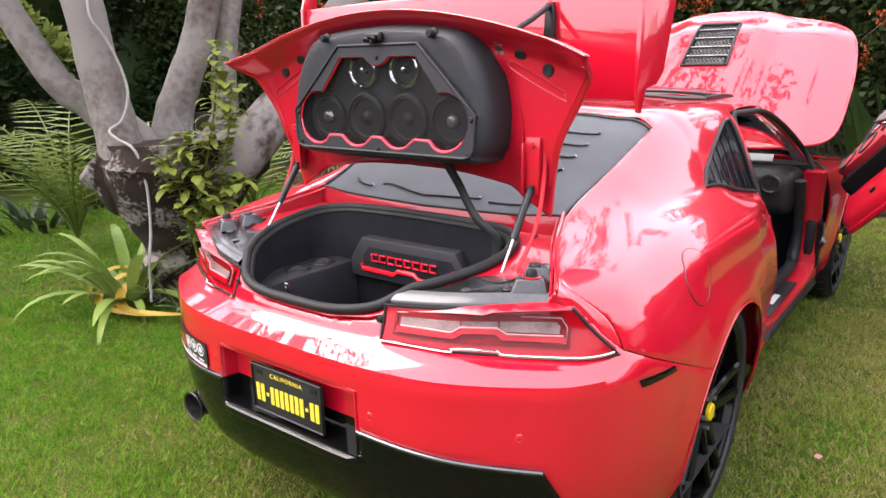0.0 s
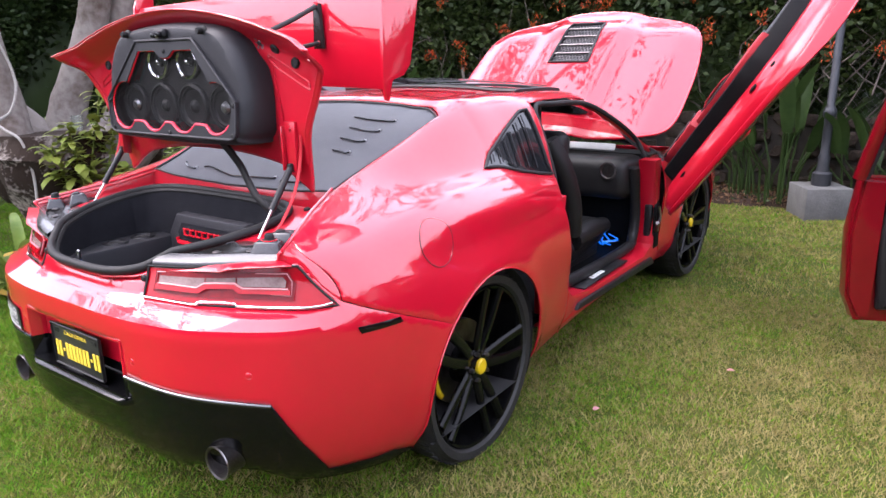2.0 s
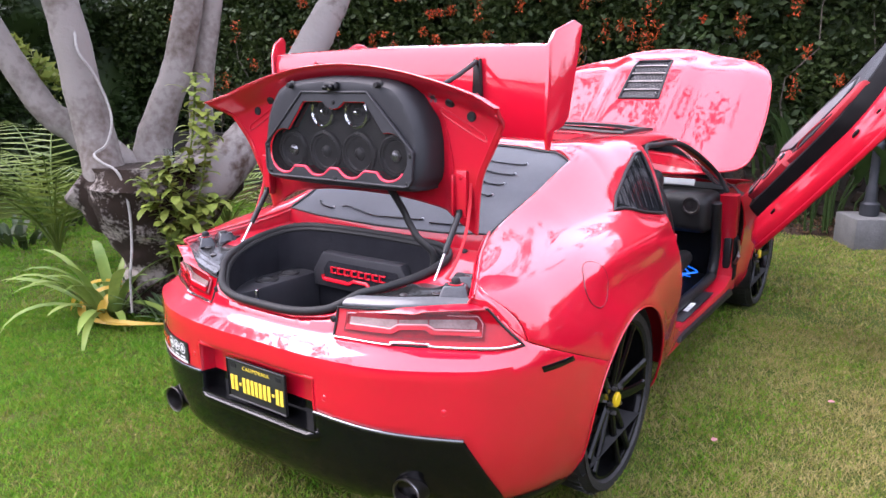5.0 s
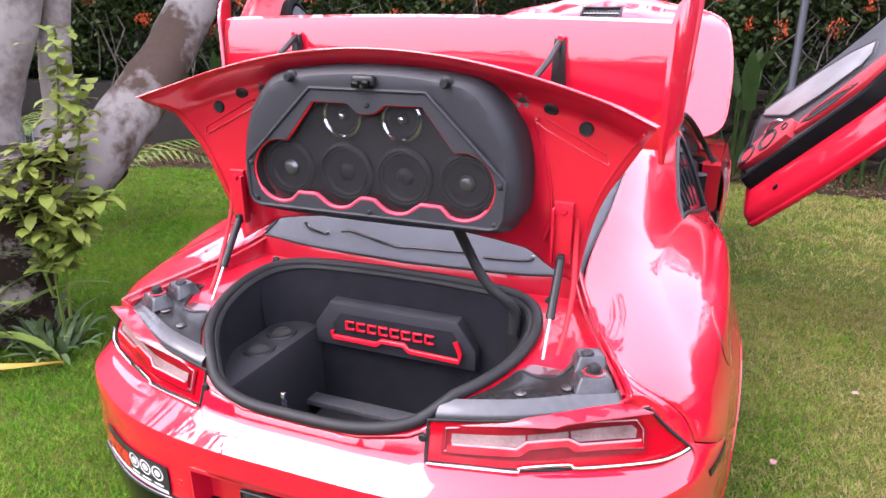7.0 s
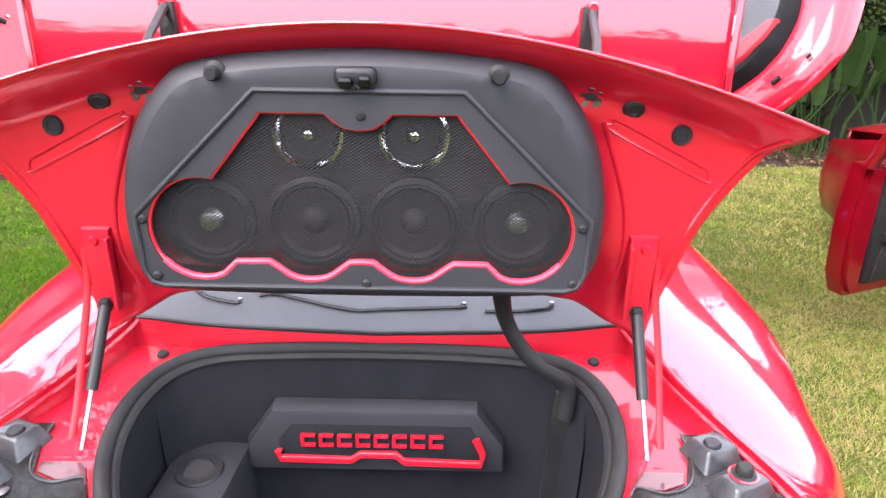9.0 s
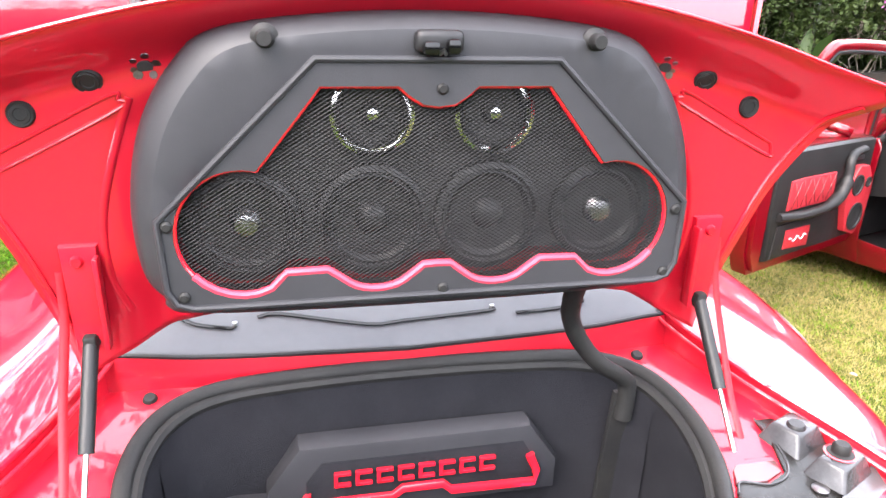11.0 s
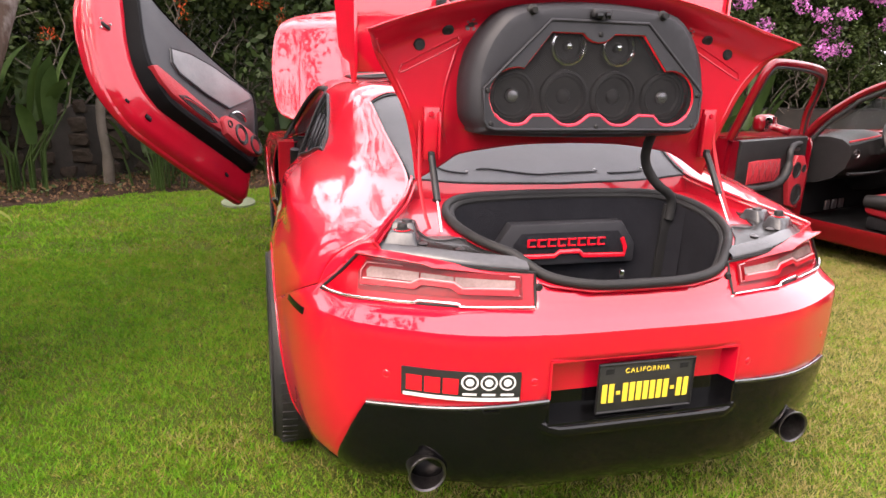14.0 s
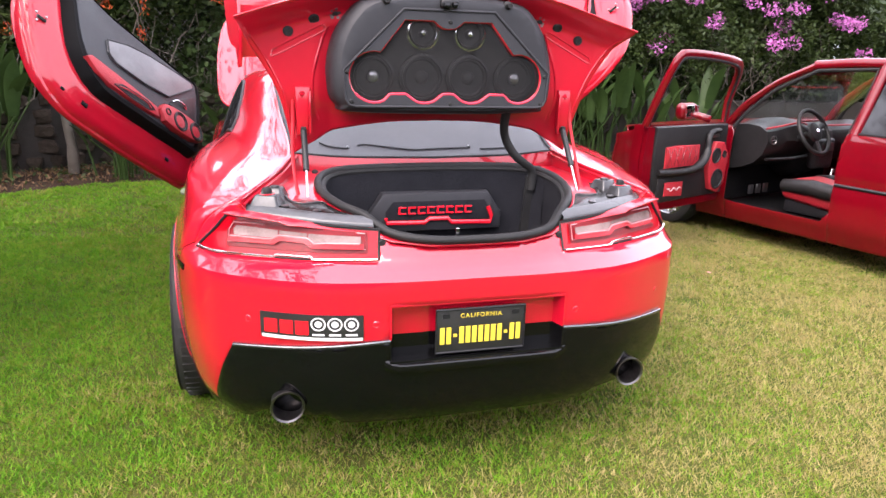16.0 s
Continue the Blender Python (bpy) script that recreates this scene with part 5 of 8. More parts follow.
def lid_grid(s_, v):
    """Across s_ from -1 to 1 and up v from 0 to 1: x and z on the raised lid."""
    a = np.abs(s_)
    lo = np.stack((0.548 * s_, cr(a * 0.548, [0, 0.2, 0.40, 0.49, 0.548], [1.222, 1.215, 1.185, 1.135, 1.100])), 1)
    hi = np.stack((0.735 * s_, lid_top(0.735 * s_)), 1)
    e = cr(v * 4, [0, 1, 2, 3, 4], LID_SIDE) - (LID_SIDE[0] + (LID_SIDE[-1] - LID_SIDE[0]) * v[:, None])
    e[:, 0] *= np.sign(s_)
    return lo + (hi - lo) * v[:, None] + e * (a ** 5)[:, None]


def lid_sheet(back=0.0, su=81, sv=56, s0=-1.0, s1=1.0, v0=0.0, v1=1.0):
    b = bmesh.new()
    vv = v0 + (v1 - v0) * (1 - (1 - np.linspace(0, 1, sv)) ** 1.35)
    rows = []
    for v in vv:
        q = lid_grid(np.linspace(s0, s1, su), np.full(su, v))
        rows.append([b.verts.new(c) for c in lid_fn(q, back)])
    for r0, r1 in zip(rows, rows[1:]):
        for i in range(su - 1):
            b.faces.new((r0[i], r0[i + 1], r1[i + 1], r1[i]))
    return b


o = part("inner_skin", lid_sheet(), M_REDIN, lid, "red painted inner skin")
solid(o, 0.012)
lip_x = np.linspace(-0.735, 0.735, 41)
lip3 = lid_fn(np.stack((lip_x, lid_top(lip_x)), 1))
part("lid_lip", tube([(x, y - 0.008, z) for x, y, z in lip3], 0.0045, 8, False, None, 0, 0.7), M_REDIN, lid, "red spoiler lip")


def on_lid(x, z, off=0.0):
    """A pose on the lid's inner face whose z axis points out of it."""
    e = 0.004
    c, dx, dz = (Vector(lid_fn(np.array([q]))[0]) for q in ((x, z), (x + e, z), (x, z + e)))
    n = (dx - c).cross(dz - c).normalized()
    if n.y > 0:
        n = -n
    return Matrix.Translation(c + n * off) @ n.to_track_quat("Z", "Y").to_matrix().to_4x4()


def bead(line, r, squash=0.6, off=0.0):
    pts = smooth_line(line, 8)
    q = lid_fn(np.array([tuple(c)[:2] for c in pts]))
    return tube([(x, y - off, z) for x, y, z in q], r, 8, False, None, 0, squash)


for sx in (-1, 1):
    for x0, z0, r in ((0.465, 1.580, 0.019), (0.555, 1.535, 0.018)):
        pl = part("rubber_plug", lathe([(0, 0.003), (r * 0.45, 0.003), (r * 0.5, 0.0045), (r * 0.72, 0.0045), (r * 0.78, 0.003), (r * 0.92, 0.004), (r, 0.002), (r * 1.02, -0.006)], 24, on_lid(sx * x0, z0, 0.002)), M_RUBBER, lid, "black rubber plug")
    # dark cap on the uncut skin paints the shade of a small hole
    part("lid_hole_shade", lathe([(0, 0.001), (0.0105, 0.001), (0.012, -0.004)], 14, on_lid(sx * 0.390, 1.598, 0.001)), M_WHEELWELL, lid)
    for k, (dx, dz) in enumerate(((0.016, 0.010), (-0.004, 0.019), (0.013, -0.014), (0.019, -0.006), (-0.012, -0.014), (-0.018, 0.004))):
        part("paint_chip", lathe([(0, 0.0012), (0.0045 + 0.0012 * (k % 3), 0.0012), (0.0055 + 0.0012 * (k % 3), -0.001)], 7, on_lid(sx * (0.390 + dx * 0.8), 1.598 + dz * 0.8, -0.0004)), M_DARKSTEEL, lid)
    # long pressed groove below the plugs
    d_ = np.array((-0.172, 0.108)) / math.hypot(0.172, 0.108)
    a_, b_ = np.array((0.605, 1.464)), np.array((0.440, 1.548))
    nn_ = np.array((d_[1], -d_[0])) * 0.010
    ring = [a_ + nn_, b_ + nn_, b_ + d_ * 0.010, b_ - nn_, a_ - nn_, a_ - d_ * 0.010]
    part("pressed_rib", bead([(sx * q[0], q[1], 0) for q in ring + ring[:1]], 0.0042, 0.7), M_REDIN, lid)
    # fold line round the enclosure, and the rim along the lid's edge
    fold = [(0.416, 1.556), (0.437, 1.506), (0.470, 1.393), (0.474, 1.29), (0.455, 1.225)]
    part("pressed_rib", bead([(sx * x, z, 0) for x, z in fold], 0.007, 0.5), M_REDIN, lid)
    rim_ = [(sx * x, z, 0) for x, z in ((0.705, 1.545), (0.637, 1.44), (0.583, 1.33), (0.549, 1.20))]
    part("pressed_rib", bead(rim_, 0.006, 0.6), M_REDIN, lid)
    br = part("strut_bracket", prism([(sx * 0.485, 1.345), (sx * 0.538, 1.345), (sx * 0.535, 1.175), (sx * 0.492, 1.175)], xz, 0.535, 0.512, 0.006), M_REDIN, lid, "red strut bracket")
    part("bolt", lathe([(0, 0.006), (0.007, 0.006), (0.010, 0)], 10, pose(sx * 0.514, 0.512, 1.322, 90, 0, 0)), M_REDSEMI, br)
    part("bracket_fold", box(0.008, 0.022, 0.15, (sx * 0.487, 0.508, 1.255), 0.003), M_REDIN, br)
    part("strut_pin", lathe([(0, 0.012), (0.009, 0.010), (0.011, 0)], 10, pose(sx * 0.510, 0.512, 1.190, 90, 0, 0)), M_RUBBER, br)

# moulded enclosure
ENC_R = [(0.0, 1.682), (0.16, 1.675), (0.29, 1.655), (0.35, 1.61), (0.40, 1.53), (0.425, 1.43), (0.42, 1.33), (0.395, 1.285), (0.35, 1.262), (0.0, 1.255)]
ENC = smooth_line(ENC_R + [(-x, z) for x, z in ENC_R[-2:0:-1]], 5, True)
b = bmesh.new()
rings = []
for k, y0, cz in ((1.0, 0.545, 0), (1.0, 0.50, 0), (0.985, 0.465, 0), (0.95, 0.435, 0), (0.90, 0.424, 0)):
    rings.append([b.verts.new((x * k, y0 - 0.02 * (1.45 - z) / 0.2 * (k < 1) * (z < 1.45), 1.44 + (z - 1.44) * k)) for x, z in ENC])
for r0, r1 in zip(rings, rings[1:]):
    for i in range(len(r0)):
        b.faces.new((r0[i], r0[(i + 1) % len(r0)], r1[(i + 1) % len(r0)], r1[i]))
bmesh.ops.recalc_face_normals(b, faces=b.faces)
part("speaker_enclosure", b, M_VINYL, lid, "black vinyl speaker enclosure")
LOBE = [(0.270 + 0.0900 * math.cos(radians(a)), 1.388 + 0.0900 * math.sin(radians(a))) for a in range(104, -101, -12)]
DIP = [tuple(q)[:2] for q in smooth_line([(0.158, 1.329, 0), (0.142, 1.318, 0), (0.118, 1.302, 0), (0.088, 1.297, 0), (0.058, 1.302, 0), (0.034, 1.318, 0), (0.020, 1.329, 0)], 3)]
MESH_R = [(0, 1.558), (0.022, 1.561), (0.040, 1.572), (0.055, 1.585), (0.16, 1.585)] + LOBE + [(0.236, 1.306), (0.214, 1.328)] + DIP + [(0, 1.330)]
MESH = MESH_R + [(-x, z) for x, z in MESH_R[-2:0:-1]]
def enc_face(p):
    return np.stack((p[:, 0], 0.424 - 0.02 * np.clip(1.45 - p[:, 1], 0, 1) / 0.2, p[:, 1]), 1)


solid(part("enclosure_face", sheet([(x * 0.902, 1.44 + (z - 1.44) * 0.902) for x, z in ENC], enc_face, 0.03, [[(x * 1.005, 1.44 + (z - 1.44) * 1.01) for x, z in MESH]], (0, 1, 1.4)), M_VINYL, lid), 0.004)
FRM = [(-0.340, 1.287), (-0.362, 1.294), (-0.374, 1.315), (-0.378, 1.412), (-0.165, 1.620), (0.17, 1.620), (0.385, 1.412), (0.381, 1.315), (0.369, 1.294), (0.347, 1.287)]
def frm_y(x, z):
    return 0.398 + 0.018 * (z - 1.28) / 0.34


def frm_fn(p, d=0.0):
    return np.stack((p[:, 0], frm_y(p[:, 0], p[:, 1]) + d, p[:, 1]), 1)


o = part("grille_frame", sheet(FRM, frm_fn, 0.03, [MESH], (0, 1, 1.4)), M_VINYL, lid, "black grille frame", smooth=False)
solid(o, 0.030)
part("frame_bead", tube([(x, frm_y(x, z) - 0.001, z) for x, z in resample(FRM, 0.05)], 0.005, 8, True), M_VINYL, lid)
part("grille_edge", tube([(x, frm_y(x, z) + 0.008, z) for x, z in resample(MESH, 0.02)], 0.0042, 8, True), M_REDGLOSS, lid, "red grille edge")
low = [(x, z) for x, z in MESH if z < 1.34]
# lower run of the red edge, its skylight painted in as a paler red
part("grille_lip", tube([(x, frm_y(x, z) + 0.006, z + 0.002) for x, z in sorted(low)], 0.0075, 8, False, None, 0, 0.8), M_SKYLITACRYL, lid, "red lower grille lip, painted paler where it faces the sky")
part("speaker_board", prism(MESH, xz, 0.47, 0.462), M_WHEELWELL, lid, smooth=False)
# expanded metal grille
gv, gf = [], []
def wire(a, b_, w=0.00045, tip=0.0):
    d = np.array(b_) - np.array(a)
    n = np.array((-d[1], d[0])) / (np.linalg.norm(d) + 1e-9) * w
    k = len(gv)
    for q, f in ((np.array(a) - n, -1), (np.array(b_) - n, -1), (np.array(b_) + n, 1), (np.array(a) + n, 1)):
        gv.append((q[0], frm_y(q[0], q[1]) + 0.010 + tip * f, q[1]))
    gf.append((k, k + 1, k + 2, k + 3))


def scan(ang, pitch, w):
    c, s = math.cos(ang), math.sin(ang)
    P = [(x * c + z * s, -x * s + z * c) for x, z in MESH]
    v = min(p[1] for p in P)
    while v < max(p[1] for p in P):
        xs = sorted(p0[0] + (p1[0] - p0[0]) * (v - p0[1]) / (p1[1] - p0[1]) for p0, p1 in zip(P, P[1:] + P[:1]) if (p0[1] > v) != (p1[1] > v))
        for a, b_ in zip(xs[::2], xs[1::2]):
            wire((a * c - v * s, a * s + v * c), (b_ * c - v * s, b_ * s + v * c), w, 0.0003 if ang > 0 else -0.0003)
        v += pitch


scan(radians(32), 0.0046, 0.00062)
scan(radians(-32), 0.0046, 0.00062)
part("grille_mesh", (gv, [], gf), M_MESHBLACK, lid, "black expanded metal grille", smooth=False)
for sx in (-1, 1):
    for x0, z0, r, bright in ((0.088, 1.543, 0.058, 1), (0.268, 1.388, 0.080, 0), (0.088, 1.388, 0.084, 2)):
        m = pose(sx * x0, 0.462, z0, 90, 0, 0)
        prof = [(r * 1.0, 0.0), (r * 0.98, 0.014), (r * 0.88, 0.018), (r * 0.84, 0.010), (r * 0.78, 0.012), (r * 0.70, 0.004), (r * 0.30, -0.014 + 0.016)]
        s_ = part("speaker", lathe(prof + [(r * 0.28, 0.006), (r * 0.18, 0.014), (0, 0.017)], 36, m), M_CONE, lid, "round black loudspeaker behind the grille")
        if bright == 1:
            part("speaker_ring", lathe([(r * 0.84, 0.017), (r * 0.92, 0.0225), (r * 1.02, 0.020), (r * 1.02, 0.012)], 36, m), M_CHROME, s_, "bright ring")
            part("dust_cap", lathe([(r * 0.20, 0.012), (r * 0.14, 0.022), (0, 0.026)], 20, m), M_CHROME, s_)
        elif bright == 0:
            part("dust_cap", lathe([(r * 0.28, 0.008), (r * 0.2, 0.017), (0, 0.021)], 24, m), M_STEEL, s_, "printed dust cap")
for x0, z0 in ((-0.352, 1.305), (0.362, 1.300), (0.008, 1.296), (-0.366, 1.405), (0.372, 1.400), (0.004, 1.582)):
    part("screw", lathe([(0, 0.004), (0.005, 0.004), (0.008, 0.001), (0.008, -0.002)], 12, pose(x0, frm_y(x0, z0) - 0.002, z0, 90, 0, 0)), M_RUBBER, lid)
lt = part("lid_latch", box(0.066, 0.026, 0.030, (-0.002, 0.416, 1.643), 0.009, None, None, 3), M_SATIN, lid, "black boot latch")
part("latch_claw", box(0.022, 0.020, 0.018, (-0.016, 0.398, 1.636), 0.005), M_GLOSSBLACK, lt)
part("latch_claw", box(0.018, 0.020, 0.020, (0.014, 0.399, 1.638), 0.005), M_GLOSSBLACK, lt)
part("latch_claw", tube([(-0.004, 0.400, 1.628), (0.0, 0.392, 1.634), (0.004, 0.400, 1.628)], 0.003, 6), M_STEEL, lt)
for x0 in (-0.226, 0.222):
    part("stop_knob", lathe([(0, 0.030), (0.009, 0.030), (0.012, 0.024), (0.011, 0.010), (0.018, 0.005), (0.018, 0)], 16, pose(x0, 0.432, 1.645, 90, 0, 0)), M_RUBBER, lid, "black rubber stop")
cab = [(0.243, 0.44, 1.275), (0.250, 0.475, 1.225), (0.262, 0.50, 1.175), (0.286, 0.505, 1.125), (0.325, 0.500, 1.080), (0.368, 0.500, 1.050), (0.388, 0.505, 1.030), (0.394, 0.508, 1.000), (0.390, 0.506, 0.95)]
part("cable_sleeve", tube(smooth_line(cab, 6), 0.017, 10, False, None, 0.12, 0.75), M_RUBBER, coupe, "black braided cable sleeve")
part("cable_strap", prism([(0.372, 1.005), (0.410, 1.005), (0.398, 0.80), (0.385, 0.62), (0.350, 0.62), (0.358, 0.80)], xz, 0.522, 0.512, 0.002), M_RUBBER, coupe, "flat black strap down the boot wall", smooth=False)

# tall wing on the lid
wing = empty("rear_wing", label="tall red rear wing with end plates")
wing.parent = coupe
bl = bmesh.new()
prof = [(0.800, 1.450), (0.790, 1.50), (0.785, 1.62), (0.788, 1.75), (0.800, 1.788), (0.835, 1.795), (0.828, 1.76), (0.812, 1.70), (0.806, 1.60), (0.812, 1.50), (0.812, 1.450)]
rings = [[bl.verts.new((x, y, z - 0.012 * (abs(x) / 0.7) ** 2)) for y, z in prof] for x in np.linspace(-0.715, 0.715, 15)]
for r0, r1 in zip(rings, rings[1:]):
    for i in range(len(prof)):
        bl.faces.new((r0[i], r0[(i + 1) % len(prof)], r1[(i + 1) % len(prof)], r1[i]))
bl.faces.new(rings[0])
bl.faces.new(rings[-1])
bmesh.ops.recalc_face_normals(bl, faces=bl.faces)
part("wing_blade", bl, M_RED, wing, "red wing blade")
for sx in (-1, 1):
    ep = [(0.775, 1.405), (0.765, 1.47), (0.772, 1.775), (0.80, 1.825), (0.88, 1.862), (0.915, 1.845), (0.90, 1.74), (0.865, 1.52), (0.84, 1.485), (0.80, 1.47), (0.785, 1.40)]
    part("end_plate", prism(ep, lambda a, b_, d: (sx * (0.718 + (a - 0.77) * 0.42) + d, a, b_), -0.006, 0.006, 0.003), M_RED, wing, "red end plate")
    st_ = part("wing_bracket", prism([(sx * 0.408, 1.735), (sx * 0.438, 1.735), (sx * 0.446, 1.58), (sx * 0.402, 1.58)], xz, 0.778, 0.762, 0.004), M_CARBON, wing, "black carbon wing bracket")
    part("bracket_arm", tube([(sx * 0.424, 0.762, 1.725), (sx * 0.418, 0.66, 1.680), (sx * 0.400, 0.55, 1.635)], 0.009, 8), M_SATIN, st_)
    part("bracket_arm", tube([(sx * 0.428, 0.765, 1.60), (sx * 0.415, 0.68, 1.585), (sx * 0.400, 0.56, 1.58)], 0.008, 8), M_SATIN, st_)
    for z0 in (1.735, 1.60):
        part("bolt", lathe([(0, 0.006), (0.007, 0.006), (0.011, 0)], 10, pose(sx * 0.427, 0.765, z0, 90, 0, 0)), M_REDGLOSS, st_)

# bonnet, raised at the front
bon = empty("bonnet", label="raised red bonnet with mesh vent")
bon.parent = coupe
def bonnet_fn(p, lift=0.0):
    x, d = p[:, 0], p[:, 1]
    h = 0.045 * (1 - (x / 0.9) ** 2) + 0.035 * step01(np.abs(x), 0.42, 0.24) - 0.10 * step01(d, 1.05, 1.42) - 0.04 * step01(np.abs(x), 0.68, 0.92) + lift
    return np.stack((x, 3.24 + d * 0.773 - h * 0.634, 0.965 + d * 0.634 + h * 0.773), 1)


BON_R = [(0, 0.0), (0.45, 0.02), (0.72, 0.08), (0.875, 0.22), (0.90, 0.55), (0.885, 0.85), (0.835, 1.10), (0.72, 1.25), (0.45, 1.36), (0, 1.42)]
BON = [tuple(q)[:2] for q in smooth_line([(x, d, 0.0) for x, d in BON_R + [(-x, d) for x, d in BON_R[-2:0:-1]]], 5, True)]
VENT = [(-0.160, 0.72), (0.145, 0.72), (0.118, 1.19), (-0.150, 1.19)]
solid(part("bonnet_skin", sheet(BON, bonnet_fn, 0.03, [VENT], (0, 4.5, 0.6)), M_RED, bon, "red bonnet skin"), 0.006)
part("bonnet_liner", sheet([(x * 0.94, 0.71 + (d_ - 0.71) * 0.94) for x, d_ in BON], lambda p: bonnet_fn(p, -0.035), 0.06, (), (0, 4.5, 0.6)), M_CARPET, bon, "dark felt lining under the bonnet")
part("bonnet_edge", tube(bonnet_fn(np.array(BON), -0.006), 0.009, 8, True), M_RED, bon)
part("vent_back", sheet(VENT, lambda p: bonnet_fn(p, -0.03), 0.06, (), (0, 4.5, 0.6)), M_WHEELWELL, bon)
part("vent_frame", tube(bonnet_fn(resample(VENT, 0.04), 0.004), 0.010, 8, True), M_SATIN, bon, "black vent frame")
for k in range(1, 5):
    d0 = 0.72 + k * 0.094
    wv = 0.155 - (d0 - 0.72) * 0.05
    part("vent_bar", tube(bonnet_fn(np.array([(-wv + j * 2 * wv / 6, d0) for j in range(7)]), 0.003), 0.007, 6), M_DARKSTEEL, bon, "metal vent bar")
b = bmesh.new()
for k in range(26):
    for sl in (-1, 1):
        x0 = -0.34 + k * 0.026
        pts = [(x0 + sl * 0.5 * (j * 0.047 - 0.235), 0.72 + j * 0.047) for j in range(11)]
        pts = [q for q in pts if abs(q[0] + 0.01) < 0.145]
        if len(pts) > 1:
            tube(bonnet_fn(np.array(pts), -0.006), 0.0022, 4, False, b)
part("vent_mesh", b, M_DARKSTEEL, bon, "diamond vent mesh")


# wheels
def wheel(parent, sx, y, x_out=0.955, r=0.396, width=0.26, rim_r=0.330, spoke_m=None, cap_m=None, rim_m=None, z=AX_Z):
    w = empty("wheel")
    w.parent = parent
    m = Matrix.Translation((sx * x_out, y, z)) @ pose(0, 0, 0, 0, 90 * sx, 0)
    tw = width
    prof = [(rim_r + 0.004, -tw + 0.02), (rim_r + 0.03, -tw), (r - 0.03, -tw), (r - 0.008, -tw + 0.03), (r, -tw + 0.06), (r, -0.05), (r - 0.006, -0.028), (r - 0.028, -0.004), ((r + rim_r) / 2 + 0.008, 0.004), (rim_r + 0.012, 0.000), (rim_r + 0.002, -0.014)]
    part("tyre", lathe(prof, 72, m), M_TYRE, w, "black low-profile tyre")
    b = bmesh.new()
    for k in range(60):
        a = 2 * math.pi * k / 60
        box(0.006, 0.020, 0.055, (r - 0.001, 0, -0.055), 0, b, None)
        bmesh.ops.transform(b, matrix=Matrix.Rotation(2 * math.pi / 60, 4, "Z"), verts=b.verts)
    bmesh.ops.transform(b, matrix=m, verts=b.verts)
    part("tread_block", b, M_TYRE, w, smooth=False, kind="stuff")
    part("rim", lathe([(rim_r, -tw + 0.03), (rim_r + 0.003, -0.016), (rim_r - 0.004, -0.008), (rim_r - 0.014, -0.012), (rim_r - 0.022, -0.04), (rim_r - 0.03, -tw + 0.04), (0.10, -tw + 0.05), (0, -tw + 0.05)], 64, m), rim_m or M_RIM, w, "rim barrel")
    part("brake_disc", lathe([(0.07, -0.115), (0.175, -0.115), (0.175, -0.14), (0.07, -0.14)], 40, m), M_DARKSTEEL, w)
    part("hub", lathe([(0, -0.022), (0.05, -0.024), (0.075, -0.04), (0.085, -0.075), (0.085, -0.12)], 32, m), rim_m or M_RIM, w)
    for k in range(5):
        a = radians(90 + 72 * k)
        for s in (-1, 1):
            r0, r1 = 0.055, rim_r - 0.012
            a0, a1 = a + s * 0.24, a + s * 0.165
            pts = [(r0 * math.cos(a0), r0 * math.sin(a0), -0.045), ((r0 + r1) / 2 * math.cos((a0 + a1) / 2), (r0 + r1) / 2 * math.sin((a0 + a1) / 2), -0.030), (r1 * math.cos(a1), r1 * math.sin(a1), -0.018)]
            b = tube(smooth_line(pts, 5), [0.026, 0.026, 0.026, 0.025, 0.025, 0.025, 0.024, 0.024, 0.024, 0.024, 0.028], 8, False, None, 0, 0.62)
            bmesh.ops.transform(b, matrix=m, verts=b.verts)
            part("spoke", b, spoke_m or M_RIM, w)
        c = m @ Vector((0.057 * math.cos(a + 0.63), 0.057 * math.sin(a + 0.63), -0.022))
        part("wheel_nut", lathe([(0, 0.012), (0.008, 0.010), (0.010, 0), (0.010, -0.01)], 8, Matrix.Translation(c) @ pose(0, 0, 0, 0, 90 * sx, 0)), M_DARKSTEEL, w)
    part("centre_cap", lathe([(0, -0.008), (0.028, -0.009), (0.033, -0.014), (0.033, -0.03)], 28, m), cap_m or M_YELLOW, w, "yellow centre cap")
    return w, m


for sx in (-1, 1):
    for y in (AX_R, AX_F):
        w, m = wheel(coupe, sx, y, (0.955 if sx > 0 else 1.032) if y == AX_R else 0.945, z=0.352, width=0.31 if y == AX_R else 0.26)
        b = bmesh.new()
        pts = [(0.165 * math.cos(radians(a)), 0.165 * math.sin(radians(a)), -0.125) for a in (range(262, 312, 6) if sx > 0 else range(228, 278, 6))]
        tube(pts, 0.017, 8, False, b, 0, 0.7)
        bmesh.ops.transform(b, matrix=m, verts=b.verts)
        part("brake_caliper", b, M_YELLOW, w, "yellow brake caliper")

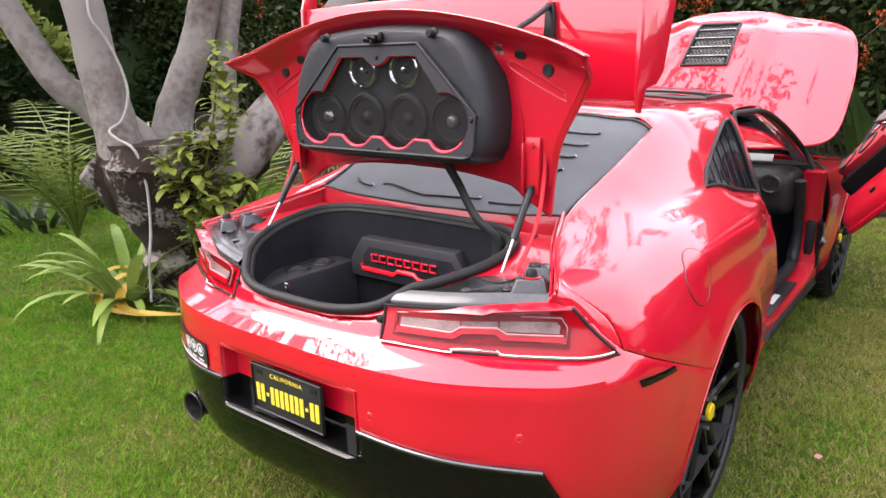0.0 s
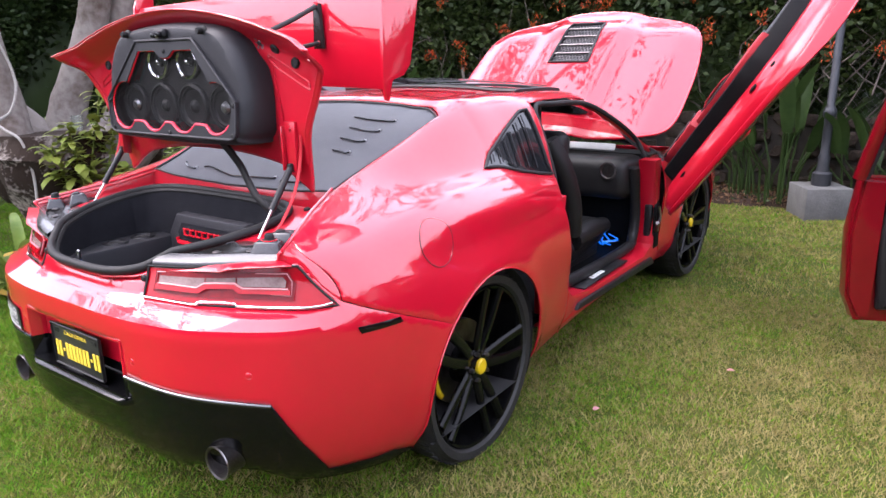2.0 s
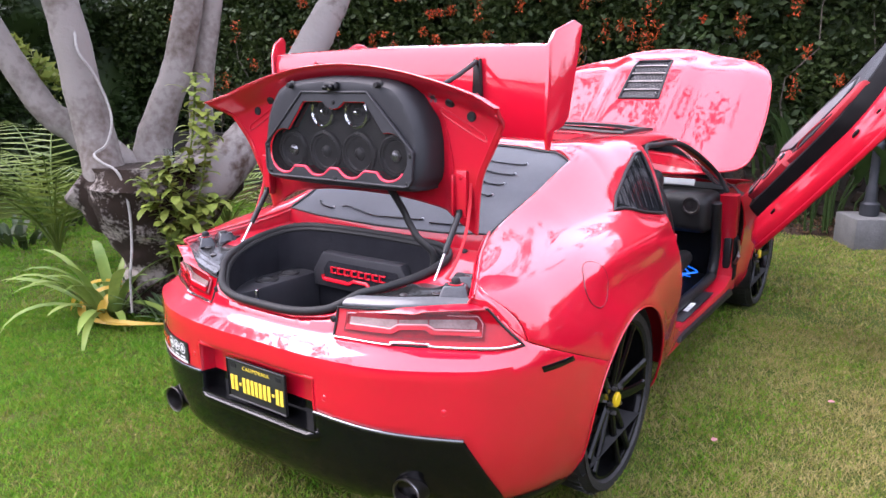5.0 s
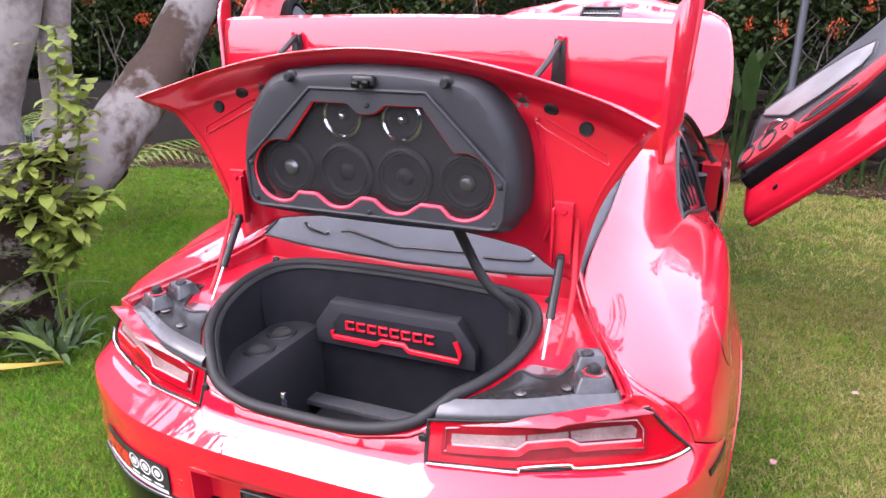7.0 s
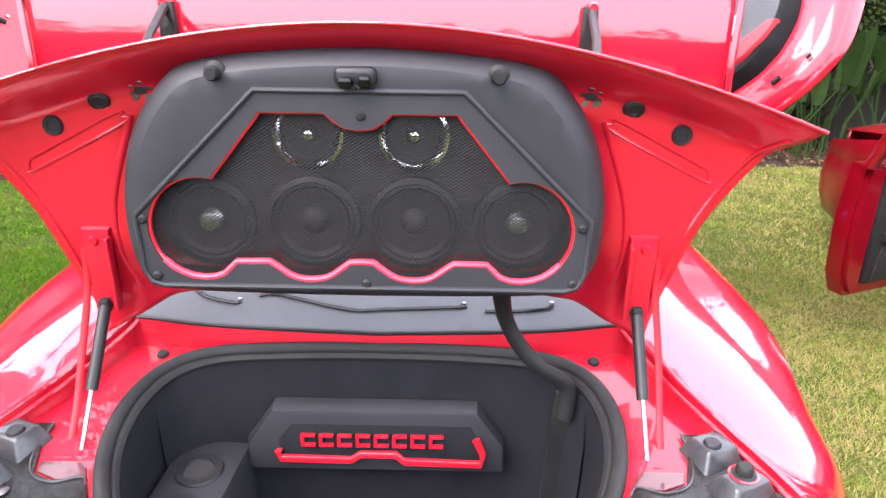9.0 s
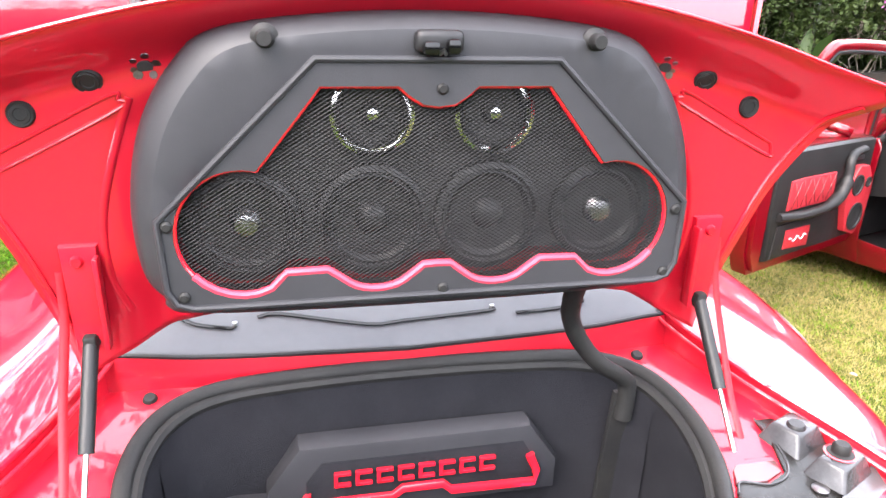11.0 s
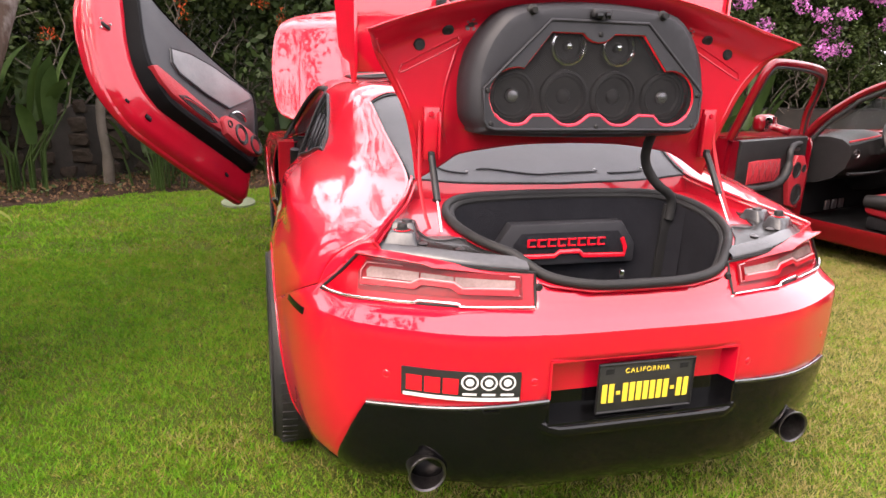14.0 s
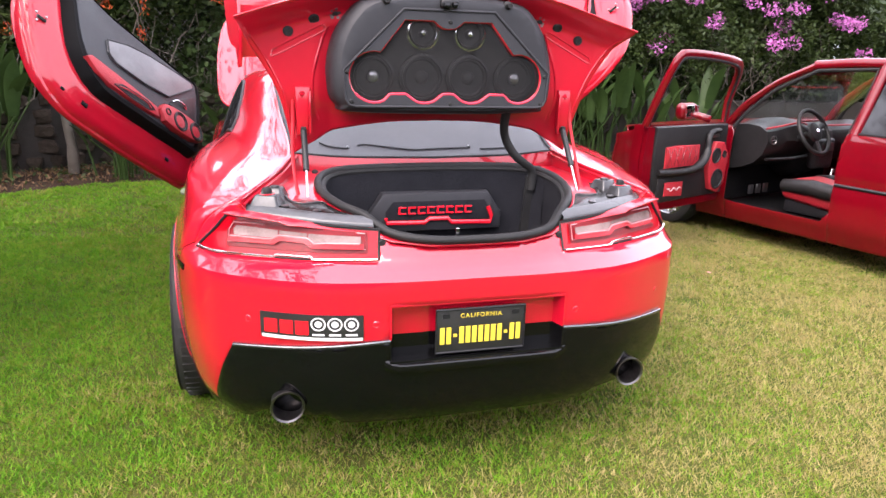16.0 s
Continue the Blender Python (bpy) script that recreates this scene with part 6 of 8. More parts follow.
# raised doors: u back along the sill, w up, n outwards, when shut
def door(sx, hinge, out, lift, roll, top):
    a, bb = radians(out), radians(lift)
    u = Vector((sx * math.sin(a) * math.cos(bb), -math.cos(a) * math.cos(bb), math.sin(bb)))
    w = Vector((-sx * math.sin(a) * math.sin(bb), math.cos(a) * math.sin(bb), math.cos(bb)))
    n = Vector((sx * math.cos(a), math.sin(a), 0))
    ro = radians(roll)
    w, n = w * math.cos(ro) + n * math.sin(ro), n * math.cos(ro) - w * math.sin(ro)
    d = empty("door", label="red coupe door swung up with speaker pods in its lining")
    d.parent = coupe
    mm = Matrix((u, w, n)).transposed().to_4x4()
    mm.translation = hinge
    d.matrix_basis = pose(0, 0, 0, 0, 0, -0.9) @ mm
    O = smooth_line([(-0.08, -0.05), (0.10, -0.08), (0.45, -0.082), (0.80, -0.062), (0.95, -0.045), (1.05, -0.005), (1.165, 0.085), (1.25, 0.26), (1.31, 0.42), (1.335, 0.58), (1.325, 0.72), (1.25, 0.83), (1.08, top + 0.07), (0.85, top + 0.012), (0.15, top + 0.008), (-0.06, top), (-0.10, 0.45), (-0.09, 0.2)], 4, True)
    S1 = smooth_line([(-0.01, 0.125), (0.12, 0.125), (0.42, 0.122), (0.70, 0.122), (0.83, 0.125), (0.90, 0.148), (0.965, 0.185), (1.05, 0.285), (1.095, 0.41), (1.12, 0.54), (1.14, 0.65), (1.14, 0.76), (1.04, top + 0.04), (0.82, top - 0.01), (0.15, top - 0.01), (-0.02, top - 0.02), (-0.05, 0.45), (-0.04, 0.25)], 4, True)
    S2 = smooth_line([(0.03, 0.165), (0.14, 0.165), (0.42, 0.165), (0.70, 0.163), (0.80, 0.172), (0.86, 0.195), (0.915, 0.23), (1.0, 0.31), (1.05, 0.42), (1.08, 0.54), (1.10, 0.64), (1.10, 0.73), (1.02, top + 0.02), (0.80, top - 0.022), (0.15, top - 0.022), (0.01, top - 0.032), (-0.01, 0.45), (0.0, 0.26)], 4, True)
    O, S1, S2 = (np.array([tuple(q)[:2] for q in l]) for l in (O, S1, S2))
    skin = lambda q: 0.135 + 0.05 * np.sin(np.clip(q[:, 1] + 0.05, 0, 0.7) / 0.72 * math.pi) - 0.02 * step01(q[:, 1], 0.5, 0.6)

    def bands(rows):
        """A closed strip through rings of (outline, height)."""
        b = bmesh.new()
        rings = [[b.verts.new((*q, h if isinstance(h, float) else float(h[i]))) for i, q in enumerate(l)] for l, h in rows]
        for r0, r1 in zip(rings, rings[1:]):
            for i in range(len(r0)):
                b.faces.new((r0[i], r0[(i + 1) % len(r0)], r1[(i + 1) % len(r0)], r1[i]))
        bmesh.ops.recalc_face_normals(b, faces=b.faces)
        return b

    b = sheet([tuple(q) for q in O], lambda q: np.stack((q[:, 0], q[:, 1], skin(q)), 1), 0.04, (), (0.6, 0.3, -1))
    solid(part("door_skin", b, M_RED, d, "red outer skin"), 0.01)
    mix2 = lambda a_, b_, t: a_ + (b_ - a_) * t
    shut = [(O, skin(O) - 0.004), (O, 0.122), (mix2(O, S1, 0.03), 0.112), (mix2(O, S1, 0.10), 0.108), (mix2(O, S1, 0.16), 0.078), (mix2(O, S1, 0.34), 0.058), (mix2(O, S1, 0.60), 0.046), (mix2(O, S1, 0.68), 0.034), (mix2(O, S1, 0.97), 0.030), (S1, 0.020)]
    part("door_edge", bands(shut), M_REDSEMI, d, "red door shut face")
    part("door_seal", bands([(mix2(O, S1, 0.95), 0.034), (mix2(S1, S2, 0.06), -0.018), (mix2(S1, S2, 0.30), -0.042), (mix2(S1, S2, 0.75), -0.046), (mix2(S1, S2, 1.05), -0.030)]), M_DEEPBLACK, d, "broad black door seal")
    flat = lambda a_, b_, dd: (a_, b_, dd)
    part("door_card", prism([tuple(q) for q in S2[::2]], flat, 0.0, -0.042, 0.012), M_DKGREY, d, "charcoal leather door lining")
    ins = [(0.86, 0.485), (0.70, 0.555), (0.50, 0.605), (0.25, 0.640), (0.075, 0.655), (0.055, 0.62), (0.31, 0.405), (0.54, 0.370), (0.79, 0.365), (0.845, 0.40)]
    part("door_insert", prism(ins, flat, -0.036, -0.058, 0.010), M_GREYPANEL, d, "silver-grey upper insert")
    part("insert_edge", tube([(*q, -0.055) for q in ins], 0.006, 6, True), M_DKGREY, d)
    part("handle_bezel", prism([(0.03, 0.36), (0.30, 0.355), (0.27, 0.40), (0.10, 0.52), (0.03, 0.56)], flat, -0.036, -0.052, 0.008), M_SATIN, d, "black handle surround")
    arm = [(1.02, 0.262), (0.98, 0.293), (0.78, 0.284), (0.61, 0.272), (0.43, 0.258), (0.40, 0.19), (0.52, 0.176), (0.69, 0.174), (0.85, 0.180), (0.94, 0.208)]
    part("arm_rest", prism(arm, flat, -0.036, -0.070, 0.014), M_REDLEATHER, d, "red leather arm rest")
    part("pull_slot", prism([(0.80, 0.198), (0.745, 0.226), (0.535, 0.240), (0.465, 0.212), (0.51, 0.192), (0.66, 0.186)], flat, -0.066, -0.0725, 0.002), M_WHEELWELL, d, "black pull slot")
    part("pull_handle", tube(smooth_line([(0.50, 0.205, -0.073), (0.55, 0.216, -0.084), (0.70, 0.210, -0.084), (0.77, 0.202, -0.073)], 4), 0.005, 8), M_REDLEATHER, d, "red pull handle")
    part("slot_rim", tube([(0.81, 0.197, -0.071), (0.745, 0.230, -0.071), (0.53, 0.244, -0.071), (0.455, 0.212, -0.071), (0.51, 0.188, -0.071), (0.66, 0.182, -0.071)], 0.004, 6, True), M_DKGREY, d)
    pod = [(0.415, 0.25), (0.38, 0.305), (0.30, 0.328), (0.165, 0.338), (0.01, 0.330), (-0.025, 0.29), (-0.015, 0.217), (0.087, 0.178), (0.265, 0.170), (0.37, 0.185)]
    pd = part("speaker_pod", prism(pod, flat, -0.036, -0.085, 0.012), M_REDLEATHER, d, "red speaker pod")
    for (pu, pw, pr) in ((0.225, 0.250, 0.068), (0.062, 0.255, 0.066), (0.350, 0.258, 0.024)):
        m2 = Matrix.Translation((pu, pw, -0.085)) @ pose(0, 0, 0, 180, 0, 0)
        part("speaker", lathe([(pr, -0.004), (pr, 0.006), (pr * 0.90, 0.008), (pr * 0.84, 0.001), (pr * 0.72, 0.004), (pr * 0.35, -0.012), (pr * 0.30, -0.006), (0, -0.002)], 28, m2), M_CONE, pd, "black speaker")
    part("door_handle", tube(smooth_line([(0.13, 0.405, -0.052), (0.17, 0.415, -0.068), (0.24, 0.410, -0.068), (0.27, 0.390, -0.052)], 4), 0.008, 8), M_CHROME, d, "chrome door handle")
    for u0, w0, sz in ((0.197, 0.013, 0.014), (0.904, 0.038, 0.018), (1.062, 0.050, 0.011)):
        pl = part("rubber_plug", box(sz * 2.4, sz * 1.5, 0.010, (0, 0, 0), 0.004), M_DEEPBLACK, d)
        pl.matrix_basis = pose(u0, w0, 0.045, -4, 0, 12)
        if sz > 0.015:
            part("plug_lip", box(sz * 1.5, sz * 0.7, 0.004, (0, 0, -0.006), 0.0015), M_RUBBER, pl)
    lk = part("door_lock", box(0.060, 0.018, 0.012, (1.235, 0.40, 0.044), 0.004), M_WHEELWELL, d, "black door lock slot")
    for du, dw in ((-0.03, 0.03), (0.035, 0.02), (0.03, -0.03)):
        part("lock_screw", lathe([(0, -0.004), (0.006, -0.003), (0.007, 0.004)], 10, pose(1.235 + du, 0.40 + dw, 0.042)), M_STEEL, lk)
    mr = part("door_mirror", box(0.12, 0.09, 0.17, (0.10, 0.62, 0.16), 0.035, None, None, 3), M_RED, d, "red door mirror")
    part("mirror_glass", box(0.004, 0.07, 0.13, (0.164, 0.62, 0.16), 0.002), M_MIRROR, mr)
    return d


door(1, Vector((0.985, 2.85, 0.776)), 47.8, 41.6, 44, 0.69)
door(-1, Vector((-1.137, 2.917, 0.628)), 36.84, 32.07, 21.5, 0.70)
for sx in (-1, 1):
    part("hinge_mount", box(0.05, 0.10, 0.22, (sx * 0.86, 3.20, 0.50), 0.01), M_SATIN, coupe, "black door hinge")
    part("hinge_arm", tube([(sx * 0.88, 3.2, 0.42), (sx * 0.92, 3.15, 0.46), (sx * 0.95, 3.08, 0.52)], 0.012, 8), M_DARKSTEEL, coupe)

# cabin
def cabin_side(sx):
    jam = [(1.86, 0.90), (1.83, 0.70), (1.86, 0.50), (1.95, 0.37), (2.2, 0.335), (3.0, 0.32), (3.14, 0.36), (3.18, 0.55), (3.14, 0.80), (3.10, 0.90), (3.22, 0.90), (3.25, 0.25), (1.75, 0.25), (1.74, 0.90)]
    part("door_jamb", prism(jam, yz, sx * 0.80, sx * 0.905, 0.01), M_REDIN, coupe)
    sl = part("sill_plate", box(0.085, 0.62, 0.008, (sx * 0.845, 2.45, 0.345), 0.003), M_SATIN, coupe, "black sill plate")
    for k in range(5):
        part("sill_bar", box(0.028, 0.026, 0.003, (sx * 0.848, 2.33 + k * 0.034, 0.351)), M_WHITE, sl, smooth=False)
    tq = [(1.90, 0.56), (1.97, 0.42), (2.2, 0.375), (2.95, 0.362), (3.06, 0.41), (3.09, 0.56), (3.06, 0.72), (3.03, 0.86)]
    part("door_trim", tube(smooth_line([(sx * 0.800, y, z) for y, z in tq], 5), 0.032, 10), M_SATIN, coupe, "broad black trim round the door opening")
    # solid black slab paints the shade in the gap between jamb and wing
    hg = part("hinge_gap_shade", prism([(3.155, 0.33), (3.15, 0.60), (3.20, 0.64), (3.235, 0.60), (3.235, 0.33)], yz, sx * 0.895, sx * 0.912, 0.006), M_DEEPBLACK, coupe, "black slab painted as the shaded gap at the door hinge")
    part("hinge_arm", tube(smooth_line([(sx * 0.918, 3.185, 0.60), (sx * 0.925, 3.20, 0.53), (sx * 0.918, 3.175, 0.46)], 4), 0.009, 8), M_STEEL, hg)
    part("bolt", lathe([(0, 0.012), (0.012, 0.010), (0.015, 0)], 12, pose(sx * 0.912, 3.19, 0.45, 0, 90 * sx, 0)), M_STEEL, hg)
    q = [(0.857, 3.05, 0.93), (0.79, 3.02, 1.05), (0.735, 2.76, 1.19), (0.69, 2.5, 1.280), (0.695, 2.1, 1.304), (0.70, 1.91, 1.300), (0.765, 1.87, 1.17), (0.84, 1.84, 1.0), (0.875, 1.81, 0.86), (0.89, 1.83, 0.6)]
    part("door_seal", tube(smooth_line([(sx * x, y, z) for x, y, z in q], 5), 0.014, 8), M_RUBBER, coupe, "black door seal")


cabin_side(1)
cabin_side(-1)
part("cabin_floor", box(1.66, 1.9, 0.04, (0, 2.45, 0.30), 0.01), M_DEEPBLACK, coupe, "black cabin carpet")
part("bulkhead", box(1.5, 0.06, 0.62, (0, 1.52, 0.66), 0.02), M_CARPET, coupe)
part("parcel_shelf", box(1.2, 0.9, 0.03, (0, 1.1, 0.99), 0.01), M_CARPET, coupe)
part("firewall", box(1.62, 0.05, 0.62, (0, 3.28, 0.60), 0.02), M_DEEPBLACK, coupe)
dash = part("dashboard", box(1.56, 0.34, 0.26, (0, 3.14, 0.78), 0.07, None, None, 4), M_BLKLEATHER, coupe, "black dashboard")
part("dash_hood", box(0.42, 0.22, 0.10, (-0.37, 2.86, 0.93), 0.04), M_BLKLEATHER, dash)
for x0 in (-0.66, 0.66):
    part("air_vent", lathe([(0.055, 0), (0.058, 0.012), (0.048, 0.014), (0.042, 0.004), (0, 0.002)], 28, pose(x0, 2.965, 0.84, 90, 0, 0)), M_DARKSTEEL, dash, "round air vent")
part("console", box(0.22, 0.9, 0.22, (0, 2.5, 0.42), 0.04), M_SATIN, coupe, "black centre console")
part("steering_wheel", tube([(-0.37 + 0.18 * math.cos(i * math.pi / 16), 2.66 + 0.07 * math.sin(i * math.pi / 16), 0.83 + 0.165 * math.sin(i * math.pi / 16)) for i in range(32)], 0.016, 10, True), M_BLKLEATHER, coupe, "black steering wheel")
part("steering_hub", box(0.16, 0.06, 0.10, (-0.37, 2.68, 0.83), 0.03), M_SATIN, coupe)


def seat(parent, x, y, z, m_side, m_mid, rz=0.0, k=1.0):
    s_ = empty("seat", label="black leather bucket seat")
    s_.parent = parent
    s_.matrix_basis = pose(x, y, z, 0, 0, rz)
    part("cushion", box(0.50 * k, 0.52, 0.16, (0, 0, 0.12), 0.06, None, pose(0, 0, 0, 6), 4), m_mid, s_)
    for sx in (-1, 1):
        part("bolster", tube([(sx * 0.23 * k, 0.24, 0.17), (sx * 0.245 * k, 0.0, 0.19), (sx * 0.235 * k, -0.22, 0.17)], [0.05, 0.065, 0.06], 12), m_side, s_)
        part("bolster", tube(smooth_line([(sx * 0.235 * k, -0.24, 0.22), (sx * 0.25 * k, -0.29, 0.42), (sx * 0.22 * k, -0.36, 0.62), (sx * 0.16 * k, -0.41, 0.76)], 4), 0.06, 12), m_side, s_)
    part("backrest", box(0.44 * k, 0.13, 0.64, (0, 0, 0), 0.06, None, None, 4), m_mid, s_).matrix_basis = pose(0, -0.335, 0.49, -13, 0, 0)
    part("headrest", box(0.26 * k, 0.10, 0.17, (0, -0.45, 0.90), 0.045, None, None, 4), m_side, s_)
    part("headrest_post", tube([(0, -0.42, 0.76), (0, -0.44, 0.86)], 0.04, 8), m_side, s_)
    part("seat_base", box(0.42 * k, 0.46, 0.10, (0, 0, 0.01), 0.02), M_SATIN, s_)
    return s_


seat(coupe, 0.42, 2.70, 0.33, M_BLKLEATHER, M_BLKLEATHER)
seat(coupe, -0.42, 2.55, 0.32, M_BLKLEATHER, M_BLKLEATHER)
part("rear_bench", box(1.2, 0.45, 0.25, (0, 1.72, 0.50), 0.06), M_BLKLEATHER, coupe, "black rear bench")
part("roof_lining", sheet([(0.54, 1.70), (1.66, 1.70), (1.66, 2.58), (0.54, 2.58)], lambda p: upper(p) - np.array((0, 0, 0.03)), 0.08), M_CARPET, coupe, "dark roof lining")
sv = part("sunshade", box(0.40, 0.012, 0.045, (0.42, 3.16, 0.960), 0.004, None, pose(0, 0, 0, -25, 0, 0)), M_SCREEN, coupe, "pale folded sunshade on the dashboard")
led = empty("footwell_light", label="crumpled blue light strip in the footwell")
led.parent = coupe
rl = random.Random(8)
for k in range(9):
    x0, y0 = 0.52 + 0.16 * rl.random(), 2.93 + 0.20 * rl.random()
    pts = [(x0, y0, 0.345)] + [(x0 + rl.uniform(-0.05, 0.05), y0 + rl.uniform(-0.05, 0.05), 0.35 + 0.018 * i) for i in range(1, 4)]
    part("led", tube(smooth_line(pts, 4), 0.008, 6, False, None, 0, 0.5), M_GLOW, led)
for sx in (-1, 1):
    part("mud_flap", box(0.03, 0.012, 0.16, (sx * 0.93, 4.335, 0.30), 0.004), M_RUBBER, coupe, "black mud flap")


# ---- the big tree, in a frame of its own: r across, o away, z up ----
T0, TR, TN = Vector((-2.8, 1.45, 0)), Vector((0.525, 0.851, 0)), Vector((-0.851, 0.525, 0))


def tp(r, z, o=0.0):
    return T0 + TR * r + TN * o + Vector((0, 0, z))


def limb(name, pts, rad, material, parent, sides=18, rough=0.18, label="", n=7):
    line = smooth_line([tuple(tp(*q)) for q in pts], n)
    rr = np.interp(np.linspace(0, 1, len(line)), np.linspace(0, 1, len(rad)), rad)
    return part(name, tube(line, list(rr), sides, False, None, rough), material, parent, label)


tree = empty("tree", label="old multi-stemmed tree with pale grey bark", category="tree")
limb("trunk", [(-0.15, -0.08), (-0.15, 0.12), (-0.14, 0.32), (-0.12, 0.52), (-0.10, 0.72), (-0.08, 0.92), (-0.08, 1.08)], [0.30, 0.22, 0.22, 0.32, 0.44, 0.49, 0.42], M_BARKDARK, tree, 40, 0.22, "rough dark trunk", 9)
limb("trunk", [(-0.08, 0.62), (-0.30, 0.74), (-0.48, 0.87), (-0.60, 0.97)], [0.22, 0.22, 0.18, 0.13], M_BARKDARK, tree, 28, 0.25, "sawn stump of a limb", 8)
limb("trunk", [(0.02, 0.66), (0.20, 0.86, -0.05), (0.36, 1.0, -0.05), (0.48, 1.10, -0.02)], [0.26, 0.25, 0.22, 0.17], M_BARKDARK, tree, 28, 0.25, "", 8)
limb("limb", [(-0.15, 0.85, 0.1), (-0.52, 1.28, 0.2), (-0.72, 1.44, 0.2), (-0.85, 1.68, 0.2), (-0.97, 1.96, 0.2), (-1.25, 2.7, 0.2), (-1.5, 3.6, 0.3)], [0.17, 0.12, 0.10, 0.095, 0.09, 0.075, 0.05], M_BARK, tree, 20, 0.10)
limb("limb", [(-0.25, 0.66, 0.02), (-0.38, 0.95, -0.08), (-0.43, 1.25), (-0.47, 1.55), (-0.51, 1.98), (-0.60, 2.7), (-0.65, 3.8)], [0.15, 0.145, 0.135, 0.125, 0.12, 0.10, 0.06], M_BARK, tree, 20, 0.08)
limb("limb", [(-0.10, 0.95, 0.15), (-0.05, 1.22, 0.2), (0.04, 1.45, 0.2), (0.14, 1.68, 0.2), (0.24, 2.0, 0.2), (0.42, 2.8, 0.2), (0.5, 3.8, 0.2)], [0.17, 0.13, 0.115, 0.11, 0.105, 0.085, 0.05], M_BARK, tree, 20, 0.08)
limb("limb", [(0.22, 0.98, 0.2), (0.30, 1.2, 0.3), (0.32, 1.5, 0.3), (0.37, 1.8, 0.3), (0.43, 2.05, 0.3), (0.6, 2.9, 0.3), (0.7, 3.8, 0.4)], [0.15, 0.10, 0.09, 0.085, 0.08, 0.07, 0.04], M_BARK, tree, 18, 0.08)
lean = smooth_line([(-2.60, 1.42, 0.80), (-2.44, 1.70, 1.03), (-2.39, 2.03, 1.30), (-2.36, 2.33, 1.60), (-2.29, 2.60, 2.0), (-2.15, 2.9, 2.6), (-2.0, 3.2, 3.5)], 7)
part("limb", tube(lean, list(np.interp(np.linspace(0, 1, len(lean)), [0, 0.2, 0.6, 1], [0.23, 0.165, 0.14, 0.07])), 20, False, None, 0.12), M_BARKPATCH, tree, "pale leaning limb")
part("limb", tube(smooth_line([(-2.05, 3.1, 3.2), (-1.7, 3.7, 3.8), (-1.2, 4.3, 4.3), (-0.6, 4.7, 4.6)], 6), 0.035, 10), M_BARK, tree)


def ball(n, c, rad, hollow=0.35):
    d = rg.normal(size=(n, 3))
    d /= np.linalg.norm(d, axis=1)[:, None]
    return np.array(c) + d * np.array(rad) * (hollow + (1 - hollow) * rg.random((n, 1)) ** 0.6)


def crown(n):
    out = []
    tips = [tp(-1.5, 3.6, 0.3), tp(-0.65, 3.9), tp(0.5, 3.9, 0.2), tp(0.8, 3.9, 0.4), Vector((-2.0, 3.2, 3.6)), tp(-1.1, 4.3, 1.2), tp(0.2, 4.6, -0.4), tp(-0.4, 4.3, 1.0), Vector((-3.3, 4.7, 4.3)), Vector((-2.4, 5.3, 4.7)), Vector((-0.6, 4.7, 4.6)), Vector((-3.7, -0.7, 4.0)), Vector((-4.5, 0.3, 4.2))]
    for q in tips:
        for _ in range(22):
            c = Vector(q) + Vector(rg.normal(size=3) * (0.75, 0.75, 0.45))
            out.append(ball(n // (len(tips) * 22), c, (0.27, 0.27, 0.16), 0.1))
    return np.vstack(out)


leaves(16000, crown, (0.06, 0.13), M_LEAFMID, "crown", ratio=0.42, parent=tree)
leaves(420, lambda n: np.vstack([ball(n // 6, tp(-1.05 + 0.07 * k, 1.95 - 0.06 * k, 0.35), (0.16, 0.16, 0.14)) for k in range(6)]), (0.05, 0.11), M_LEAFLIGHT, "low_sprig", parent=tree)
rope_pts = [(-0.47, 2.0, -0.10), (-0.46, 1.86, -0.16), (-0.39, 1.73, -0.14), (-0.33, 1.55, -0.12), (-0.31, 1.39, -0.16), (-0.36, 1.24, -0.20), (-0.44, 1.18, -0.24), (-0.40, 1.13, -0.3), (-0.30, 1.06, -0.40), (-0.26, 0.84, -0.42), (-0.27, 0.56, -0.45), (-0.30, 0.36, -0.5), (-0.32, 0.1, -0.5)]
tagged(part("rope", tube(smooth_line([tuple(tp(*q)) for q in rope_pts], 6), 0.009, 7), M_ROPE), "grey rope wound round the tree limb", "rope")
tagged(part("cup", lathe([(0.028, 0), (0.030, 0.002), (0.040, 0.10), (0.0385, 0.10), (0.0285, 0.006), (0, 0.006)], 24, Matrix.Translation(tp(0.04, 1.10, -0.30))), M_CLEARGLASS), "clear plastic cup resting in the tree fork", "cup")


def ribbon(base, direction, length, width, rise, droop, fold=0.25, n=9, bm=None):
    """A strap leaf: rises from its base, bends over and narrows to a point."""
    b = bm or bmesh.new()
    d = Vector(direction).normalized()
    s = d.cross(Vector((0, 0, 1))).normalized()
    rows = []
    p = Vector(base)
    ang = rise
    for i in range(n + 1):
        t = i / n
        w = width * 0.5 * (0.55 + 0.9 * t if t < 0.35 else (0.865 if t < 0.6 else 0.865 * (1 - ((t - 0.6) / 0.4) ** 1.8))) + 0.0006
        f = d * math.cos(ang) + Vector((0, 0, 1)) * math.sin(ang)
        nn = s.cross(f)
        rows.append((b.verts.new(p - s * w - nn * w * fold * -1), b.verts.new(p), b.verts.new(p + s * w + nn * w * fold)))
        p = p + f * (length / n)
        ang -= droop / n * (0.5 + 1.2 * t)
    for r0, r1 in zip(rows, rows[1:]):
        b.faces.new((r0[0], r0[1], r1[1], r1[0]))
        b.faces.new((r0[1], r0[2], r1[2], r1[1]))
    return b


rr = random.Random(11)


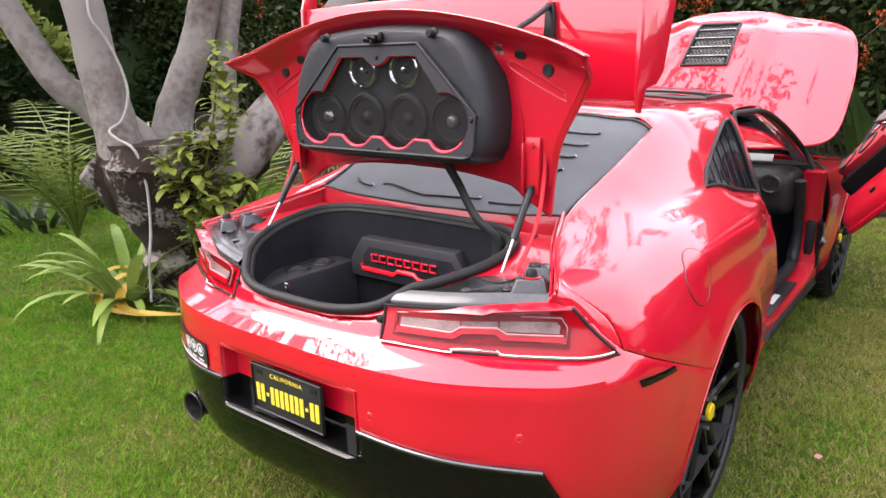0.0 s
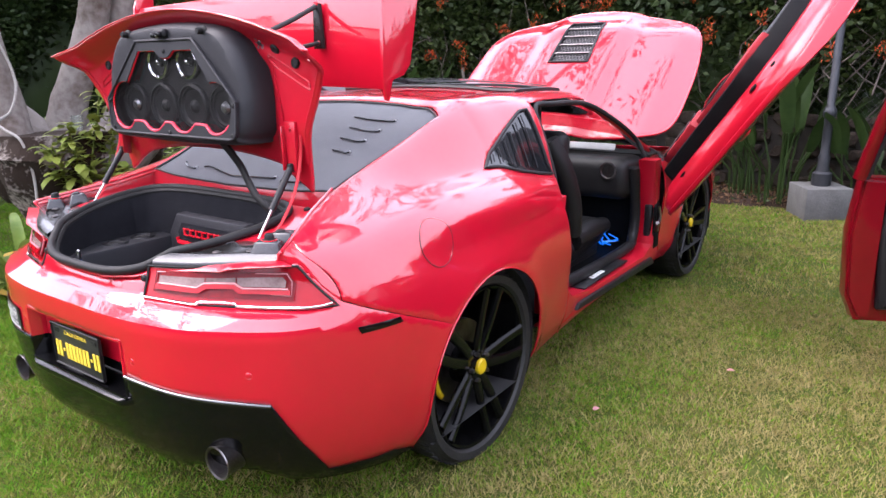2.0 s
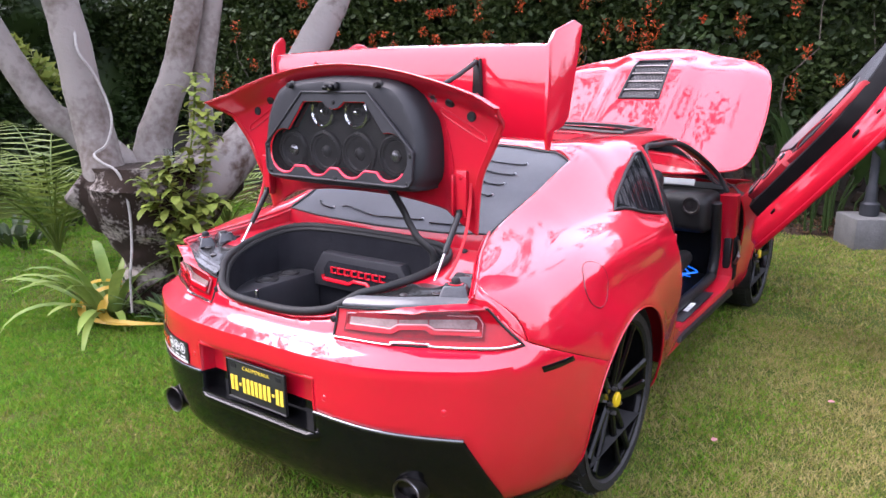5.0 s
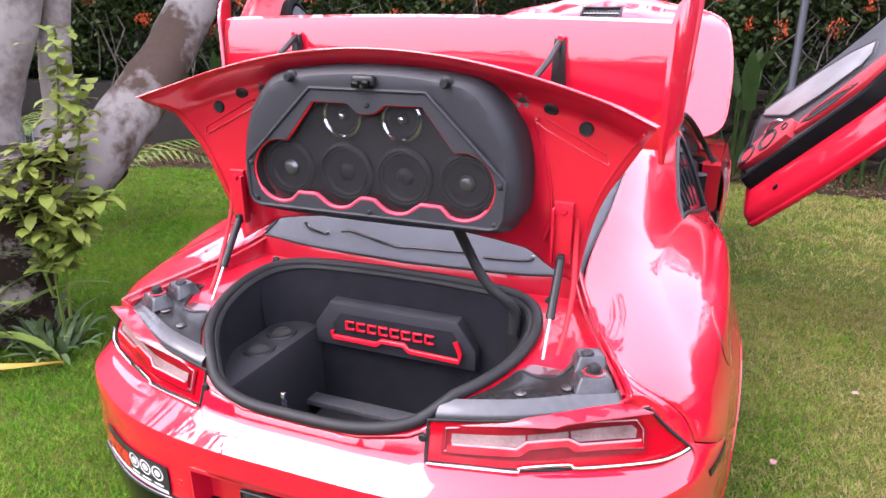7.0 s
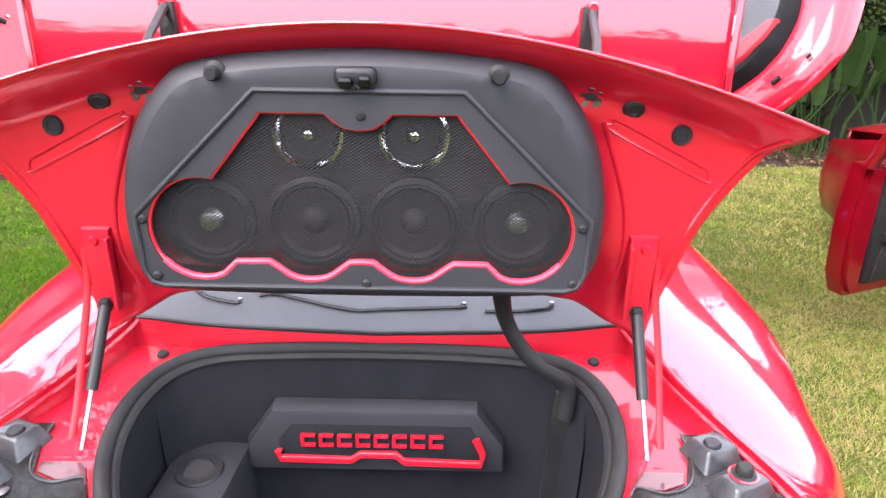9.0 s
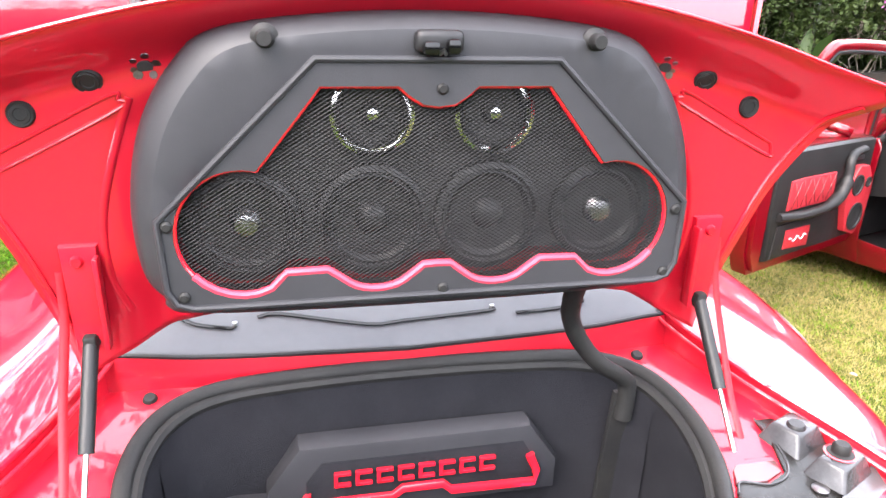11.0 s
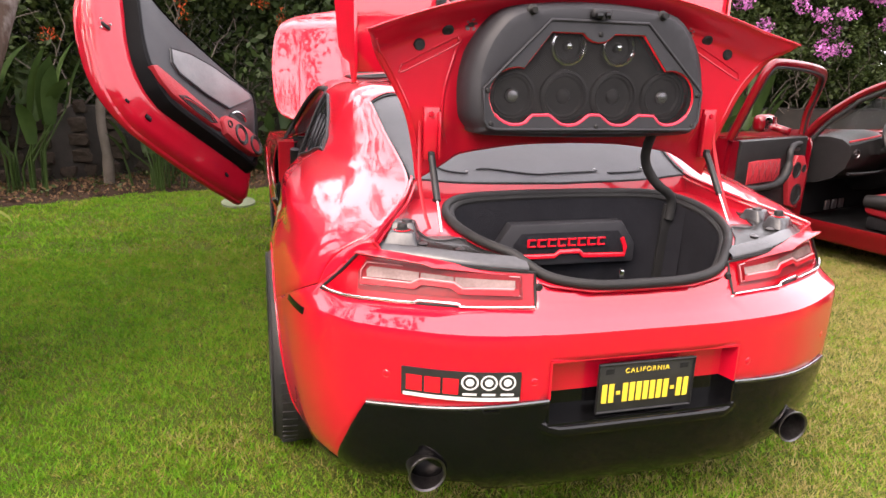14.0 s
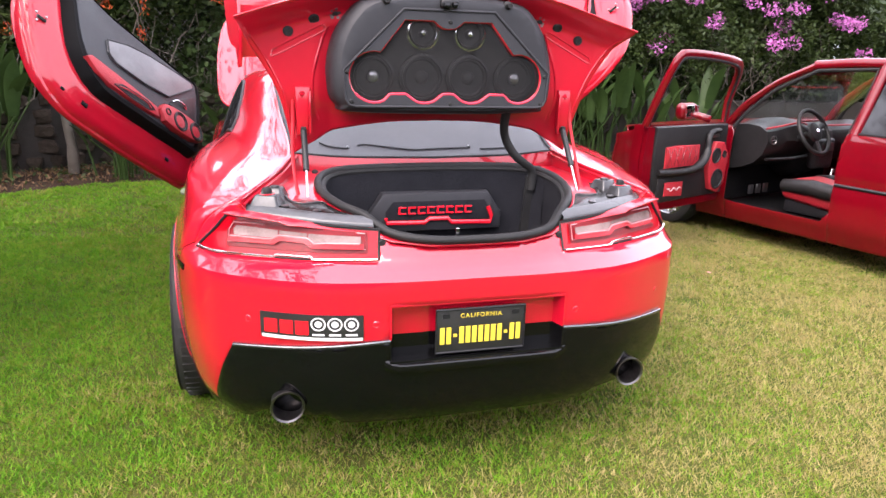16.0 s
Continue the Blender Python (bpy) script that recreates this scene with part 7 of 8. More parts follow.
def clump(name, x, y, n, length, width, rise, droop, material, label, category, spread=0.08, parent=None):
    e = empty(name, x, y, 0.0, label=label, category=category)
    for k in range(n):
        a = 2 * math.pi * k / n + rr.uniform(-0.3, 0.3)
        L = rr.uniform(*length)
        bs = (math.cos(a) * spread * rr.random(), math.sin(a) * spread * rr.random(), 0.0)
        part("leaf", ribbon(bs, (math.cos(a), math.sin(a), 0), L, rr.uniform(*width), radians(rr.uniform(*rise)), radians(rr.uniform(*droop))), material, e)
    return e


M_LILY = leaf_mat("lily_leaves", (0.060, 0.135, 0.022), (0.170, 0.230, 0.050), 0.4)
c0 = Vector((-2.95, 0.97, 0))
lily = clump("lily", c0.x, c0.y, 38, (0.45, 0.84), (0.055, 0.095), (30, 84), (55, 115), M_LILY, "clump of long green strap leaves, some withered yellow", "plant", 0.12)
c1 = tp(-0.02, 0, -0.55)
clump("agave", c1.x - 0.05, c1.y, 26, (0.18, 0.30), (0.03, 0.05), (25, 80), (20, 80), M_LEAFBLUE, "grey-green spiky clump at the foot of the tree", "plant", 0.14)
clump("agave", c1.x - 0.25, c1.y + 0.05, 18, (0.2, 0.38), (0.03, 0.045), (25, 80), (20, 80), M_LEAFBLUE, "grey-green spiky clump at the foot of the tree", "plant", 0.14)
M_WITHERED = leaf_mat("withered_yellow_leaves", (0.42, 0.30, 0.018), (0.34, 0.22, 0.03), 0.4)


def strap(line, width):
    """A limp strap leaf lying along a line, folded a little along its middle."""
    b = bmesh.new()
    q = [Vector(v) for v in smooth_line(line, 6)]
    rows = []
    for i, v in enumerate(q):
        t = i / (len(q) - 1)
        d = (q[min(i + 1, len(q) - 1)] - q[max(i - 1, 0)]).normalized()
        s_ = d.cross(Vector((0.25, -0.2, 1))).normalized() * width * 0.5 * min(1, 0.5 + 2 * t, 0.06 + 3.2 * (1 - t))
        rows.append([b.verts.new(v - s_ + Vector((0, 0, 0.012))), b.verts.new(v), b.verts.new(v + s_ + Vector((0, 0, 0.012)))])
    for r0, r1 in zip(rows, rows[1:]):
        for k in range(2):
            b.faces.new((r0[k], r0[k + 1], r1[k + 1], r1[k]))
    return b


for line, w_ in (([(-2.92, 1.12, 0.16), (-3.0, 0.98, 0.17), (-3.06, 0.86, 0.10), (-2.92, 0.76, 0.05), (-2.66, 0.76, 0.04), (-2.44, 0.84, 0.04)], 0.055),
                 ([(-2.82, 1.10, 0.16), (-2.86, 0.95, 0.15), (-2.82, 0.85, 0.08), (-2.62, 0.79, 0.05), (-2.42, 0.86, 0.05), (-2.20, 1.03, 0.04)], 0.065),
                 ([(-3.0, 1.16, 0.18), (-3.13, 0.98, 0.20), (-3.20, 0.86, 0.10), (-3.16, 0.79, 0.02)], 0.04),
                 ([(-2.86, 1.28, 0.10), (-2.72, 1.36, 0.40), (-2.62, 1.40, 0.56), (-2.56, 1.36, 0.60)], 0.05)):
    part("leaf", strap([(x - c0.x, y - c0.y, z) for x, y, z in line], w_), M_WITHERED, lily, "withered yellow leaf")
# upright yellow-green shrub in front of the trunk
sh = empty("shrub", *tp(0.06, 0, -0.42), label="young shrub with yellow-green leaves against the trunk", category="plant")
inv = sh.matrix_world.inverted()
stems = [[(0.02, 0.0, -0.42), (0.03, 0.5, -0.44), (0.10, 0.9, -0.42), (0.20, 1.3, -0.40), (0.26, 1.70, -0.36)], [(0.05, 0.0, -0.40), (0.10, 0.55, -0.44), (0.24, 1.0, -0.42), (0.32, 1.45, -0.4)], [(0.0, 0.3, -0.42), (-0.06, 0.75, -0.46), (-0.12, 1.02, -0.48)], [(0.08, 0.5, -0.42), (0.02, 0.9, -0.5), (0.0, 1.15, -0.5)], [(0.1, 0.5, -0.42), (0.2, 0.75, -0.5), (0.30, 0.85, -0.52)]]
for st in stems:
    part("stem", tube([inv @ Vector(q) for q in smooth_line([tuple(tp(*q)) for q in st], 5)], [0.010] * 3 + [0.007] * (5 * (len(st) - 1) - 2), 7), M_PALM, sh)
lf = bmesh.new()
for st in stems:
    line = smooth_line([tuple(tp(*q)) for q in st], 14)
    for i, q in enumerate(line):
        if q[2] < 0.45:
            continue
        for _ in range(3):
            a = rr.uniform(0, 2 * math.pi)
            ribbon(inv @ (Vector(q) + Vector((rr.gauss(0, 0.03), rr.gauss(0, 0.03), 0))), (math.cos(a), math.sin(a), 0), rr.uniform(0.07, 0.14), rr.uniform(0.040, 0.075), radians(rr.uniform(-20, 50)), radians(rr.uniform(30, 100)), 0.15, 4, lf)
part("foliage", lf, M_LEAFLIGHT, sh, kind="stuff")


def palm(x, y, n, L, rise):
    e = empty("palm", x, y, 0, label="small feather palm with arching fronds", category="palm")
    for k in range(n):
        a = 2 * math.pi * k / n + rr.uniform(-0.3, 0.3)
        d = Vector((math.cos(a), math.sin(a), 0))
        s = d.cross(Vector((0, 0, 1)))
        ang, p = radians(rr.uniform(*rise)), Vector((0, 0, 0.10))
        ln = L * rr.uniform(0.7, 1.1)
        b = bmesh.new()
        mid = []
        m_ = 22
        for i in range(m_ + 1):
            f = d * math.cos(ang) + Vector((0, 0, 1)) * math.sin(ang)
            mid.append((p.copy(), f))
            p = p + f * ln / m_
            ang -= radians(95) / m_
        tube([q[0] for q in mid], [0.012 * (1 - i / (m_ + 3)) for i in range(m_ + 1)], 5, False, b)
        for i in range(4, m_ + 1):
            q, f = mid[i]
            for sg in (-1, 1):
                l_ = 0.26 * math.sin(math.pi * (i / m_) ** 0.7 * 0.9 + 0.15) + 0.05
                tip = q + s * sg * l_ * 0.8 + f * l_ * 0.6 - Vector((0, 0, l_ * 0.25))
                w = f * 0.010
                v = [b.verts.new(c) for c in (q - w, q + w, q + (tip - q) * 0.5 + w * 1.2, tip, q + (tip - q) * 0.5 - w)]
                b.faces.new(v)
        part("frond", b, M_PALM, e)
    return e


palm(-4.70, 1.46, 19, 2.1, (66, 89))
palm(-4.2, 3.0, 11, 1.7, (60, 88))

# ---- beds along the wall ----
def paddles(x, y, n, h):
    """Bird of paradise: stalks with long paddle leaves."""
    e = empty("bird_of_paradise", x, y, 0.05, label="bird of paradise plant with tall paddle leaves", category="plant")
    for k in range(n):
        a = rr.uniform(0, 2 * math.pi)
        r = rr.uniform(0, 0.28)
        bx, by = math.cos(a) * r, math.sin(a) * r
        H = h * rr.uniform(0.55, 1.0)
        lean = rr.uniform(0.05, 0.30)
        tip = Vector((bx + math.cos(a) * lean, by + math.sin(a) * lean, H * 0.6))
        part("stalk", tube([(bx, by, -0.02), (bx * 1.1, by * 1.1, H * 0.3), tuple(tip)], [0.014, 0.011, 0.008], 6), M_BIRD, e)
        part("leaf", ribbon(tip, (math.cos(a) + rr.gauss(0, 0.5), math.sin(a) + rr.gauss(0, 0.5), 0), H * 0.52, rr.uniform(0.12, 0.20), radians(rr.uniform(60, 88)), radians(rr.uniform(5, 50)), 0.35), M_BIRD, e)
    return e


for x, y, n, h in ((0.95, 6.62, 16, 1.35), (0.62, 6.75, 12, 1.2), (1.75, 6.7, 10, 1.0), (2.05, 6.55, 12, 1.15), (-3.35, 5.75, 18, 1.5), (-3.9, 5.6, 14, 1.4), (-4.6, 5.5, 14, 1.3), (-2.12, 6.05, 20, 0.95), (2.9, 6.6, 16, 1.3), (3.4, 6.55, 16, 1.35), (3.9, 6.6, 16, 1.3), (4.5, 6.6, 14, 1.3), (5.2, 6.6, 14, 1.3), (-0.9, 6.5, 8, 0.9)):
    paddles(x, y, n, h)
fl = empty("bird_of_paradise_flower", 1.02, 6.38, 0.05, label="orange bird of paradise flower on a stalk", category="flower")
part("stalk", tube([(0, 0, 0), (0.01, 0, 0.6), (0.0, -0.02, 0.98)], 0.008, 6), M_BIRD, fl)
for k in range(5):
    part("petal", ribbon((0, -0.02, 0.97), (rr.uniform(-1, 1), -0.4, 0), 0.16, 0.035, radians(40 + 12 * k), radians(20), 0.3, 5), M_ORANGE, fl)
# lamp post on a concrete block
lp = empty("lamp_post", 1.37, 6.27, 0, rz=32, label="dark cast-iron lamp post on a grey concrete block", category="lamp post")
part("base_block", box(0.42, 0.42, 0.34, (0, 0, 0.125), 0.015), M_CONCRETE, lp, "grey concrete block")
part("pole", lathe([(0.075, 0.29), (0.085, 0.30), (0.085, 0.41), (0.058, 0.43), (0.050, 0.50), (0.054, 0.56), (0.040, 0.60), (0.040, 0.92), (0.055, 0.94), (0.060, 0.97), (0.055, 1.0), (0.036, 1.03), (0.034, 3.4), (0.06, 3.42), (0.06, 3.5), (0, 3.5)], 24), M_IRON, lp, "ringed iron pole")
# sapling and stake
sp = empty("sapling", -2.62, 6.12, 0, label="thin sapling trunk in the bed", category="tree")
part("trunk", tube(smooth_line([(0, 0, -0.05), (0.01, 0, 0.3), (-0.02, 0.02, 0.7), (0.0, 0.02, 1.05), (-0.05, 0.06, 1.4)], 5), [0.055] * 6 + [0.045] * 8 + [0.03] * 4 + [0.018] * 3, 12, False, None, 0.15), M_TWIG, sp)
M_SLAB = mat("mossy_slab", (0.1122, 0.132, 0.0924), 0.9, 0, (0.066, 0.0858, 0.0462), scale=9, bump=0.4)
tagged(part("stepping_stone", lathe([(0, 0.028), (0.15, 0.03), (0.18, 0.020), (0.18, 0)], 30, Matrix.Translation((-1.30, 5.29, 0.008)) @ Matrix.Diagonal((0.9, 1.25, 1, 1))), M_SLAB), "pale round slab lying at the edge of the lawn", "slab")

# wire fence on the wall
wv, wf = [], []
def fence_strip(a, b_, w=0.0016):
    k = len(wv)
    for q, s in ((a, -w), (b_, -w), (b_, w), (a, w)):
        wv.append((q[0], float(wall_y(q[0])) + 0.18, q[1] + s))
    wf.append((k, k + 1, k + 2, k + 3))


x = -8.0
while x < 8.0:
    for sg in (-1, 1):
        n = 5
        for i in range(n):
            z0, z1 = 0.84 + i * 0.24, 0.84 + (i + 1) * 0.24
            x0, x1 = x + sg * (z0 - 0.84) * 0.9, x + sg * (z1 - 0.84) * 0.9
            fence_strip((x0, z0), (x1, z1))
    x += 0.085
fence = tagged(part("wire_fence", (wv, [], wf), M_DARKSTEEL, smooth=False), "rusty chain-link fence on top of the wall", "fence", kind="structure")
for x in (-6, -4.4, 2.6, 4.4, 6):
    part("fence_post", tube([(x, float(wall_y(x)) + 0.2, 0.7), (x, float(wall_y(x)) + 0.2, 2.1)], 0.025, 8), M_IRON, fence)


# dry leaves and weeds on the bed
M_LITTER = leaf_mat("dry_leaf_litter", (0.066, 0.0363, 0.0198), (0.1452, 0.0858, 0.0462), 0.8)


def litter(n):
    x = rg.uniform(-6.5, 6.0, n)
    t = rg.random(n)
    y = back_edge(x) + 0.02 + t * (wall_y(x) - back_edge(x))
    return np.stack((x, y, 0.02 + 0.07 * np.minimum(1, t * 2.5) + rg.random(n) * 0.02), 1)


tagged(leaves(6500, litter, (0.02, 0.06), M_LITTER, "leaf_litter", spread=0.25), "dry brown leaf litter on the bed", "leaf litter", kind="stuff")
tagged(leaves(1800, lambda n: litter(n) + np.stack((0 * rg.random(n), 0 * rg.random(n), 0.05 * rg.random(n)), 1), (0.03, 0.07), M_LEAFMID, "weeds"), "small green weeds on the bed", "weeds", kind="stuff")


# vines and hedges
def vine(n):
    x = rg.uniform(-9, 8.5, n)
    z = 0.95 + 2.5 * rg.random(n) ** 0.75
    lump = 0.35 * np.sin(x * 1.7 + 1.3 * np.sin(z * 1.9)) + 0.25 * np.sin(x * 4.1 + z * 3.3)
    y = wall_y(x) + 0.22 - 0.28 * lump - 0.12 * (z - 1.0) + rg.normal(0, 0.13, n)
    keep = rg.random(n) < np.clip(0.25 + 0.55 * (z - 0.9) + 0.5 * lump, 0.06, 1)
    return np.stack((x, y, z), 1)[keep]


vh = empty("vine_hedge", label="tall flowering vine hedge along the back wall", category="hedge")
leaves(120000, vine, (0.05, 0.11), M_LEAFMID, "vine_leaves", ratio=0.55, parent=vh)
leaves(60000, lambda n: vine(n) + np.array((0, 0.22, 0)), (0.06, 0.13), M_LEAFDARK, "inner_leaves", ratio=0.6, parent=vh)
bt = bmesh.new()
for k in range(170):
    x = rr.uniform(-8, 7.5)
    y0 = float(wall_y(x))
    z = rr.uniform(0.6, 1.2)
    pts = [(x, y0 + rr.uniform(-0.05, 0.25), z)]
    for i in range(5):
        q = pts[-1]
        pts.append((q[0] + rr.gauss(0, 0.16), q[1] + rr.gauss(0, 0.05), q[2] + rr.uniform(0.05, 0.4)))
    tube(pts, [0.010, 0.009, 0.008, 0.007, 0.006, 0.004], 5, False, bt)
part("twig_tangle", bt, M_TWIG, vh, "bare brown twigs", kind="stuff")


def tassels(n):
    out = []
    for k in range(95):
        x = rr.uniform(-7.5, 3.4)
        z = rr.uniform(1.6, 2.9)
        y = float(wall_y(x)) - 0.22 - 0.12 * (z - 1)
        L = rr.uniform(0.08, 0.30)
        m_ = n // 95
        t = rg.random(m_)
        out.append(np.stack((x + rg.normal(0, 0.035, m_), y + rg.normal(0, 0.03, m_), z - t * L), 1))
    return np.vstack(out)


leaves(3800, tassels, (0.025, 0.05), M_ORANGE, "orange_blossom", ratio=0.35, droop=1.2, parent=vh)


def boug(n):
    out = []
    for k in range(46):
        x, z = rr.uniform(2.6, 8.0), rr.uniform(1.55, 2.9)
        c = (x, float(wall_y(x)) - 0.45 + rr.gauss(0, 0.12), z)
        out.append(ball(n // 46, c, (0.15, 0.13, 0.11)))
    return np.vstack(out)


bg = empty("bougainvillea", label="bougainvillea with magenta blossom over the back wall", category="shrub")
leaves(3700, boug, (0.03, 0.055), M_MAGENTA, "magenta_blossom", ratio=0.8, parent=bg)
leaves(16000, lambda n: np.vstack([ball(n // 80, (rr.uniform(2.3, 8.5), 6.75 + rr.gauss(0, 0.12), rr.uniform(1.3, 3.2)), (0.35, 0.25, 0.3)) for _ in range(80)]), (0.04, 0.08), M_LEAFMID, "leaves", parent=bg)


def hedge(name, x0, y0, x1, y1, h, n, material, label, core=0.5):
    e = empty(name, label=label, category="hedge")
    d = Vector((x1 - x0, y1 - y0, 0))
    L = d.length
    d.normalize()
    s = Vector((-d.y, d.x, 0))
    def place(n_):
        t = rg.uniform(0, L, n_)
        z = h * rg.random(n_) ** 0.8 * (1 + 0.10 * np.sin(t * 2.1) + 0.07 * np.sin(t * 5.3 + 1) + 0.04 * np.sin(t * 13))
        o = 0.3 * np.sin(t * 1.3 + z) + 0.2 * np.sin(t * 3.7 + 2.1 * z) + rg.normal(0, 0.12, n_)
        return np.stack((x0 + d.x * t + s.x * o, y0 + d.y * t + s.y * o, z), 1)
    leaves(n, place, (0.07, 0.15), material, "leaves", parent=e)
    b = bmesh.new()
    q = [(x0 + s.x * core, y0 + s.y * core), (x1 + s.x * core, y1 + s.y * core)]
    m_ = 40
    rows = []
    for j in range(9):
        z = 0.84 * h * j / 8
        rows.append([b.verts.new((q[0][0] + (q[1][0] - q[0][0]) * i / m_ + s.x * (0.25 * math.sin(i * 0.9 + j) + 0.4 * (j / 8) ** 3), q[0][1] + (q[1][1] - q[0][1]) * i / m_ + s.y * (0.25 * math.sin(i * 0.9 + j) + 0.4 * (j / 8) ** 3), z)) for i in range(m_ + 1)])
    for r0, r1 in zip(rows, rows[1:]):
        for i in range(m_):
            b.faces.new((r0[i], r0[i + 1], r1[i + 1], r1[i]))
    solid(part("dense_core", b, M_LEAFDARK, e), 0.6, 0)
    return e


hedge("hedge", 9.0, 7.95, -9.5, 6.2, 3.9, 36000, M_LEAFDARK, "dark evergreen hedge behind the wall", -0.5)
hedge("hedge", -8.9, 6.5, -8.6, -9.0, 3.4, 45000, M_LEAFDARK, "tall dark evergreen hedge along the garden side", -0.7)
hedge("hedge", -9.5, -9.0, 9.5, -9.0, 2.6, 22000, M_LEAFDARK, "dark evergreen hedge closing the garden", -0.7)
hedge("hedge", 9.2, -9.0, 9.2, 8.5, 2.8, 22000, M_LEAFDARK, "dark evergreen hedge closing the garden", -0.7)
clump("low_shrub", -6.6, 2.5, 40, (0.3, 0.6), (0.04, 0.08), (30, 85), (20, 90), M_LEAFDARK, "low dark shrub at the lawn's edge", "shrub", 0.4)
clump("low_shrub", -5.9, 1.6, 36, (0.25, 0.5), (0.04, 0.08), (30, 85), (20, 90), M_LEAFDARK, "low dark shrub at the lawn's edge", "shrub", 0.4)
M_PINK = leaf_mat("pale_pink_petal", (0.363, 0.1452, 0.1584), (0.396, 0.198, 0.198))
# fallen petals on the grass
for x, y, a in ((1.59, 2.25, 20), (1.22, 1.52, 80), (2.35, 1.9, 130)):
    o = part("petal", ribbon((0, 0, 0), (1, 0, 0), 0.035, 0.03, radians(12), radians(40), 0.2, 5), M_PINK)
    o.matrix_world = pose(x, y, 0.035, 0, 0, a)
    tagged(o, "fallen pink petal on the grass", "petal", "fallen petals")


# ---- the dark red hatchback beside it: left flank at x = 0, y ahead from the door hinge ----
hb = empty("hatchback", 3.12, 2.87, 0, rz=17, label="dark red two-door hatchback with its driver door open", category="car")
W2 = 1.66


def flank(p, lift=0.0):
    y, z = p[:, 0], p[:, 1]
    x = 0.05 * step01(z, 0.35, 0.15) + 0.055 * np.clip(z - 0.70, 0, 1) ** 1.3 * 2 + 0.16 * step01(y, 0.9, 1.55) ** 2 + 0.12 * step01(y, -2.2, -2.8) ** 2
    x = x + 0.012 * np.exp(-((z - 0.62) / 0.025) ** 2)
    for ax in (0.62, -1.85):
        r = np.hypot(y - ax, z - 0.29)
        x = x - 0.018 * np.exp(-((r - 0.33) / 0.05) ** 2)
    return np.stack((x - lift, y, z), 1)


def arch2(c, a0, a1):
    return [(c + 0.33 * math.cos(radians(a)), 0.29 + 0.33 * math.sin(radians(a))) for a in range(a0, a1, -12)]


fen = [(0.30, 0.17), (0.30, 0.29)] + arch2(0.62, 168, -1) + [(0.96, 0.17), (1.45, 0.20), (1.50, 0.45), (1.45, 0.72), (0.8, 0.86), (0.05, 0.95), (0.02, 0.90), (0.02, 0.17)]
qp = [(-0.88, 0.17), (-1.50, 0.17), (-1.515, 0.29)] + [(-1.85 + 0.33 * math.cos(radians(a)), 0.29 + 0.33 * math.sin(radians(a))) for a in range(10, 176, 12)] + [(-2.19, 0.20), (-2.78, 0.25), (-2.80, 0.90), (-2.6, 0.985), (-0.90, 0.985), (-0.875, 0.90)]
sill2 = [(0.018, 0.17), (0.018, 0.335), (-0.10, 0.325), (-0.82, 0.325), (-0.878, 0.40), (-0.878, 0.17)]
def other(b):
    for v in b.verts:
        v.co.x = W2 - v.co.x
    bmesh.ops.reverse_faces(b, faces=b.faces[:])
    return b


for nm, dom in (("front_wing", fen), ("rear_quarter", qp), ("sill", sill2)):
    for far in (0, 1):
        b = sheet(dom, flank, 0.045, (), (0.83, -0.5, 0.5))
        solid(part(nm, other(b) if far else b, M_MAROON, hb), 0.01)
far_door = [(0.016, 0.34), (0.016, 0.94), (-0.878, 0.98), (-0.878, 0.34)]
solid(part("far_door", other(sheet(far_door, flank, 0.06, (), (0.83, -0.5, 0.5))), M_MAROON, hb), 0.03)
# side moulding
mo = flank(np.array([(-0.885 - i * 0.05, 0.615) for i in range(12)]), 0.006)
part("side_moulding", tube(mo, 0.012, 6), M_SATIN, hb, "black side moulding")
# bonnet, roof, tail
def top_sheet(pts, z_fn, step=0.07):
    return sheet(pts, lambda p: np.stack((p[:, 0], p[:, 1], z_fn(p)), 1), step, (), (0.83, -0.5, 0.2))


solid(part("bonnet", top_sheet([(0.06, 0.05), (0.10, 0.8), (0.22, 1.42), (1.44, 1.42), (1.56, 0.8), (1.60, 0.05)], lambda p: 0.945 - 0.16 * (p[:, 1] / 1.45) ** 1.6 - 0.05 * ((p[:, 0] - 0.83) / 0.8) ** 4 + 0.02), M_MAROON, hb), 0.012)
solid(part("roof", top_sheet([(0.21, -0.54), (0.24, -0.46), (1.42, -0.46), (1.45, -0.54), (1.45, -1.9), (1.40, -2.2), (0.26, -2.2), (0.21, -1.9)], lambda p: 1.475 - 0.05 * np.abs((p[:, 0] - 0.83) / 0.62) ** 3 + 0.02 - 0.05 * step01(p[:, 1], -0.80, -0.44) - 0.05 * step01(p[:, 1], -1.7, -2.2)), M_MAROON, hb), 0.03)
bump = sheet([(-0.62, 0.2), (0.62, 0.2), (0.62, 0.80), (-0.62, 0.80)], lambda p: np.stack((0.83 + p[:, 0], 1.52 - 0.12 * (p[:, 0] / 0.62) ** 2 - 0.05 * np.abs(p[:, 1] - 0.45), p[:, 1]), 1), 0.08, (), (0.83, 0, 0.5))
solid(part("front_bumper", bump, M_MAROON, hb), 0.02)
tail = sheet([(-0.70, 0.25), (0.70, 0.25), (0.66, 0.98), (-0.66, 0.98)], lambda p: np.stack((0.83 + p[:, 0], -2.82 + 0.08 * (p[:, 0] / 0.7) ** 2 + 0.05 * np.abs(p[:, 1] - 0.5), p[:, 1]), 1), 0.1, (), (0.83, 0, 0.5))
solid(part("tailgate", tail, M_MAROON, hb), 0.02)
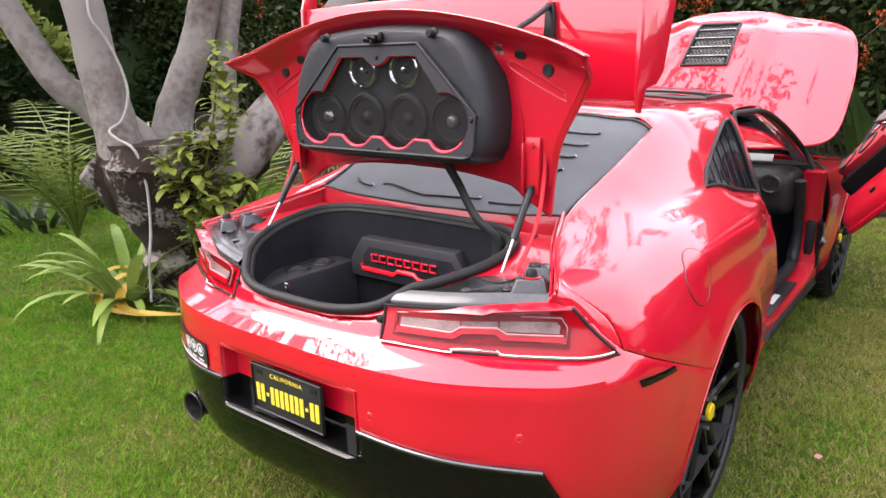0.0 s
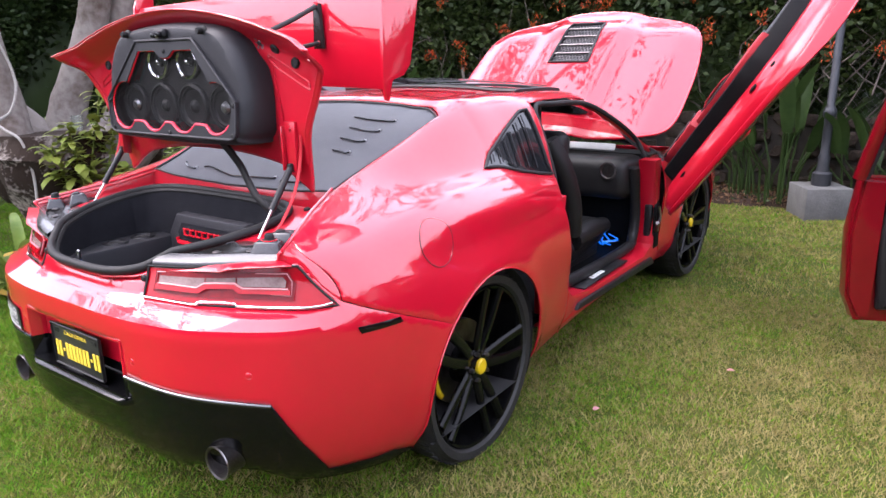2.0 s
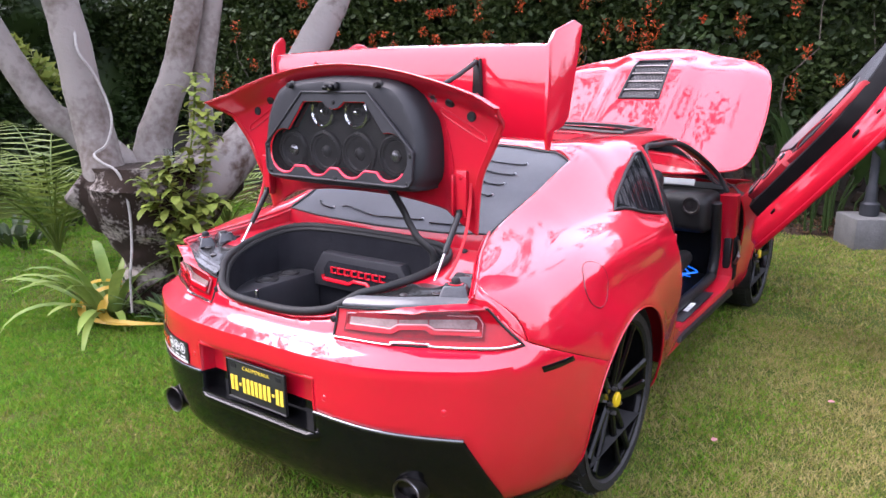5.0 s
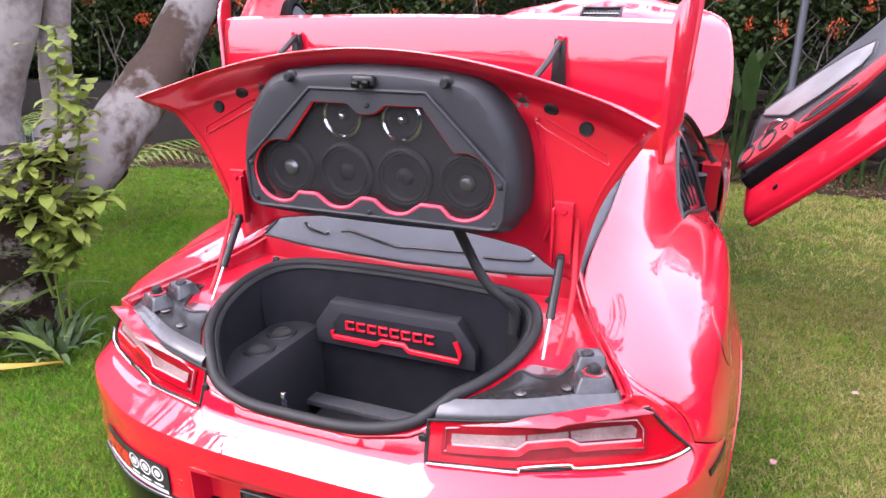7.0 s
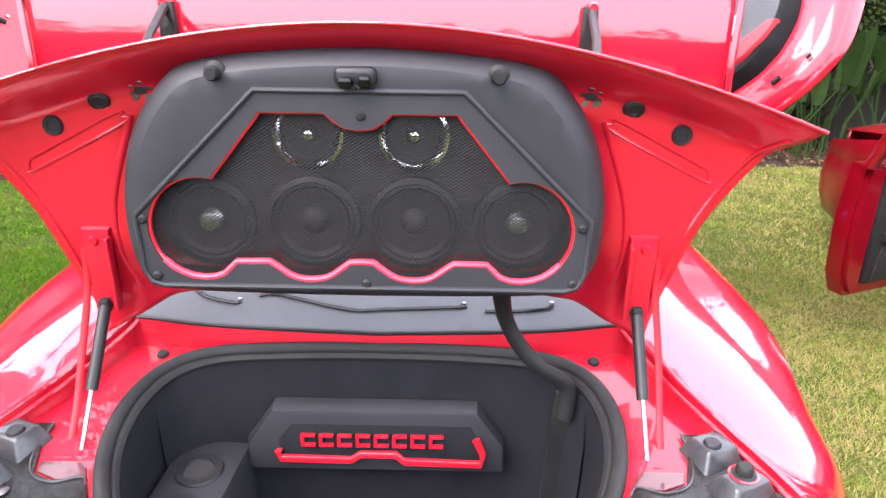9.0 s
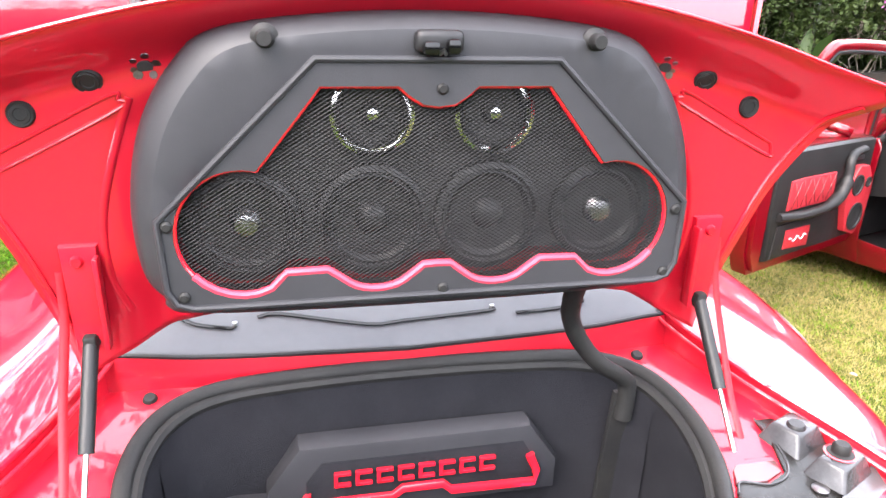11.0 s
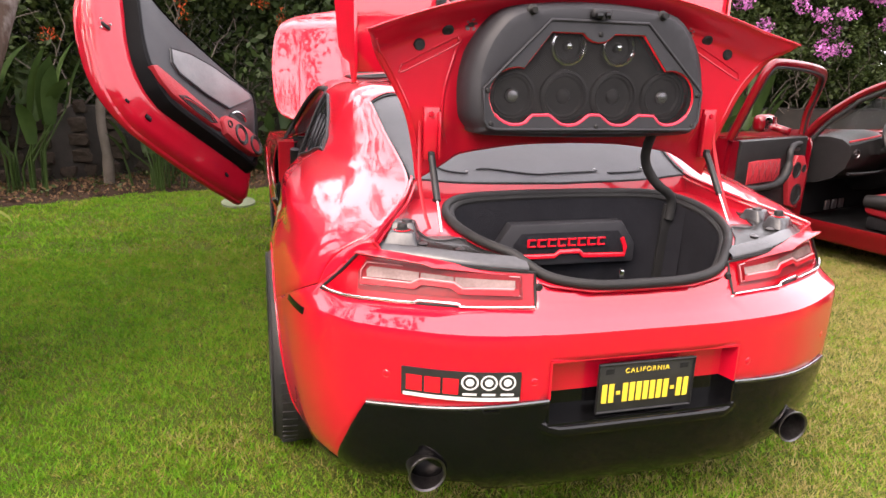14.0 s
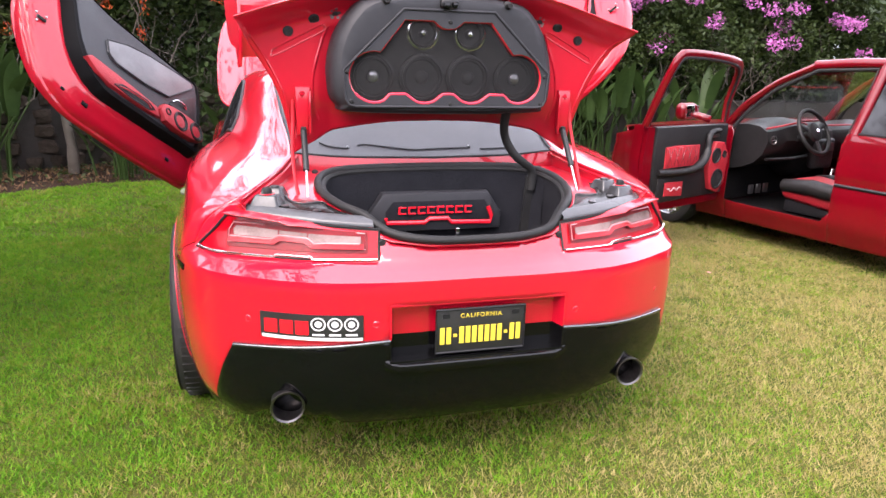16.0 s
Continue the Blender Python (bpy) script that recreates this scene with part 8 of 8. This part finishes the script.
for far in (0, 1):
    f = lambda pts: [((W2 - x) if far else x, y, z) for x, y, z in pts]
    part("windscreen_pillar", tube(smooth_line(f([(0.085, 0.13, 0.945), (0.115, 0.02, 1.10), (0.155, -0.20, 1.295), (0.215, -0.49, 1.450)]), 5), [0.045] * 8 + [0.035] * 8, 10, False, None, 0, 0.7), M_MAROON, hb, "dark red windscreen pillar")
    part("roof_rail", tube(smooth_line(f([(0.215, -0.47, 1.445), (0.215, -0.95, 1.475), (0.215, -1.8, 1.435), (0.22, -2.2, 1.37)]), 5), 0.038, 10), M_MAROON, hb)
    part("door_pillar", tube(f([(0.062, -0.925, 0.97), (0.13, -0.955, 1.20), (0.21, -0.985, 1.46)]), 0.035, 10), M_MAROON, hb)
    part("rear_pillar", tube(f([(0.07, -2.65, 0.97), (0.15, -2.4, 1.19), (0.225, -2.15, 1.39)]), [0.09, 0.08, 0.06], 10), M_MAROON, hb)
    qg = bmesh.new()
    vs = [qg.verts.new(v) for v in f([(0.062, -0.965, 0.985), (0.062, -2.55, 0.985), (0.20, -2.18, 1.39), (0.205, -1.03, 1.44)])]
    qg.faces.new(vs)
    solid(part("quarter_glass", qg, M_GLASS, hb, "dark side glass"), 0.004)
    part("door_frame_trim", tube(f([(0.06, 0.06, 0.93), (0.10, -0.02, 1.06), (0.145, -0.22, 1.255), (0.195, -0.51, 1.410), (0.20, -0.94, 1.435), (0.15, -0.915, 1.2), (0.075, -0.885, 0.98)]), 0.016, 8), M_RUBBER, hb)
part("quarter_seal", tube([(0.06, -0.95, 0.985), (0.06, -2.5, 0.985)], 0.012, 6), M_RUBBER, hb)
b = bmesh.new()
b.faces.new([b.verts.new(v) for v in ((0.12, 0.08, 0.955), (1.54, 0.08, 0.955), (1.42, -0.48, 1.43), (0.24, -0.48, 1.43))])
o = part("windscreen", b, M_CLEARGLASS, hb, "clear windscreen")
solid(o, 0.004)
o.visible_shadow = False
b = bmesh.new()
b.faces.new([b.verts.new(v) for v in ((0.15, -2.72, 0.985), (1.51, -2.72, 0.985), (1.38, -2.2, 1.38), (0.28, -2.2, 1.38))])
solid(part("rear_glass", b, M_GLASS, hb), 0.004)
# cabin
part("cabin_floor", box(1.5, 2.9, 0.05, (0.83, -0.95, 0.26), 0.01), M_DEEPBLACK, hb, "black cabin carpet")
part("firewall", box(1.5, 0.05, 0.60, (0.83, 0.12, 0.60), 0.02), M_DEEPBLACK, hb)
part("underbody", box(1.45, 3.9, 0.08, (0.83, -0.65, 0.22), 0.02), M_WHEELWELL, hb)
part("rear_bulkhead", box(1.5, 0.05, 0.7, (0.83, -1.95, 0.65), 0.02), M_DEEPBLACK, hb)
b = bmesh.new()
sec = [(0.10, 0.945), (-0.06, 0.965), (-0.17, 0.955), (-0.235, 0.915), (-0.255, 0.84), (-0.225, 0.74), (-0.15, 0.66), (-0.02, 0.60), (0.10, 0.58)]
rows_ = []
for x in np.linspace(0.08, 1.58, 41):
    hump = math.exp(-((x - 0.42) / 0.17) ** 2)
    mid = math.exp(-((x - 0.83) / 0.13) ** 4)
    rows_.append([b.verts.new((x, y - 0.055 * hump * (z > 0.8) - 0.05 * mid * (z < 0.93), z + 0.045 * hump * (z > 0.90) + 0.01 * math.sin(x * 4) - 0.10 * mid * (z < 0.7))) for y, z in sec])
for r0, r1 in zip(rows_, rows_[1:]):
    for i in range(len(sec) - 1):
        b.faces.new((r0[i], r0[i + 1], r1[i + 1], r1[i]))
bmesh.ops.recalc_face_normals(b, faces=b.faces)
b.faces.new(rows_[0])
b.faces.new(rows_[-1][::-1])
dash2 = part("dashboard", b, M_BLKLEATHER, hb, "black dashboard with red edge")
part("dash_edge", tube(smooth_line([(0.10, -0.215, 0.945), (0.24, -0.25, 0.965), (0.42, -0.29, 0.992), (0.60, -0.25, 0.965), (0.85, -0.22, 0.948), (1.5, -0.21, 0.935)], 6), 0.007, 8), M_REDLEATHER, dash2, "red dash edge")
part("dash_console", box(0.24, 0.10, 0.26, (0.83, -0.27, 0.72), 0.03, None, None, 3), M_SATIN, dash2, "black centre console")
part("console_panel", box(0.17, 0.008, 0.07, (0.83, -0.322, 0.78), 0.006), M_DARKSTEEL, dash2)
part("dash_shelf", tube(smooth_line([(0.12, -0.235, 0.70), (0.40, -0.25, 0.695), (0.68, -0.24, 0.70)], 5), 0.012, 8), M_SATIN, dash2)
for x0 in (0.15, 0.72):
    part("air_vent", lathe([(0.034, 0), (0.036, 0.014), (0.030, 0.016), (0.026, 0.006), (0, 0.004)], 20, pose(x0, -0.250, 0.855, 90, 0, 0)), M_DARKSTEEL, dash2, "round air vent")
    part("vent_blade", box(0.05, 0.004, 0.005, (x0, -0.262, 0.855)), M_STEEL, dash2)
sw = empty("steering_wheel")
sw.parent = hb
sw.matrix_basis = pose(0.42, -0.42, 0.93, 62, 0, 0)
part("steering_rim", tube([(0.185 * math.cos(i * math.pi / 18), 0.185 * math.sin(i * math.pi / 18), 0) for i in range(36)], 0.016, 10, True), M_BLKLEATHER, sw, "black steering wheel rim")
part("steering_boss", lathe([(0, 0.035), (0.045, 0.032), (0.075, 0.018), (0.08, -0.01), (0.03, -0.03), (0.03, -0.2), (0, -0.2)], 24), M_SATIN, sw)
part("horn_badge", lathe([(0, 0.040), (0.014, 0.039), (0.017, 0.033)], 18), M_CHROME, sw)
for a in (20, 160, 270):
    part("steering_spoke", tube([(0.05 * math.cos(radians(a)), 0.05 * math.sin(radians(a)), 0.0), (0.17 * math.cos(radians(a)), 0.17 * math.sin(radians(a)), 0)], 0.022, 8, False, None, 0, 0.5), M_SATIN, sw)
for k in range(3):
    part("pedal", box(0.06, 0.02, 0.08, (0.30 + 0.10 * k, -0.02, 0.40), 0.008), M_STEEL, hb)
seat(hb, 0.42, -0.62, 0.34, M_BLKLEATHER, M_REDLEATHER)
seat(hb, 1.22, -0.74, 0.36, M_BLKLEATHER, M_REDLEATHER)
part("gear_lever", tube([(0.83, -0.35, 0.35), (0.83, -0.40, 0.60)], 0.014, 8), M_CHROME, hb)
# bright wheels
for y in (0.62, -1.85):
    w = empty("wheel")
    w.parent = hb
    for far in (0, 1):
        m = Matrix.Translation((W2 - 0.005 if far else 0.005, y, 0.29)) @ pose(0, 0, 0, 0, 90 if far else -90, 0)
        part("tyre", lathe([(0.205, -0.17), (0.25, -0.185), (0.28, -0.18), (0.292, -0.15), (0.292, -0.04), (0.28, -0.012), (0.25, -0.003), (0.212, -0.008)], 48, m), M_TYRE, w, "black tyre")
        part("rim", lathe([(0.21, -0.17), (0.213, -0.012), (0.205, -0.006), (0.195, -0.012), (0.185, -0.05), (0.10, -0.055), (0.06, -0.02), (0, -0.015)], 40, m), M_SILVER, w, "bright alloy rim")
        for k in range(14):
            a = 2 * math.pi * k / 14
            b = tube([(0.05 * math.cos(a), 0.05 * math.sin(a), -0.020), (0.195 * math.cos(a + 0.12), 0.195 * math.sin(a + 0.12), -0.018)], 0.010, 6)
            bmesh.ops.transform(b, matrix=m, verts=b.verts)
            part("spoke", b, M_SILVER, w)
    b = lathe([(0.34, -0.02), (0.34, -0.22)], 30, Matrix.Translation((0.03, y, 0.29)) @ pose(0, 0, 0, 0, -90, 0))
    for v in b.verts:
        v.co.z = max(v.co.z, 0.17)
    part("wheel_liner", b, M_WHEELWELL, hb)
# open driver door: u towards its rear edge, z up, inner face towards -n
dr = empty("door", label="open dark red driver door with red and black lining")
dr.parent = hb
dr.matrix_basis = pose(-0.03, 0.02, 0, 0, 0, 187)
# in the door's own frame x runs along it, y is its outer side
LOW = [(0.0, 0.36), (0.02, 0.97), (1.14, 1.00), (1.17, 0.75), (1.15, 0.45), (1.10, 0.335), (0.05, 0.33)]
part("door_shell", prism(LOW, xz, -0.03, -0.125, 0.02), M_MAROON, dr, "dark red door shell")
part("door_edge", prism([(1.05, 0.36), (1.05, 0.98), (1.135, 0.985), (1.16, 0.75), (1.14, 0.46), (1.09, 0.36)], xz, 0.0, -0.035, 0.008), M_MAROON, dr, "dark red shut face")
card = [(0.05, 0.40), (0.06, 0.97), (1.04, 0.985), (1.05, 0.75), (1.02, 0.40)]
part("door_card", prism(card, xz, -0.035, 0.020, 0.025), M_BLKLEATHER, dr, "black door lining")
frame_ = [(0.03, -0.05, 0.98), (0.05, -0.03, 1.14), (0.08, 0.03, 1.31), (0.15, 0.08, 1.41), (0.28, 0.11, 1.455), (0.60, 0.13, 1.488), (0.96, 0.14, 1.502), (1.06, 0.135, 1.475), (1.115, 0.09, 1.32), (1.16, -0.01, 1.00)]
part("window_frame", tube(smooth_line(frame_, 5), 0.036, 10, False, None, 0, 0.75), M_MAROON, dr, "dark red window frame")
part("window_seal", tube(smooth_line([(x * 0.965 + 0.02, y + 0.012, (z - 0.98) * 0.955 + 0.98) for x, y, z in frame_], 5), 0.012, 8), M_RUBBER, dr)
part("arm_panel", prism([(0.46, 0.665), (0.47, 0.825), (0.80, 0.835), (0.92, 0.83), (0.92, 0.67)], xz, 0.015, 0.032, 0.012), M_REDLEATHER, dr, "quilted red leather panel")
for k in range(5):
    part("stitch", tube([(0.49 + k * 0.085, 0.0325, 0.680), (0.555 + k * 0.085, 0.0325, 0.820)], 0.0022, 5), M_DARKRED, dr)
    part("stitch", tube([(0.555 + k * 0.085, 0.0325, 0.680), (0.49 + k * 0.085, 0.0325, 0.820)], 0.0022, 5), M_DARKRED, dr)
part("arm_rest", tube(smooth_line([(1.0, 0.028, 0.650), (0.80, 0.05, 0.640), (0.58, 0.058, 0.648), (0.45, 0.058, 0.70), (0.40, 0.055, 0.79), (0.385, 0.045, 0.875), (0.33, 0.035, 0.915), (0.22, 0.03, 0.925)], 5), [0.028] * 12 + [0.036] * 8 + [0.026] * 16, 10, False, None, 0, 0.8), M_BLKLEATHER, dr, "black arm rest sweeping up to the handle")
part("map_pocket", prism([(0.36, 0.41), (0.38, 0.60), (0.98, 0.60), (1.0, 0.42)], xz, 0.015, 0.030, 0.012), M_BLKLEATHER, dr, "black map pocket")
pod2 = [(0.10, 0.50), (0.08, 0.72), (0.16, 0.83), (0.27, 0.84), (0.34, 0.74), (0.36, 0.62), (0.30, 0.46), (0.18, 0.42)]
p2 = part("speaker_pod", prism(pod2, xz, 0.015, 0.060, 0.014), M_REDLEATHER, dr, "red speaker pod")
for (pu, pw, pr_) in ((0.225, 0.54, 0.082), (0.27, 0.73, 0.062), (0.155, 0.735, 0.03)):
    part("speaker", lathe([(pr_, 0), (pr_, 0.006), (pr_ * 0.86, 0.007), (pr_ * 0.8, 0.001), (pr_ * 0.3, -0.004 + 0.005), (0, 0.008)], 26, pose(pu, 0.060, pw, -90, 0, 0)), M_CONE, p2, "black speaker")
pq = part("door_plaque", prism([(0.66, 0.44), (0.66, 0.555), (0.90, 0.565), (0.90, 0.46)], xz, 0.026, 0.037, 0.006), M_REDLEATHER, dr, "red plaque with pale script drawn as a line")
part("plaque_line", tube(smooth_line([(0.69 + i * 0.022, 0.039, 0.505 + 0.014 * math.sin(i * 1.9)) for i in range(9)], 4), 0.003, 5), M_WHITE, pq)
part("door_handle", box(0.09, 0.018, 0.026, (0.27, 0.035, 0.885), 0.008), M_STEEL, dr, "inner door handle")
mr2 = part("door_mirror", box(0.22, 0.10, 0.135, (0.36, -0.20, 1.06), 0.045, None, None, 4), M_MAROON, dr, "dark red door mirror")
part("mirror_glass", box(0.18, 0.004, 0.10, (0.36, -0.146, 1.06), 0.002), M_MIRROR, mr2)
part("mirror_arm", tube([(0.22, -0.06, 1.0), (0.28, -0.16, 1.03)], 0.03, 8), M_MAROON, mr2)


# ---- stones of the garden wall ----
stone_me = []
for k in range(8):
    b = bmesh.new()
    bmesh.ops.create_icosphere(b, subdivisions=2, radius=1.0)
    for v in b.verts:
        c = v.co
        q = Vector([math.copysign(abs(t) ** 0.55, t) for t in c])
        v.co = q * (0.62 + 0.22 * noise.noise(c * 1.3 + Vector((k * 7.1, 0, 0))))
    me = bpy.data.meshes.new("stone")
    b.to_mesh(me)
    b.free()
    me.materials.append(M_STONE)
    stone_me.append(me)
row_z, n_st = 0.08, 0
rs = random.Random(4)
for row in range(5):
    x = -4.6 + rs.uniform(0, 0.2)
    while x < 4.2 and n_st < 290:
        w = rs.uniform(0.16, 0.34)
        h = rs.uniform(0.15, 0.19)
        o = new("stone", stone_me[rs.randrange(8)])
        o.parent = gwall
        yw = float(wall_y(x + w / 2))
        o.matrix_basis = pose(x + w / 2, yw + 0.035, row_z + h / 2 + rs.uniform(-0.01, 0.01), rs.uniform(-6, 6), rs.uniform(-8, 8), rs.uniform(-6, 6)) @ Matrix.Diagonal((w * 0.62, 0.085, h * 0.66, 1))
        x += w + rs.uniform(0.01, 0.03)
        n_st += 1
    row_z += 0.165
